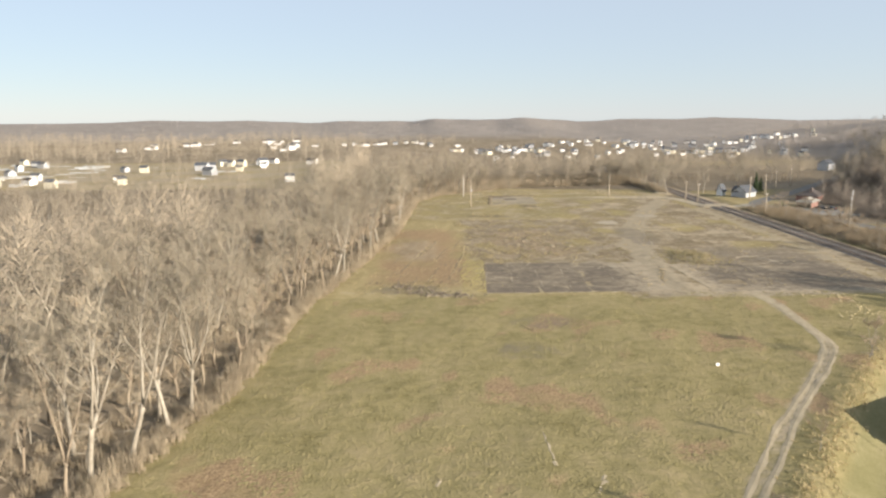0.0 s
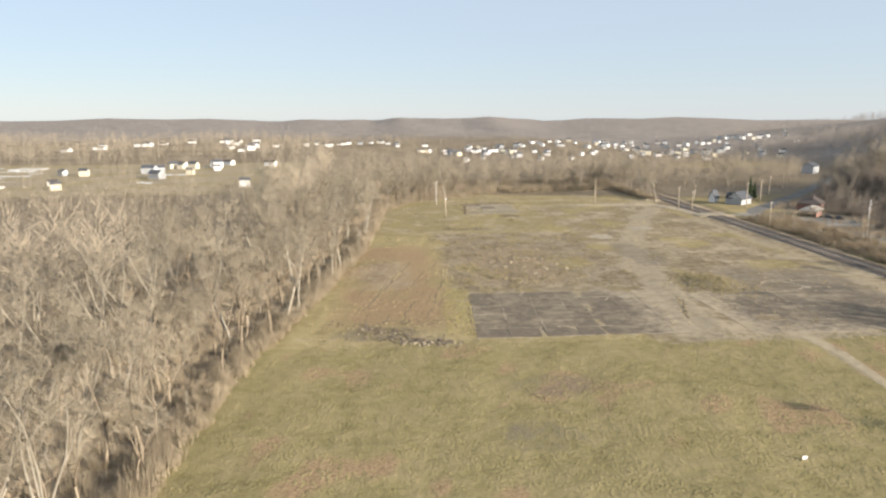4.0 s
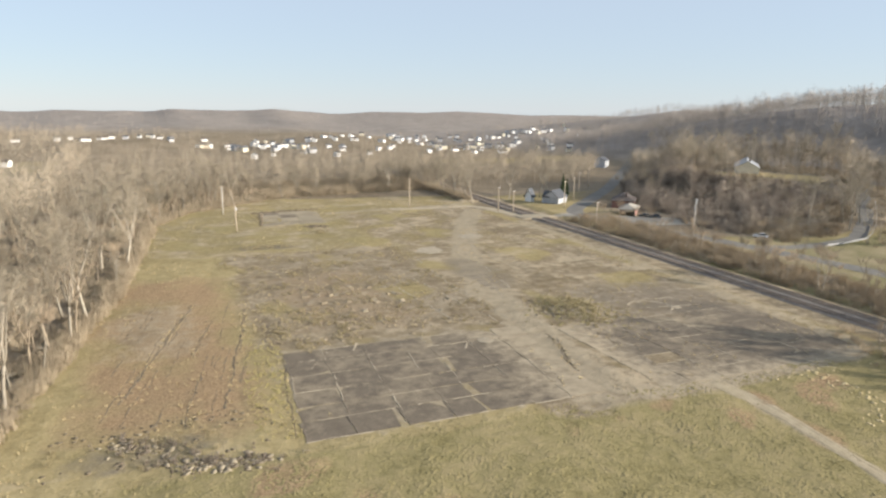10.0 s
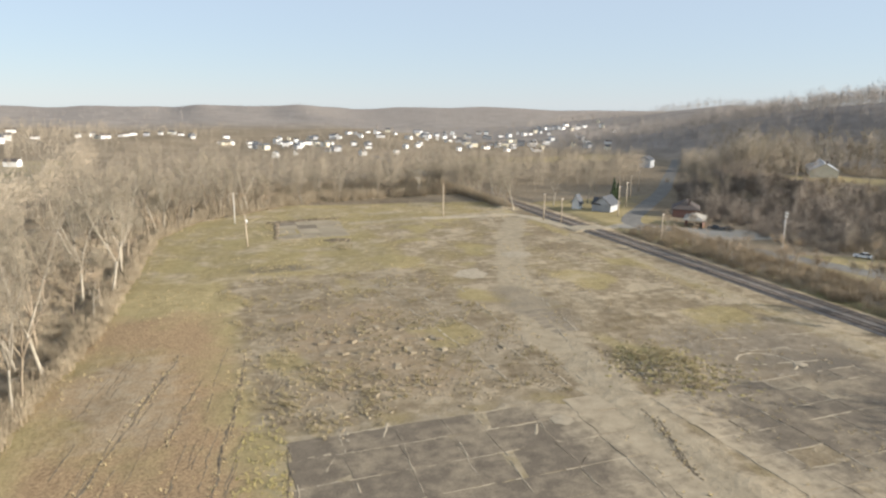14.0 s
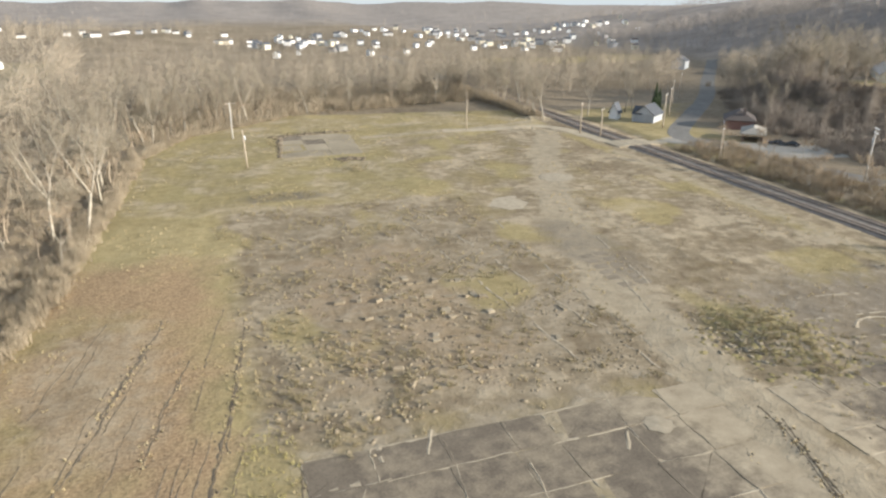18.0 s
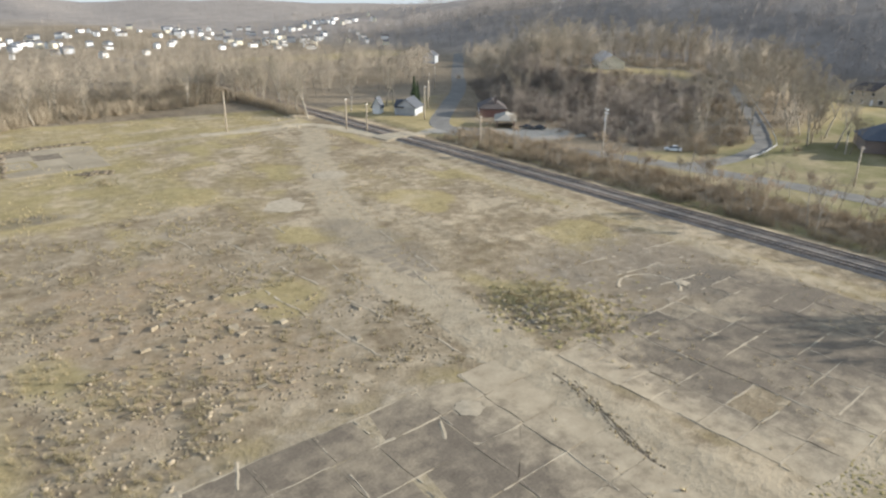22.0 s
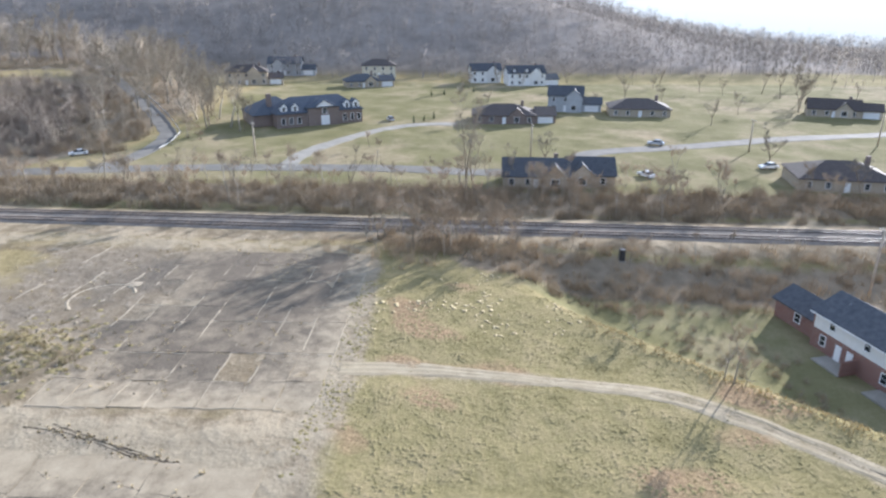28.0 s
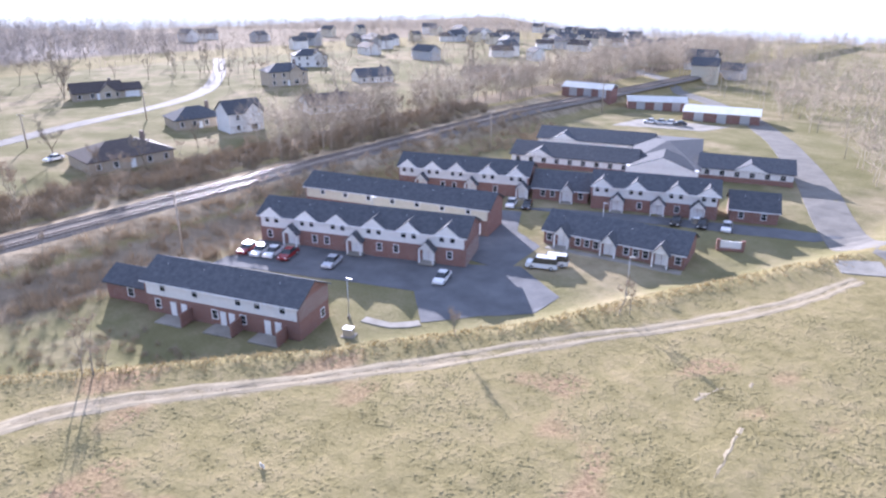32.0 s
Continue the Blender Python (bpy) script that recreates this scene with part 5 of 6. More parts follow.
def house(x, y, turn, w, d, storeys, wall_mat, roof_mat, label, hip=False, garage=True, dormers=0, ridge=2.8, front=0, chimney=True, lift=0.0):
    ze = 2.8 * storeys
    h = empty("house", pose(x, y, lz(x, y) + lift, 0, 0, turn), label, "house", "houses of the valley")
    part("wall", box(-w / 2, -d / 2, -1.5, w / 2, d / 2, ze), wall_mat, h)
    if hip:
        r = part("roof", hip_roof(-w / 2, w / 2, -d / 2, d / 2, ze, ze + ridge), roof_mat, h)
    else:
        part("gable", gable_wall(-w / 2 - 0.02, w / 2 + 0.02, -d / 2, d / 2, ze, ze + ridge), wall_mat, h)
        r = part("roof", gable_roof(-w / 2, w / 2, -d / 2, d / 2, ze, ze + ridge), roof_mat, h)
    if chimney:
        part("chimney", box(w * 0.28, 0.6, ze + ridge * 0.4, w * 0.28 + 0.9, 1.4, ze + ridge + 0.9), M_BRICKDARK, r)
    for s in range(storeys):
        n = max(2, int(w / 3.4))
        for k in range(n):
            wx = -w / 2 + (k + 0.5) * w / n
            if s == 0 and abs(wx) < 0.9:
                continue
            window(h, wx, 1.5 + 2.8 * s, 0.95, 1.3, -d / 2)
    door(h, 0.0, -d / 2, 1.1, 2.2)
    for k in range(dormers):
        dx = -w / 2 + (k + 0.5) * w / dormers
        part("dormer", peak(dx - 0.9, dx + 0.9, -d / 2 + 0.7, 3.0, ze + 0.5, ze + 2.1), M_TRIM, h, "white dormer")
        part("dormer_roof", peak_roof(dx - 0.9, dx + 0.9, -d / 2 + 0.7, 3.2, ze + 1.1, ze + 2.1), roof_mat, h)
    if front:
        part("front_gable", peak(front - 2.6, front + 2.6, -d / 2 - 0.5, d * 0.4, ze, ze + ridge * 0.8), wall_mat, h)
        part("front_wall", box(front - 2.6, -d / 2 - 0.5, -1.2, front + 2.6, -d / 2, ze), wall_mat, h)
        part("front_roof", peak_roof(front - 2.6, front + 2.6, -d / 2 - 0.5, d * 0.5, ze, ze + ridge * 0.8), roof_mat, h)
        window(h, front, 1.5, 1.6, 1.5, -d / 2 - 0.5)
    if garage:
        gx0 = w / 2
        part("garage_wall", box(gx0, -d / 2 + 1.2, -1.2, gx0 + 6.5, d / 2 - 0.5, 2.7), wall_mat, h)
        part("garage_gable", gable_wall(gx0, gx0 + 6.52, -d / 2 + 1.2, d / 2 - 0.5, 2.7, 4.6), wall_mat, h)
        part("garage_roof", gable_roof(gx0 + 0.5, gx0 + 6.5, -d / 2 + 1.2, d / 2 - 0.5, 2.7, 4.6), roof_mat, h)
        part("garage_door", box(gx0 + 0.8, -d / 2 + 1.12, 0.05, gx0 + 5.6, -d / 2 + 1.2, 2.2), M_TRIM, h)
    return h


M_TAN = plain("tan_siding", (0.38, 0.32, 0.24), (0.5, 0.43, 0.33), 1.0, 0.7, bump=0.05)
M_GREY = plain("grey_siding", (0.34, 0.35, 0.36), (0.46, 0.47, 0.48), 1.0, 0.7, bump=0.05)
M_BLUEROOF = plain("slate_roof", (0.05, 0.06, 0.08), (0.1, 0.115, 0.14), 1.5, 0.7)


def mansion():
    h = empty("brick_mansion", pose(228, 184, lz(228, 184), 0, 0, 300.6), "large brick house with slate roof and white dormers", "house")
    part("wall", box(-14, -6, -1.5, 14, 6, 4.2), M_BRICKDARK, h, "brown brick front wall")
    part("roof", hip_roof(-14, 14, -6, 6, 4.2, 8.4), M_BLUEROOF, h, "dark slate hip roof")
    part("centre_wall", box(-4.2, -6.6, -1.5, 6.0, -5.9, 5.6), M_BRICKDARK, h)
    part("pediment", peak(-2.0, 4.2, -6.75, 5, 5.6, 7.6), M_TRIM, h, "white triangular pediment")
    part("pediment_roof", peak_roof(-2.0, 4.2, -6.75, 6, 5.6, 7.6), M_BLUEROOF, h)
    part("centre_roof", hip_roof(-4.2, 6.0, -6.6, 4, 5.6, 8.0), M_BLUEROOF, h)
    part("entrance", box(-0.1, -6.8, 0, 2.6, -6.6, 3.0), M_TRIM, h, "white arched entrance")
    window(h, 1.2, 4.4, 1.4, 1.6, -6.6)
    for dx in (-11.5, -8, 9, 12):
        d = part("dormer", peak(dx - 1.0, dx + 1.0, -5.6, 3.2, 6.2, 7.2), M_TRIM, h, "white dormer")
        part("dormer_wall", box(dx - 1.0, -5.6, 4.6, dx + 1.0, -3.4, 6.2), M_TRIM, d)
        part("dormer_roof", peak_roof(dx - 1.0, dx + 1.0, -5.6, 3.4, 6.2, 7.2, 0.15), M_BLUEROOF, d)
        window(h, dx, 5.5, 0.9, 1.2, -5.62)
    for wx in (-12, -9.5, -7, 8, 10.5, 12.8):
        window(h, wx, 1.8, 1.1, 1.8, -6)
    part("rear_wing", box(-20, -1, -1.5, -3, 14, 3.6), M_BRICKDARK, h)
    part("rear_roof", hip_roof(-20, -3, -1, 14, 3.6, 8.0), M_BLUEROOF, h)
    part("chimney", box(-14.6, 2, 3, -13.2, 3.4, 9.4), M_BRICKDARK, h)


mansion()
# x, y, turn, width, depth, storeys, wall, roof, hip, garage, dormers, front
SUBURB = [
    (316, 234, 285, 18, 10, 2, M_TAN, M_SHINGLEB, True, True, 0, 3), (352, 226, 275, 16, 9, 2, M_GREY, M_SHINGLE, False, True, 0, -3),
    (318, 183, 290, 15, 10, 1, M_TAN, M_SHINGLE, True, True, 0, 3), (352, 180, 280, 16, 10, 2, M_CREAM, M_SHINGLEB, True, False, 0, 0),
    (330, 110, 280, 17, 11, 2, M_SIDING, M_SHINGLE, False, True, 3, 4), (338, 128, 280, 14, 9, 2, M_SIDING, M_SHINGLE, False, False, 0, 3),
    (235, 123, 270, 20, 13, 1, M_BRICKDARK, M_SHINGLEB, True, True, 0, 4), (250, 76, 265, 20, 13, 1, M_TAN, M_SHINGLEB, True, False, 0, 0),
    (258, 100, 262, 12, 10, 2, M_GREY, M_SHINGLE, False, True, 0, 3), (156, 119, 268, 14, 10, 1, M_TAN, M_SHINGLE, False, False, 0, 4),
    (158, 107, 268, 10, 10, 1, M_TAN, M_SHINGLE, False, False, 0, -2), (158, 53, 262, 19, 13, 1, M_TAN, M_SHINGLEB, True, False, 0, 0),
    (182, 17, 255, 14, 10, 1, M_TAN, M_SHINGLE, True, False, 0, 0), (166, 13, 255, 10, 9, 2, M_SIDING, M_SHINGLE, False, False, 0, 2),
    (168, -22, 250, 15, 10, 1, M_SIDING, M_SHINGLEB, False, True, 0, 0), (222, -52, 250, 16, 10, 2, M_TAN, M_SHINGLE, True, False, 0, 3),
    (250, 10, 250, 16, 10, 1, M_TAN, M_SHINGLEB, False, True, 0, 3), (205, -85, 245, 15, 10, 1, M_SIDING, M_SHINGLE, False, False, 0, 0),
    (270, -110, 240, 16, 10, 2, M_SIDING, M_SHINGLE, True, False, 0, 3), (180, -130, 235, 15, 10, 1, M_TAN, M_SHINGLEB, False, True, 0, 0),
    (257, 319, 225, 30, 10, 1, M_CREAM, M_GREY, False, False, 0, 0), (158, 328, 215, 9, 7, 1, M_GREY, M_SHINGLE, False, False, 0, 2),
    (150, 336, 215, 3.2, 3, 1, M_SIDING, M_SHINGLE, False, False, 0, 0), (180, 309, 230, 13, 9, 1, M_BRICK, M_SHINGLEB, True, False, 0, 0),
]
for x, y, turn, w, d, st, wm, rm, hip, gar, dorm, front in SUBURB:
    words = {M_TAN: "tan", M_GREY: "grey", M_SIDING: "white", M_CREAM: "cream", M_BRICKDARK: "brown brick", M_BRICK: "red brick"}[wm]
    house(x, y, turn, w, d, st, wm, rm, "%s %s house with a %s roof on mown grass" % (words, "two-storey" if st == 2 else "low", "hipped" if hip else "gabled"), hip, gar, dorm, front=front, chimney=w > 12)


def pavilion(x, y, turn):
    """Open red shed with a pale roof beside the road."""
    h = empty("open_shed", pose(x, y, lz(x, y), 0, 0, turn), "open red shed with a pale low roof", "shed")
    part("wall", box(-5.5, 2.4, -0.5, 5.5, 2.6, 2.6), M_BRICK, h)
    for sx in (-5.3, -1.8, 1.8, 5.3):
        part("post", box(sx - 0.12, -3, -0.4, sx + 0.12, -2.76, 2.6), M_BRICK, h)
    part("roof", hip_roof(-5.6, 5.6, -3.2, 2.7, 2.75, 4.3, 0.6), M_CONCRETE, h, "pale weathered roof")


pavilion(168.5, 290, 226)


# ---- town beyond the trees ----
def town_house(name, w, d, z, ridge, wm, rm, label):
    h = empty(name, pose(0, 0, -500), label, "house", "houses of the far town")
    part("wall", box(-w / 2, -d / 2, -3, w / 2, d / 2, z), wm, h)
    part("gable", gable_wall(-w / 2 - 0.02, w / 2 + 0.02, -d / 2, d / 2, z, z + ridge), wm, h)
    part("roof", gable_roof(-w / 2, w / 2, -d / 2, d / 2, z, z + ridge), rm, h)
    for s in (-0.28, 0.28):
        part("window", box(w * s - 0.6, -d / 2 - 0.05, z - 2.0, w * s + 0.6, -d / 2, z - 0.7), M_GLASS, h)
    return h


far_kinds = [town_house("town_house", 12, 9, 5.5, 3.0, M_SIDING, M_SHINGLE, "distant white house with a grey roof"), town_house("town_house", 14, 9, 3.5, 2.6, M_SIDING, M_SHINGLEB, "distant low white house with a brown roof"),
             town_house("town_house", 11, 8, 5.5, 3.0, M_CREAM, M_SHINGLE, "distant cream two-storey house"), town_house("town_house", 15, 10, 5, 3.2, M_GREY, M_SHINGLE, "distant grey house among trees")]
tr = random.Random(3)


def far_house(k, x, y, turn, size=1.0):
    m = pose(x, y, lz(x, y) + 1, 0, 0, turn) @ Matrix.Scale(size, 4)
    kind = far_kinds[k]
    if kind.name in used:
        kind = copy_thing(kind, Matrix())
    else:
        used.add(kind.name)
    kind.matrix_world = m


quarters = [(tr.uniform(-20, 470), tr.uniform(650, 980)) for _ in range(13)]
for k in range(170):
    cx, cy = quarters[k % 13]
    x, y = cx + tr.gauss(0, 34), cy + tr.gauss(0, 34)
    if x > 0.6 * y:
        continue
    far_house(tr.choice((0, 0, 1, 2, 3)), x, y, tr.uniform(150, 250), tr.uniform(0.32, 0.54))
for _ in range(4):
    y = tr.uniform(425, 480)
    far_house(3, 190 + 0.9 * (y - 345) + tr.choice((-22, 24)) + tr.uniform(-6, 6), y, 220, tr.uniform(0.7, 0.95))
for _ in range(24):
    x, y = tr.uniform(-380, -40), tr.uniform(850, 1050)
    far_house(tr.choice((0, 1, 1)), x, y, tr.uniform(150, 220), tr.uniform(0.5, 0.8))
for _ in range(46):
    d = tr.uniform(120, 560)
    far_house(tr.randrange(4), 30 + d * 0.62 + tr.uniform(-45, 60), -95 - d * 0.95, tr.uniform(-20, 40), tr.uniform(0.8, 1.1))
for _ in range(40):
    far_house(tr.randrange(4), tr.uniform(190, 480), tr.uniform(-480, -120), tr.uniform(0, 360), tr.uniform(0.8, 1.1))


M_PALEROOF = plain("pale_metal_roof", (0.5, 0.49, 0.45), (0.66, 0.65, 0.6), 0.4, 0.6, bump=0, vary=0.3)


def warehouse(w, d, z, label, mat):
    h = empty("warehouse", pose(0, 0, -500), label, "building", "commercial buildings of the far town")
    part("wall", box(-w / 2, -d / 2, -3, w / 2, d / 2, z), mat, h)
    part("roof", gable_roof(-w / 2, w / 2, -d / 2, d / 2, z, z + 1.4, 0.3), M_PALEROOF, h, "pale metal roof")
    for k in range(3):
        part("door", box(-w * 0.35 + k * w * 0.3, -d / 2 - 0.06, 0, -w * 0.35 + k * w * 0.3 + 3, -d / 2, 3.2), M_STEEL, h)
    return h


for wx, wy, wt, ww, wd in ((118, -112, 186, 19, 8), (94.5, -120, 205, 21, 8), (68, -110, 192, 24, 12)):
    store = warehouse(ww, wd, 3.2, "long low storage building with a pale roof edge", M_BRICK)
    store.matrix_world = pose(wx, wy, lz(wx, wy), 0, 0, wt)
sheds = [warehouse(46, 22, 3.6, "distant white metal warehouse", M_SIDING), warehouse(30, 16, 3.2, "distant cream commercial building", M_CREAM), warehouse(18, 11, 3, "distant small white metal shed", M_SIDING)]
for k in range(40):
    kind = sheds[k % 3]
    m = pose(tr.uniform(-390, -95), tr.uniform(420, 600), -2, 0, 0, tr.uniform(150, 200)) @ Matrix.Scale(tr.uniform(0.3, 0.55), 4)
    kind = copy_thing(kind, Matrix()) if k > 2 else kind
    kind.matrix_world = m


for k in range(34):
    far_house(tr.randrange(4), tr.uniform(-400, -80), tr.uniform(410, 600), tr.uniform(140, 220), tr.uniform(0.4, 0.62))


# ---- vehicles ----
def paint(name, c):
    return Mat(name, 0.25, 0.0, 0.6).colour(c).m


def car(name, mat, label, L=4.5, W=1.8, H=1.45, van=False):
    c = empty(name, pose(0, 0, 0), label, "car", "parked vehicles")
    h2 = H * 0.62
    if van:
        side = [(-L / 2, 0.3), (L / 2 - 0.1, 0.3), (L / 2, 0.75), (L / 2 - 0.2, 1.0), (-L / 2 + 0.05, 1.05)]
        cab = [(-L / 2 + 0.05, 1.05), (L / 2 - 0.95, 1.0), (L / 2 - 1.6, H), (-L / 2 + 0.3, H)]
    else:
        side = [(-L / 2, 0.3), (L / 2, 0.3), (L / 2 + 0.02, 0.62), (L / 2 - 0.1, 0.78), (L / 2 - 1.15, h2), (-L / 2 + 0.7, h2 + 0.02), (-L / 2 + 0.02, 0.85)]
        cab = [(-L / 2 + 0.55, h2), (L / 2 - 1.15, h2), (L / 2 - 1.95, H), (-L / 2 + 1.15, H)]

    def slab(outline, w, inset):
        n = len(outline)
        zs = [z for _, z in outline]
        lo, hi = min(zs), max(zs)
        v = [(x, s * (w - inset * (z - lo) / (hi - lo)), z) for s in (-1, 1) for x, z in outline]
        return v, [tuple(range(n)), tuple(reversed(range(n, 2 * n)))] + [((i + 1) % n, i, n + i, n + (i + 1) % n) for i in range(n)]
    part("body", slab(side, W / 2, 0.08), mat, c)
    part("cabin_glass", slab(cab, W / 2 - 0.09, 0.2), M_GLASS, c)
    xs = [p[0] for p in cab]
    part("roof", box(cab[3][0] + 0.05, -W / 2 + 0.26, H - 0.02, cab[2][0] - 0.05, W / 2 - 0.26, H + 0.04), mat, c)
    for sx in (-L * 0.31, L * 0.31):
        for sy in (-1, 1):
            w = part("wheel", tube([(sx, sy * (W / 2 - 0.2), 0.33), (sx, sy * (W / 2 + 0.02), 0.33)], [0.33, 0.33], 12), M_RUBBER, c)
            part("rim", tube([(sx, sy * (W / 2 + 0.02), 0.33), (sx, sy * (W / 2 + 0.04), 0.33)], [0.2, 0.18], 8), M_STEEL, w)
    for sy in (-0.62, 0.62):
        part("headlight", box(L / 2 - 0.08, sy - 0.18, 0.6, L / 2 + 0.04, sy + 0.18, 0.74), M_TRIM, c)
        part("tail_light", box(-L / 2 - 0.02, sy - 0.15, 0.7, -L / 2 + 0.06, sy + 0.15, 0.88), M_TAIL, c)
    return c


M_TAIL = paint("red_lens", (0.3, 0.01, 0.01))
cars = [car("car", paint("white_paint", (0.75, 0.75, 0.74)), "white sedan parked on asphalt"), car("car", paint("silver_paint", (0.45, 0.46, 0.48)), "silver sedan parked on asphalt"),
        car("car", paint("red_paint", (0.25, 0.03, 0.03)), "dark red car parked on asphalt"), car("van", paint("pale_paint", (0.68, 0.68, 0.67)), "white van parked on asphalt", 5.1, 1.95, 1.95, True),
        car("car", paint("black_paint", (0.02, 0.02, 0.022)), "black car parked on asphalt")]
for k, x, y, turn in ((2, 96.6, 66.2, 110), (0, 94.2, 65.4, 110), (0, 91.9, 64.6, 110), (2, 89.2, 63.7, 110), (1, 81.2, 61.5, 110), (0, 63.3, 55.5, 108), (3, 53.0, 42.5, 20), (3, 52.2, 40.4, 20),
                     (0, 73.6, 18, 110), (4, 70.5, 17, 110), (0, 34.4, 5.7, 100), (4, 38.5, 7.0, 100), (4, 43, 8.4, 100),
                     (0, 84, -86, 20), (1, 81, -87, 20), (0, 78, -88, 20), (4, 75, -88.5, 20), (3, 47, -40, 105), (1, 51, -39, 105),
                     (4, 169, 281.5, 130), (4, 171.5, 278.5, 130), (0, 177, 234, 120), (0, 172, 62, 100), (1, 199, 82, 70), (0, 188, 12, 60), (0, 181, 4, 60), (1, 232, 160, 20), (0, 163, 93, 30)):
    kind = cars[k]
    if kind.name in used:
        kind = copy_thing(kind, Matrix())
    else:
        used.add(kind.name)
    kind.matrix_world = pose(x, y, lz(x, y) + 0.07, 0, 0, turn)


def paved(name, outline, mat, label, lift=0.05, skirt=0.5):
    n = len(outline)
    cx, cy = sum(p[0] for p in outline) / n, sum(p[1] for p in outline) / n
    ring = []
    for (ax, ay), (bx, by) in zip(outline, outline[1:] + outline[:1]):
        k = max(1, int(math.hypot(bx - ax, by - ay) / 2.5))
        ring += [(ax + (bx - ax) * i / k, ay + (by - ay) * i / k) for i in range(k)]
    m = len(ring)
    v, f, rows = [], [], 12
    for r in range(rows + 1):
        t = 1 - r / rows
        for x, y in ring:
            px, py = cx + (x - cx) * t, cy + (y - cy) * t
            v.append((px, py, lz(px, py) + lift))
    for r in range(rows):
        f += [(r * m + i, r * m + (i + 1) % m, (r + 1) * m + (i + 1) % m, (r + 1) * m + i) for i in range(m)]
    k = len(v)
    v += [(x, y, lz(x, y) - skirt) for x, y in ring]
    f += [(k + i, k + (i + 1) % m, (i + 1) % m, i) for i in range(m)]
    return tagged(obj(name, (v, f), mat), label, "parking lot", kind="structure")


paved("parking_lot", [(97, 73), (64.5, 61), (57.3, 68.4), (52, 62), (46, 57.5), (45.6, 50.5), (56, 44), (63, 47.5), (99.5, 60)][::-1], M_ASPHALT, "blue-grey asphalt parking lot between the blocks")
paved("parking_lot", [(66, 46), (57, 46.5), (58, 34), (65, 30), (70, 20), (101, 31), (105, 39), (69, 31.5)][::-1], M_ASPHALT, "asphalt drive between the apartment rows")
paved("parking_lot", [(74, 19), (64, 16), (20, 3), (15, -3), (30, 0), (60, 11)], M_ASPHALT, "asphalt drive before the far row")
paved("parking_lot", [(92, -74), (66, -84), (62, -98), (90, -92)], M_CONCRETE, "pale parking court beyond the care home")
paved("apron", [(15.2, 20.6), (9.3, 16.4), (7.2, 21.6), (13.4, 24.8)][::-1], M_CONCRETE, "pale concrete apron at the street's end", 0.08)
paved("forecourt", [(152, 300), (140, 300), (152, 268), (176, 262), (178, 276), (160, 290)], M_CONCRETE, "pale forecourt by the level crossing")
road("footpath", [(57.3, 68.6), (60, 71.5), (64, 72.5)], 0.7, M_CONCRETE, "concrete footpath at the lot's edge", 0.1)
road("footpath", [(34.5, 30.5), (46, 32.4), (57, 33.5)], 0.7, M_CONCRETE, "concrete footpath before the brick flats", 0.1)


def bin_box(x, y):
    b = empty("utility_box", pose(x, y, lz(x, y), 0, 0, 20), "pale utility box on a small concrete slab", "box")
    part("slab", box(-0.9, -0.8, -0.3, 0.9, 0.8, 0.1), M_CONCRETE, b)
    part("cabinet", box(-0.6, -0.5, 0.1, 0.6, 0.5, 1.1), M_TAN, b)
    part("cap", box(-0.65, -0.55, 1.1, 0.65, 0.55, 1.18), M_TRIM, b)


bin_box(62.5, 77)
bin_box(40, 5.5)
sig = empty("signal_box", pose(112.7, 108.5, lz(112.7, 108.5)), "dark metal cabinet beside the rails", "box")
part("cabinet", box(-0.5, -0.4, 0, 0.5, 0.4, 1.9), M_DARK, sig)
part("foot", box(-0.6, -0.5, -0.4, 0.6, 0.5, 0.05), M_CONCRETE, sig)


sign = empty("entrance_sign", pose(31, 16, lz(31, 16), 0, 0, 200), "low brick entrance sign with a blank white panel", "sign")
part("plinth", box(-2.2, -0.4, -0.5, 2.2, 0.4, 0.5), M_BRICK, sign)
part("panel", box(-1.8, -0.12, 0.5, 1.8, 0.12, 1.7), M_TRIM, sign, "blank white panel")
for s in (-2.0, 2.0):
    part("pillar", box(s - 0.3, -0.3, 0.5, s + 0.3, 0.3, 2.0), M_BRICK, sign)


def conifer(x, y, h, label):
    r = random.Random(int(x * 7 + y))
    c = empty("conifer", pose(x, y, lz(x, y)), label, "tree")
    part("trunk", tube([(0, 0, -0.3), (0, 0, h * 0.95)], [h * 0.022, 0.02], 6), M_BARK, c)
    g = []
    for k in range(int(170 + h * 22)):
        t = r.random() ** 0.8
        z = h * (0.06 + 0.94 * t)
        rad = h * 0.24 * (1 - t) ** 0.8 * r.uniform(0.5, 1.1)
        a = r.random() * 6.283
        s = Vector((math.cos(a) * rad * 0.25, math.sin(a) * rad * 0.25, z + rad * 0.1))
        e = Vector((math.cos(a) * rad, math.sin(a) * rad, z - rad * 0.12))
        g.append(blade(s, e, h * 0.022 + 0.05))
    part("crown", join(*g), M_NEEDLE, c)


conifer(170, 341, 11, "dark evergreen beside the village road")
conifer(174, 344, 8.5, "dark evergreen beside the village road")
for x, y, h in ((228, 152, 2.4), (232, 149, 2.2), (236, 146, 2.6), (288, 150, 2.5), (292, 145, 2.5), (297, 139, 2.4), (301, 133, 2.4)):
    conifer(x, y, h, "small evergreen shrub on the lawn")

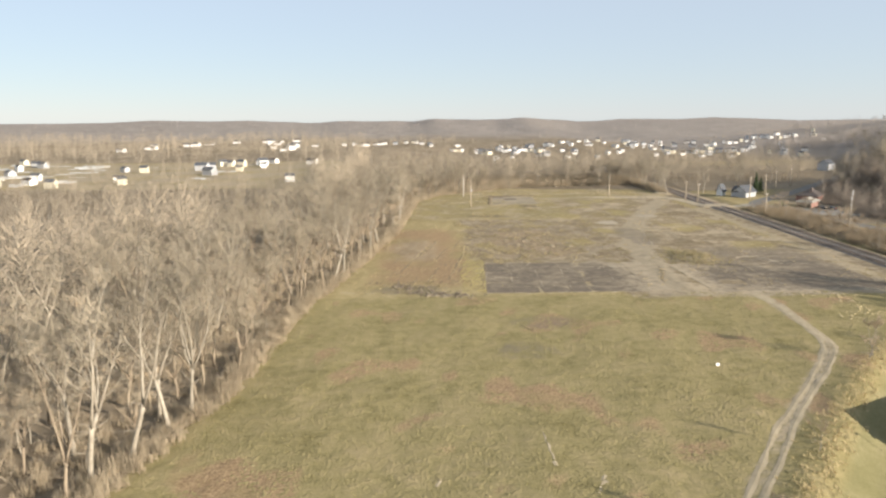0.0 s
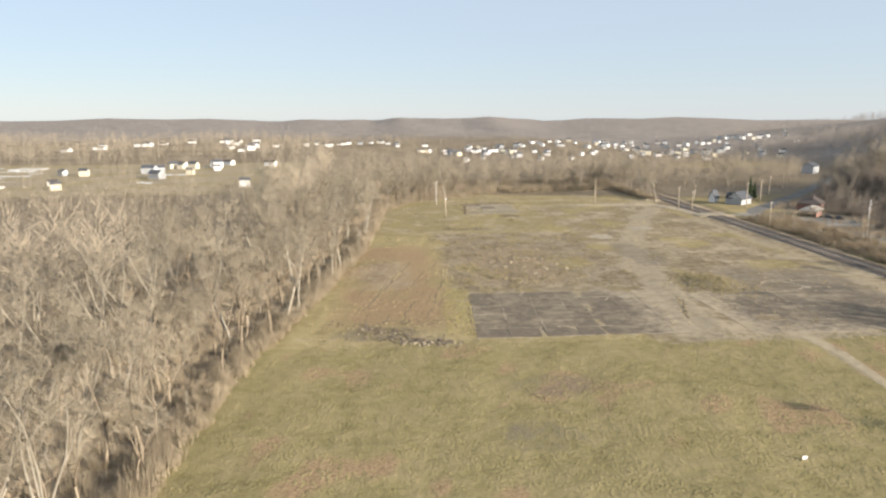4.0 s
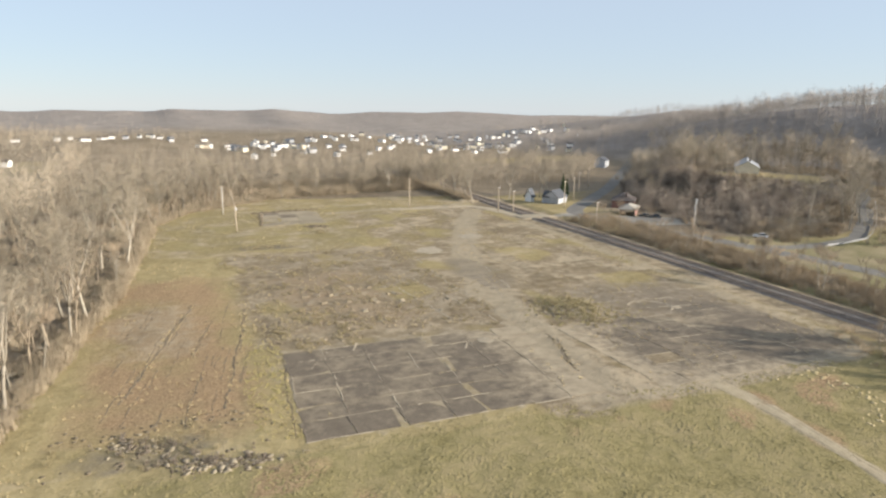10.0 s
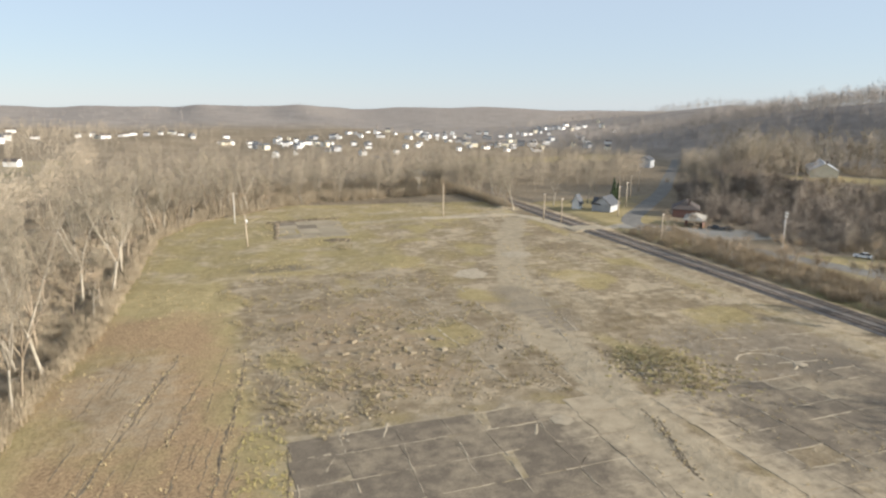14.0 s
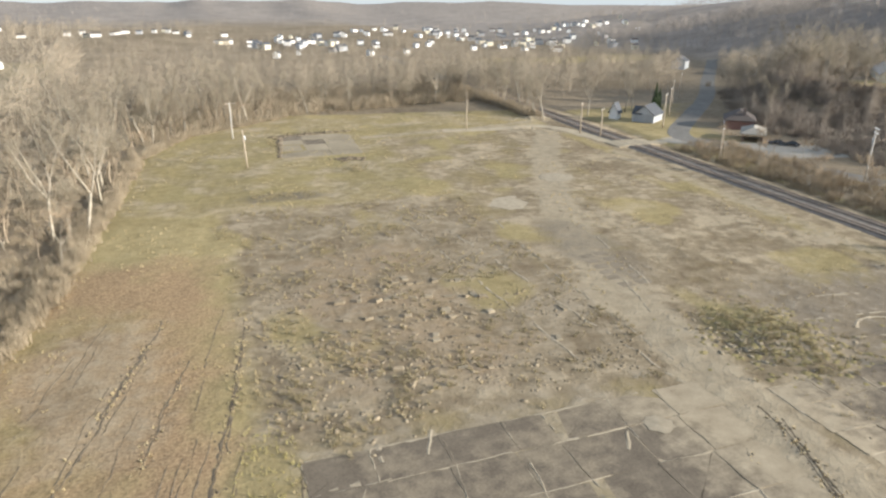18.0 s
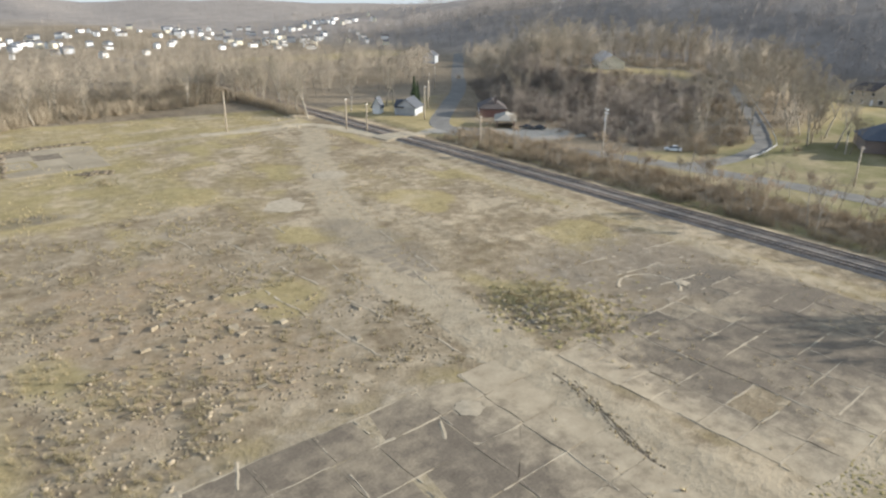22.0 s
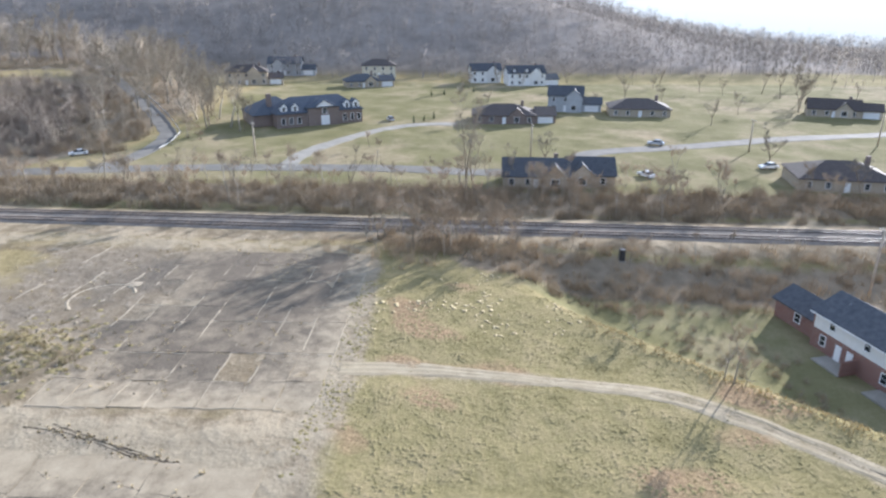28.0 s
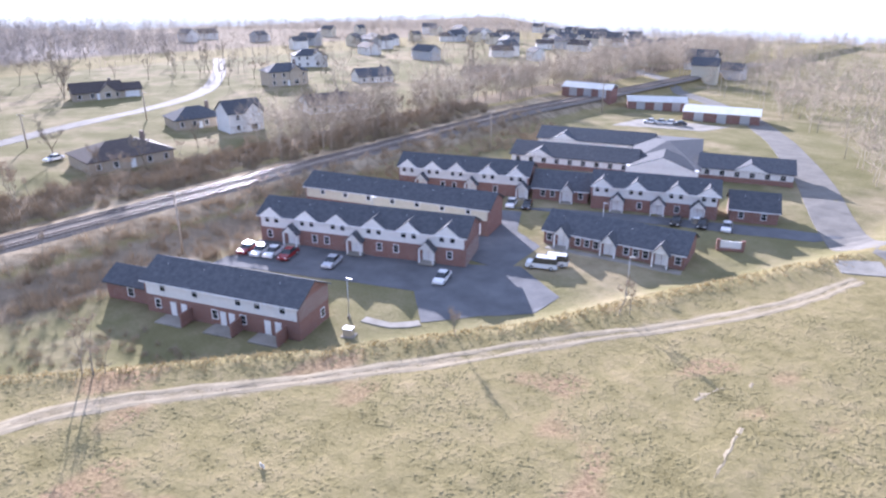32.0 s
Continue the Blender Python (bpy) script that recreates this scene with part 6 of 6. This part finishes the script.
# ---- the old works' floor ----
def slab_material():
    m = Mat("worn_tarmac", 0.93, spec=0.12)
    drift, mid, fine = m.noise(0.07, 4, "World"), m.noise(0.5, 4, "World"), m.noise(4.0, 5, "World", 0.7)
    tar = m.ramp(m.math("ADD", m.math("MULTIPLY", mid, 0.5), m.math("MULTIPLY", fine, 0.5)), [(0.33, (0.112, 0.092, 0.069)), (0.67, (0.195, 0.161, 0.12))])
    dust = m.ramp(fine, [(0.3, (0.25, 0.203, 0.138)), (0.7, (0.36, 0.298, 0.208))])
    f = m.math("MULTIPLY", m.math("SUBTRACT", m.math("ADD", m.math("MULTIPLY", drift, 0.65), m.math("MULTIPLY", mid, 0.35)), 0.48), 4.5, True)
    c = m.mix(f, tar, dust)
    # sand blown over the floors' outer sides
    xyz = m.node("ShaderNodeSeparateXYZ")
    m.link(m.node("ShaderNodeNewGeometry").outputs["Position"], xyz.inputs[0])
    x, y = xyz.outputs[0], xyz.outputs[1]
    wild = m.math("MULTIPLY", m.math("SUBTRACT", m.math("ADD", m.math("MULTIPLY", drift, 0.5), m.math("MULTIPLY", mid, 0.5)), 0.5), 3.2)
    east = m.math("GREATER_THAN", x, 64)
    a = m.math("MULTIPLY", m.math("SUBTRACT", x, 49), 0.14)
    b = m.math("MAXIMUM", m.math("MULTIPLY", m.math("SUBTRACT", 74, x), 0.16), m.math("MULTIPLY", m.math("SUBTRACT", 153, y), 0.2))
    side = m.math("ADD", m.math("MULTIPLY", a, m.math("SUBTRACT", 1.0, east)), m.math("MULTIPLY", b, east))
    sand = m.ramp(m.math("ADD", m.math("MULTIPLY", mid, 0.8), m.math("MULTIPLY", fine, 0.2)), [(0.3, (0.25, 0.203, 0.138)), (0.7, (0.385, 0.322, 0.228))])
    m.colour(m.mix(m.math("ADD", m.math("ADD", side, wild), 0.12, True), c, sand))
    m.bump(fine, 0.35)
    return m.m


M_SLAB = slab_material()
M_SLABPALE = plain("worn_concrete", (0.22, 0.185, 0.13), (0.36, 0.305, 0.22), 0.12, 0.97, spec=0.04, bump=0.25, vary=0.2, coords="World", grain=12)
sr = random.Random(17)


def slab_piece(parent, x0, y0, x1, y1, mat, gap=0.03, rise=0.03):
    """One cast slab with broken corners and uneven edges, set into the soil."""
    out = []
    cs = [(x0 + gap, y0 + gap), (x1 - gap, y0 + gap), (x1 - gap, y1 - gap), (x0 + gap, y1 - gap)]
    for (ax, ay), (bx, by) in zip(cs, cs[1:] + cs[:1]):
        cut = sr.uniform(0.1, 0.4) if sr.random() < 0.4 else 0.05
        ln = math.hypot(bx - ax, by - ay)
        for t in (cut / ln, 0.35, 0.68, 1 - 0.05 / ln):
            out.append((ax + (bx - ax) * t + sr.gauss(0, 0.07), ay + (by - ay) * t + sr.gauss(0, 0.07)))
    n = len(out)
    tilt = sr.gauss(0, 0.006), sr.gauss(0, 0.006)
    mx, my = (x0 + x1) / 2, (y0 + y1) / 2
    v = [(x, y, lz(x, y) + rise + tilt[0] * (x - mx) + tilt[1] * (y - my)) for x, y in out]
    v.append((mx, my, lz(mx, my) + rise))
    v += [(x, y, lz(x, y) - 0.2) for x, y in out]
    f = [(i, (i + 1) % n, n) for i in range(n)] + [(n + 1 + i, n + 1 + (i + 1) % n, (i + 1) % n, i) for i in range(n)]
    return part("slab", (v, f), mat, parent)


M_GRIT = plain("pale_grit", (0.24, 0.2, 0.138), (0.39, 0.33, 0.24), 0.8, 0.95, vary=0.2, coords="World")
M_DARKSOIL = plain("dark_soil", (0.085, 0.066, 0.045), (0.18, 0.145, 0.1), 1.2, 0.95, vary=0.2, coords="World")


def strip(points, half, mat, label, rise=0.05, jag=0.25, name="joint"):
    """A ragged strip of grit along a joint in the floor."""
    v, f = [], []
    pts = []
    for (ax, ay), (bx, by) in zip(points, points[1:]):
        n = max(2, int(math.hypot(bx - ax, by - ay) / 0.9))
        pts += [(ax + (bx - ax) * i / n, ay + (by - ay) * i / n) for i in range(n)]
    pts.append(points[-1])
    ph = sr.uniform(0, 6.28)
    wob = [0.16 * math.sin(i * 0.31 + ph) + 0.1 * math.sin(i * 0.83 + 2 * ph) + sr.gauss(0, 0.06) for i in range(len(pts))]
    if name != "tank_ring":
        pts = [(x + w, y + 0.3 * w) for (x, y), w in zip(pts, wob)]
    for k, (x, y) in enumerate(pts):
        a, b = pts[max(k - 1, 0)], pts[min(k + 1, len(pts) - 1)]
        d = Vector((b[0] - a[0], b[1] - a[1])).normalized()
        w1, w2 = half * (1 + sr.gauss(0, jag)), half * (1 + sr.gauss(0, jag))
        for s in (-w1, 0.0, w2):
            px, py = x - d.y * s, y + d.x * s
            v.append((px, py, lz(px, py) + (rise + sr.uniform(0, 0.02) if s == 0 else 0.015 if name == "joint" else -0.03)))
        if k and (name in ("furrow", "tank_ring") or math.sin(k * 0.37 + ph) + sr.uniform(-0.9, 0.9) > -0.25):
            q = 3 * k
            f += [(q - 3, q, q + 1, q - 2)[::-1], (q - 2, q + 1, q + 2, q - 1)[::-1]]
    return tagged(obj(name, (v, f), mat), label, "floor joint", kind="stuff")


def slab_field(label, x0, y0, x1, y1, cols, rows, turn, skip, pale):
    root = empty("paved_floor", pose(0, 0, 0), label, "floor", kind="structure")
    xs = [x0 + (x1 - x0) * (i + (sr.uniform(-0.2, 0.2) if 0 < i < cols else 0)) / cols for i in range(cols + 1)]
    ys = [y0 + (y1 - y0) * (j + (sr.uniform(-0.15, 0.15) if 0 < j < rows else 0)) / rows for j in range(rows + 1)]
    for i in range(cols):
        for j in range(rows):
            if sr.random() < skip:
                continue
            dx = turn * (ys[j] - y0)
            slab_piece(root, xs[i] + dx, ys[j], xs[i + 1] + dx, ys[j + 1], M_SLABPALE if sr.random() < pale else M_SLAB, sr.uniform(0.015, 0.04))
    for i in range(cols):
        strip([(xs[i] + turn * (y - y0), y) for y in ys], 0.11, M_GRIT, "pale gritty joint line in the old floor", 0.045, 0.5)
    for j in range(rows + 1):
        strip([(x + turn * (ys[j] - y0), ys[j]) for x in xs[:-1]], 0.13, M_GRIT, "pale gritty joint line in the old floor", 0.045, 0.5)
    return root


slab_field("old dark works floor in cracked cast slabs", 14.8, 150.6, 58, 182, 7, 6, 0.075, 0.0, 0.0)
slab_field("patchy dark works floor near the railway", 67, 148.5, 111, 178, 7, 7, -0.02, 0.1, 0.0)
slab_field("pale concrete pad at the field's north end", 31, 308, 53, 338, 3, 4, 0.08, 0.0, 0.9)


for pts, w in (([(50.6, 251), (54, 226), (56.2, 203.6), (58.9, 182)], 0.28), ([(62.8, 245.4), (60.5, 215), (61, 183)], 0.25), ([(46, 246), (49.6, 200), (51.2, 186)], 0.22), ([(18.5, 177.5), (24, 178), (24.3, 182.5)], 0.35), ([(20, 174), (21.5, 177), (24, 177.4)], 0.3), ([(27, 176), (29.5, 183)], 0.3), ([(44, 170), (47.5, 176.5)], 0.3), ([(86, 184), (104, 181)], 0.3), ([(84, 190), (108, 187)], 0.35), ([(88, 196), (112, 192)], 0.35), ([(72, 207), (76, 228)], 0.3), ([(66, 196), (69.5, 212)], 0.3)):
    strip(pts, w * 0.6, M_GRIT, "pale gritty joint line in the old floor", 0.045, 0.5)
FURROWS = []
for pts, w in (([(-7, 170.6), (-2.5, 187.8), (4.3, 216.3)], 0.4), ([(6.4, 163.7), (9.5, 182.7), (11.5, 193.5), (13.8, 207.5)], 0.45), ([(-1.1, 194.5), (3.2, 211)], 0.3), ([(10.6, 186), (14.5, 214)], 0.25), ([(63.3, 173), (59.9, 163.7), (57, 155.6)], 0.32), ([(63.2, 175.4), (60.6, 166), (58.3, 157.8)], 0.26), ([(56.9, 170.6), (55.6, 168.6), (54.7, 166.6)], 0.24), ([(61.6, 170), (58.6, 160.5)], 0.18), ([(55.8, 164), (53.4, 154)], 0.22),
               ([(1, 160), (4, 178)], 0.25), ([(3, 185), (7.5, 205)], 0.2), ([(13.6, 152), (16.8, 182)], 0.3), ([(18.7, 127), (21, 122)], 0.25)):
    strip(pts, w * 0.6, M_DARKSOIL, "dark eroded furrow in the soil", 0.02, 0.6, "furrow")
    FURROWS.append(pts)
for k in range(26):
    fx, fy, fl = sr.uniform(-9, 11), sr.uniform(156, 206), sr.uniform(6, 18)
    strip([(fx, fy), (fx + fl * 0.2, fy + fl)], sr.uniform(0.06, 0.13), M_DARKSOIL, "dark eroded furrow in the soil", 0.02, 0.6, "furrow")
for pts, w in (([(16.4, 63.2), (15.3, 72), (14.9, 80.6)], 0.38), ([(20, 69.8), (18.5, 66)], 0.5), ([(1, 67.3), (1.8, 69.5)], 0.45), ([(3, 75.2), (3.4, 76.5)], 0.5)):
    strip(pts, w * 0.7, M_TRACK, "sandy washed-out patch in the grass", 0.03, 0.8, "washout")
ring = [(92.6 + 4.6 * math.cos(a), 183.6 + 4.2 * math.sin(a)) for a in np.linspace(-1.2, 2.6, 28)]
strip(ring, 0.3, M_GRIT, "pale kerb ring of an old round tank base", 0.06, 0.4, "tank_ring")
for x, y, r, lab in ((51.3, 176.4, 1.5, "pale sand patch on the old floor"), (97.2, 181, 1.0, "pale sand patch by the tank ring"), (71, 252, 5, "pale gravel spread in the field"), (90, 268, 4, "pale gravel spread in the field")):
    v = [(x, y, lz(x, y) + 0.16)] + [(x + r * (1 + sr.gauss(0, 0.12)) * math.cos(a), y + r * (1 + sr.gauss(0, 0.12)) * math.sin(a), lz(x, y) - 0.02 + 0.1) for a in np.linspace(0, 6.0, 20)]
    tagged(obj("sand_patch", (v, [(0, i, i % 20 + 1) for i in range(1, 21)]), M_GRIT), lab, "sand", kind="stuff")


M_BAY = plain("oily_stain", (0.15, 0.122, 0.086), (0.25, 0.207, 0.15), 0.9, 0.95, vary=0.25, bump=0.1, coords="World")
for i in range(2):
    for j in range(6):
        cx, cy = 68.6 + 3.0 * i + 0.12 * j + sr.gauss(0, 0.2), 208 + 2.4 * j + sr.gauss(0, 0.15)
        ring = [(cx + sx * (1.15 + sr.gauss(0, 0.12)), cy + sy * (0.8 + sr.gauss(0, 0.08))) for sx, sy in ((-1, -1), (0, -1.05), (1, -1), (1.05, 0), (1, 1), (0, 1.05), (-1, 1), (-1.05, 0))]
        v = [(cx, cy, lz(cx, cy) + 0.03)] + [(x, y, lz(x, y) + 0.012) for x, y in ring]
        tagged(obj("stained_bay", (v, [(0, k, k % 8 + 1) for k in range(1, 9)]), M_BAY), "dark oblong stain on the bare floor", "stain", kind="stuff")


def lump_template(seed):
    """A broken clod or block."""
    bm = bmesh.new()
    bmesh.ops.create_icosphere(bm, subdivisions=1, radius=1)
    r = random.Random(seed)
    lx = r.uniform(0.6, 1.7)
    for q in bm.verts:
        q.co *= r.uniform(0.6, 1.2)
        q.co.z = q.co.z * 0.42 - 0.05
        q.co.x *= lx
    bm.faces.ensure_lookup_table()
    v = np.array([tuple(q.co) for q in bm.verts])
    t = np.array([[q.index for q in fc.verts] for fc in bm.faces])
    bm.free()
    return v, t


lumps = [lump_template(k) for k in range(9)]
rub = cloud(3600, 16, 60, 186, 256, lambda x, y: waves(x, y, 22, 41) + 0.6 * waves(x, y, 8, 42) > 0.1)
tagged(scatter("rubble_ground", rub, lumps, M_RUBBLE, "", 0.08, 0.31, 21), "clods and broken rubble on the cleared ground", "rubble")
PILE = ((-5.2, 158.3), (-2.4, 155.5), (0.2, 151.6), (2.6, 149.6), (5.3, 149), (7.6, 148))
rub2 = np.concatenate([cloud(200, -14, 13, 152, 165, lambda x, y: waves(x, y, 14, 43) > 0.3)] + [fr.normal(0, 1, (34, 2)) * (1.7, 0.9) + c for c in PILE])
tagged(scatter("edge_rubble", rub2, lumps, M_DARKSOIL, "", 0.08, 0.42, 22), "heaped clods and stones at the meadow's edge", "rubble")
along = []
for pts in FURROWS:
    for (ax, ay), (bx, by) in zip(pts, pts[1:]):
        t = fr.rand(int(3 * math.hypot(bx - ax, by - ay)))[:, None]
        along.append(np.array((ax, ay)) + t * np.array((bx - ax, by - ay)) + fr.normal(0, 0.4, (len(t), 2)))
tagged(scatter("furrow_clods", np.concatenate(along), lumps, M_DARKSOIL, "", 0.05, 0.2, 28), "clods thrown up along the furrows", "rubble")
lg = cloud(420, 9.5, 17, 152, 190, lambda x, y: (x > 7 + 0.13 * (y - 152)) & (x < 14.4 + 0.075 * (y - 150)))
tagged(scatter("floor_edge_grass", lg, tuft, M_GREENGRASS, "", 0.5, 1.3, 44), "long rank grass beside the old floor", "grass")
tagged(scatter("furrow_grass", np.concatenate(along)[::3], tuft, M_DRYGRASS, "", 0.5, 1.2, 29), "dead grass along the furrows", "grass")
pale_bits = np.concatenate([fr.normal(0, 1, (14, 2)) * (1.8, 0.9) + c for c in PILE])
tagged(scatter("pile_stones", pale_bits, lumps, M_SLABPALE, "", 0.2, 0.6, 38), "pale broken stones in the heaps at the meadow's edge", "rubble")
sticks = np.concatenate([fr.normal(0, 1, (16, 2)) * (2.2, 1.2) + c for c in PILE])
tagged(scatter("pile_brush", sticks, bush, M_DARKSHADEBRUSH, "", 0.15, 0.4, 39), "dead brush on the heaps at the meadow's edge", "brush")
rub3 = np.concatenate([fr.normal(0, 1, (260, 2)) * (3, 2) + (122, 345), fr.normal(0, 1, (150, 2)) * (2.5, 1.5) + (112, 330)])
tagged(scatter("gravel_heap", rub3, lumps, M_GRAVEL, "", 0.15, 0.6, 23), "low heaps of gravel and spoil", "rubble")
rub4 = cloud(900, 62, 116, 148, 320, lambda x, y: waves(x, y, 16, 45) > 0.55)
tagged(scatter("loose_stones", rub4, lumps, M_RUBBLE, "", 0.08, 0.28, 24), "loose stones on bare soil", "rubble")
rub5 = cloud(500, 84, 106, 118, 146, lambda x, y: (waves(x, y, 12, 46) > 0.2) & (x < berm_x(y) + 6))
tagged(scatter("grass_hummocks", rub5, lumps, M_DRYGRASS, "", 0.1, 0.4, 25), "pale grassy hummocks beside the track", "grass")
M_WEEDS = plain("weeds", (0.235, 0.195, 0.11), (0.4, 0.335, 0.2), 0.3, vary=0.2, bump=0, coords="World")
heap = np.concatenate([fr.normal(0, 1, (420, 2)) * (3.6, 5.2) + (76.5, 187), fr.normal(0, 1, (60, 2)) * (4, 1.6) + (26, 272), fr.normal(0, 1, (50, 2)) * (2, 1.5) + (47.5, 291), fr.normal(0, 1, (60, 2)) * (8, 1) + (43, 341), fr.normal(0, 1, (40, 2)) * (1, 8) + (31, 326), fr.normal(0, 1, (50, 2)) * (6, 2) + (1, 156)])
tagged(scatter("field_scrub", heap, bush, M_WEEDS, "", 0.12, 0.38, 26), "low brown scrub in the field", "brush")
clumps = cloud(4600, 12, 62, 184, 262, lambda x, y: waves(x, y, 18, 47) + 0.5 * waves(x, y, 7, 48) > 0.25)
tagged(scatter("dry_weeds", clumps, bush, M_WEEDS, "", 0.1, 0.3, 27), "clumps of dry weeds on the cleared ground", "weeds")
tall = np.concatenate([fr.normal(0, 1, (n, 2)) * (1.3, 1.9) + c for c, n in (((26, 197), 26), ((30.4, 191.6), 26), ((23.4, 203.6), 20), ((17.2, 190.5), 20), ((21.5, 185.5), 24), ((35.1, 217.7), 16), ((28.5, 187.5), 22), ((19, 196), 16), ((33, 205), 12), ((38, 195), 14), ((44, 188), 10), ((21, 212), 14))])
tagged(scatter("straw_weeds", tall, bush, M_WEEDS, "", 0.16, 0.36, 34), "tall straw-coloured weeds among the rubble", "weeds")
tagged(scatter("weed_clods", tall + fr.normal(0, 0.8, tall.shape), lumps, M_RUBBLE, "", 0.12, 0.42, 35), "clods between the tall weeds", "rubble")
mp = fr.normal(0, 1, (420, 2)) * (4.6, 5.0) + (76.5, 187)
tagged(grassy(scatter("mound_clumps", mp, clump, M_GROUND, "", 0.2, 0.55, 36)), "grassy clumps on the rubble mound", "grass")
tagged(scatter("mound_rubble", np.concatenate([fr.normal(0, 1, (90, 2)) * (1.6, 3.0) + (71.2, 188), fr.normal(0, 1, (50, 2)) * (4, 4) + (77, 187)]), lumps, M_SLABPALE, "", 0.15, 0.5, 37), "pale broken concrete on the mound", "rubble")
# broken wall along the pad, and stubs of footings in the cleared ground
wall_rub = np.stack([np.linspace(31.5, 55, 150), np.linspace(337.5, 341.5, 150)], -1) + fr.normal(0, 0.45, (150, 2))
wall_rub = np.concatenate([wall_rub, np.stack([np.linspace(31, 33.5, 40), np.linspace(310, 336, 40)], -1) + fr.normal(0, 0.4, (40, 2)), fr.normal(0, 1, (40, 2)) * (2.4, 1.2) + (47.5, 303)])
tagged(scatter("wall_rubble", wall_rub, lumps, M_DARKSOIL, "", 0.4, 1.1, 30), "remains of a low broken wall round the pale pad", "rubble")


def footing(x, y, w, d, h, turn, mat, label):
    """A broken-off block of an old footing, with chipped upper corners."""
    f = empty("footing", pose(x, y, lz(x, y) + 0.02, sr.gauss(0, 4), sr.gauss(0, 4), turn), label, "concrete block", "footings in the field")
    lo = [(-w / 2, -d / 2), (w / 2, -d / 2), (w / 2, d / 2), (-w / 2, d / 2)]
    v = [(a, b, -0.3) for a, b in lo] + [(a * sr.uniform(0.5, 0.95), b * sr.uniform(0.5, 0.95), h * sr.uniform(0.35, 1.0)) for a, b in lo]
    part("block", (v, [(3, 2, 1, 0), (4, 5, 6, 7), (0, 1, 5, 4), (1, 2, 6, 5), (2, 3, 7, 6), (3, 0, 4, 7)]), mat, f)


for row, (x0, y0, x1, y1, n) in enumerate(((28, 220, 46, 217, 10), (27.5, 214.5, 47, 211, 9), (27, 209, 46, 205, 8), (25.5, 202.5, 42, 199, 7), (24, 196.5, 40, 192, 6))):
    for i in range(n):
        t = i / (n - 1)
        footing(x0 + (x1 - x0) * t + sr.gauss(0, 0.3), y0 + (y1 - y0) * t + sr.gauss(0, 0.3), sr.uniform(0.5, 0.9), sr.uniform(0.8, 1.7), sr.uniform(0.2, 0.45), 80 + sr.gauss(0, 14), M_RUBBLE if sr.random() < 0.7 else M_SLABPALE, "broken brown stub of an old footing")
for x, y, w, d in ((40.3, 207.9, 1.8, 1.5), (45.8, 211.5, 2.2, 1.3), (45.4, 217.1, 1.5, 1.2), (37.9, 220.1, 1.8, 1.0), (42.2, 218.2, 1.6, 1.0), (55.5, 203.6, 2.0, 0.9), (33.5, 213.5, 1.5, 1.1), (50.8, 196, 1.6, 0.9), (36.5, 201.5, 1.4, 1.0)):
    footing(x, y, w, d, 0.2, sr.uniform(70, 100), M_SLABPALE, "pale flat piece of broken concrete")
marker = empty("white_marker", pose(47.6, 103.1, lz(47.6, 103.1)), "small white board on a stake in the grass", "board")
part("board", box(-0.3, -0.03, 0.08, 0.3, 0.0, 0.52), M_TRIM, marker)
part("stake", box(-0.04, 0.0, -0.2, 0.04, 0.05, 0.5), M_POLE, marker)


# ---- rail along the lane ----
guard = empty("guard_rail", pose(0, 0, 0), "pale steel guard rail along the outer bend of the lane", "guard rail")
bend = [(184, 216), (194, 216.6), (206, 219.4), (215.8, 224.6), (227.6, 232), (240.6, 241), (262, 258)]
gpts = []
for (ax, ay), (bx, by) in zip(bend, bend[1:]):
    n = max(2, int(math.hypot(bx - ax, by - ay) / 2.0))
    gpts += [(ax + (bx - ax) * i / n, ay + (by - ay) * i / n) for i in range(n)]
gv, gf = [], []
for k, (x, y) in enumerate(gpts):
    gv += [(x, y, lz(x, y) + 0.45), (x, y, lz(x, y) + 0.8), (x + 0.08, y - 0.05, lz(x, y) + 0.8), (x + 0.08, y - 0.05, lz(x, y) + 0.45)]
    if k:
        q = 4 * k
        gf += [(q - 4 + j, q + j, q + (j + 1) % 4, q - 4 + (j + 1) % 4) for j in range(4)]
part("beam", (gv, gf), M_STEEL, guard)
for x, y in gpts[::2]:
    part("post", box(x + 0.09, y - 0.1, lz(x, y) - 0.3, x + 0.21, y + 0.06, lz(x, y) + 0.75), M_POLE, guard)
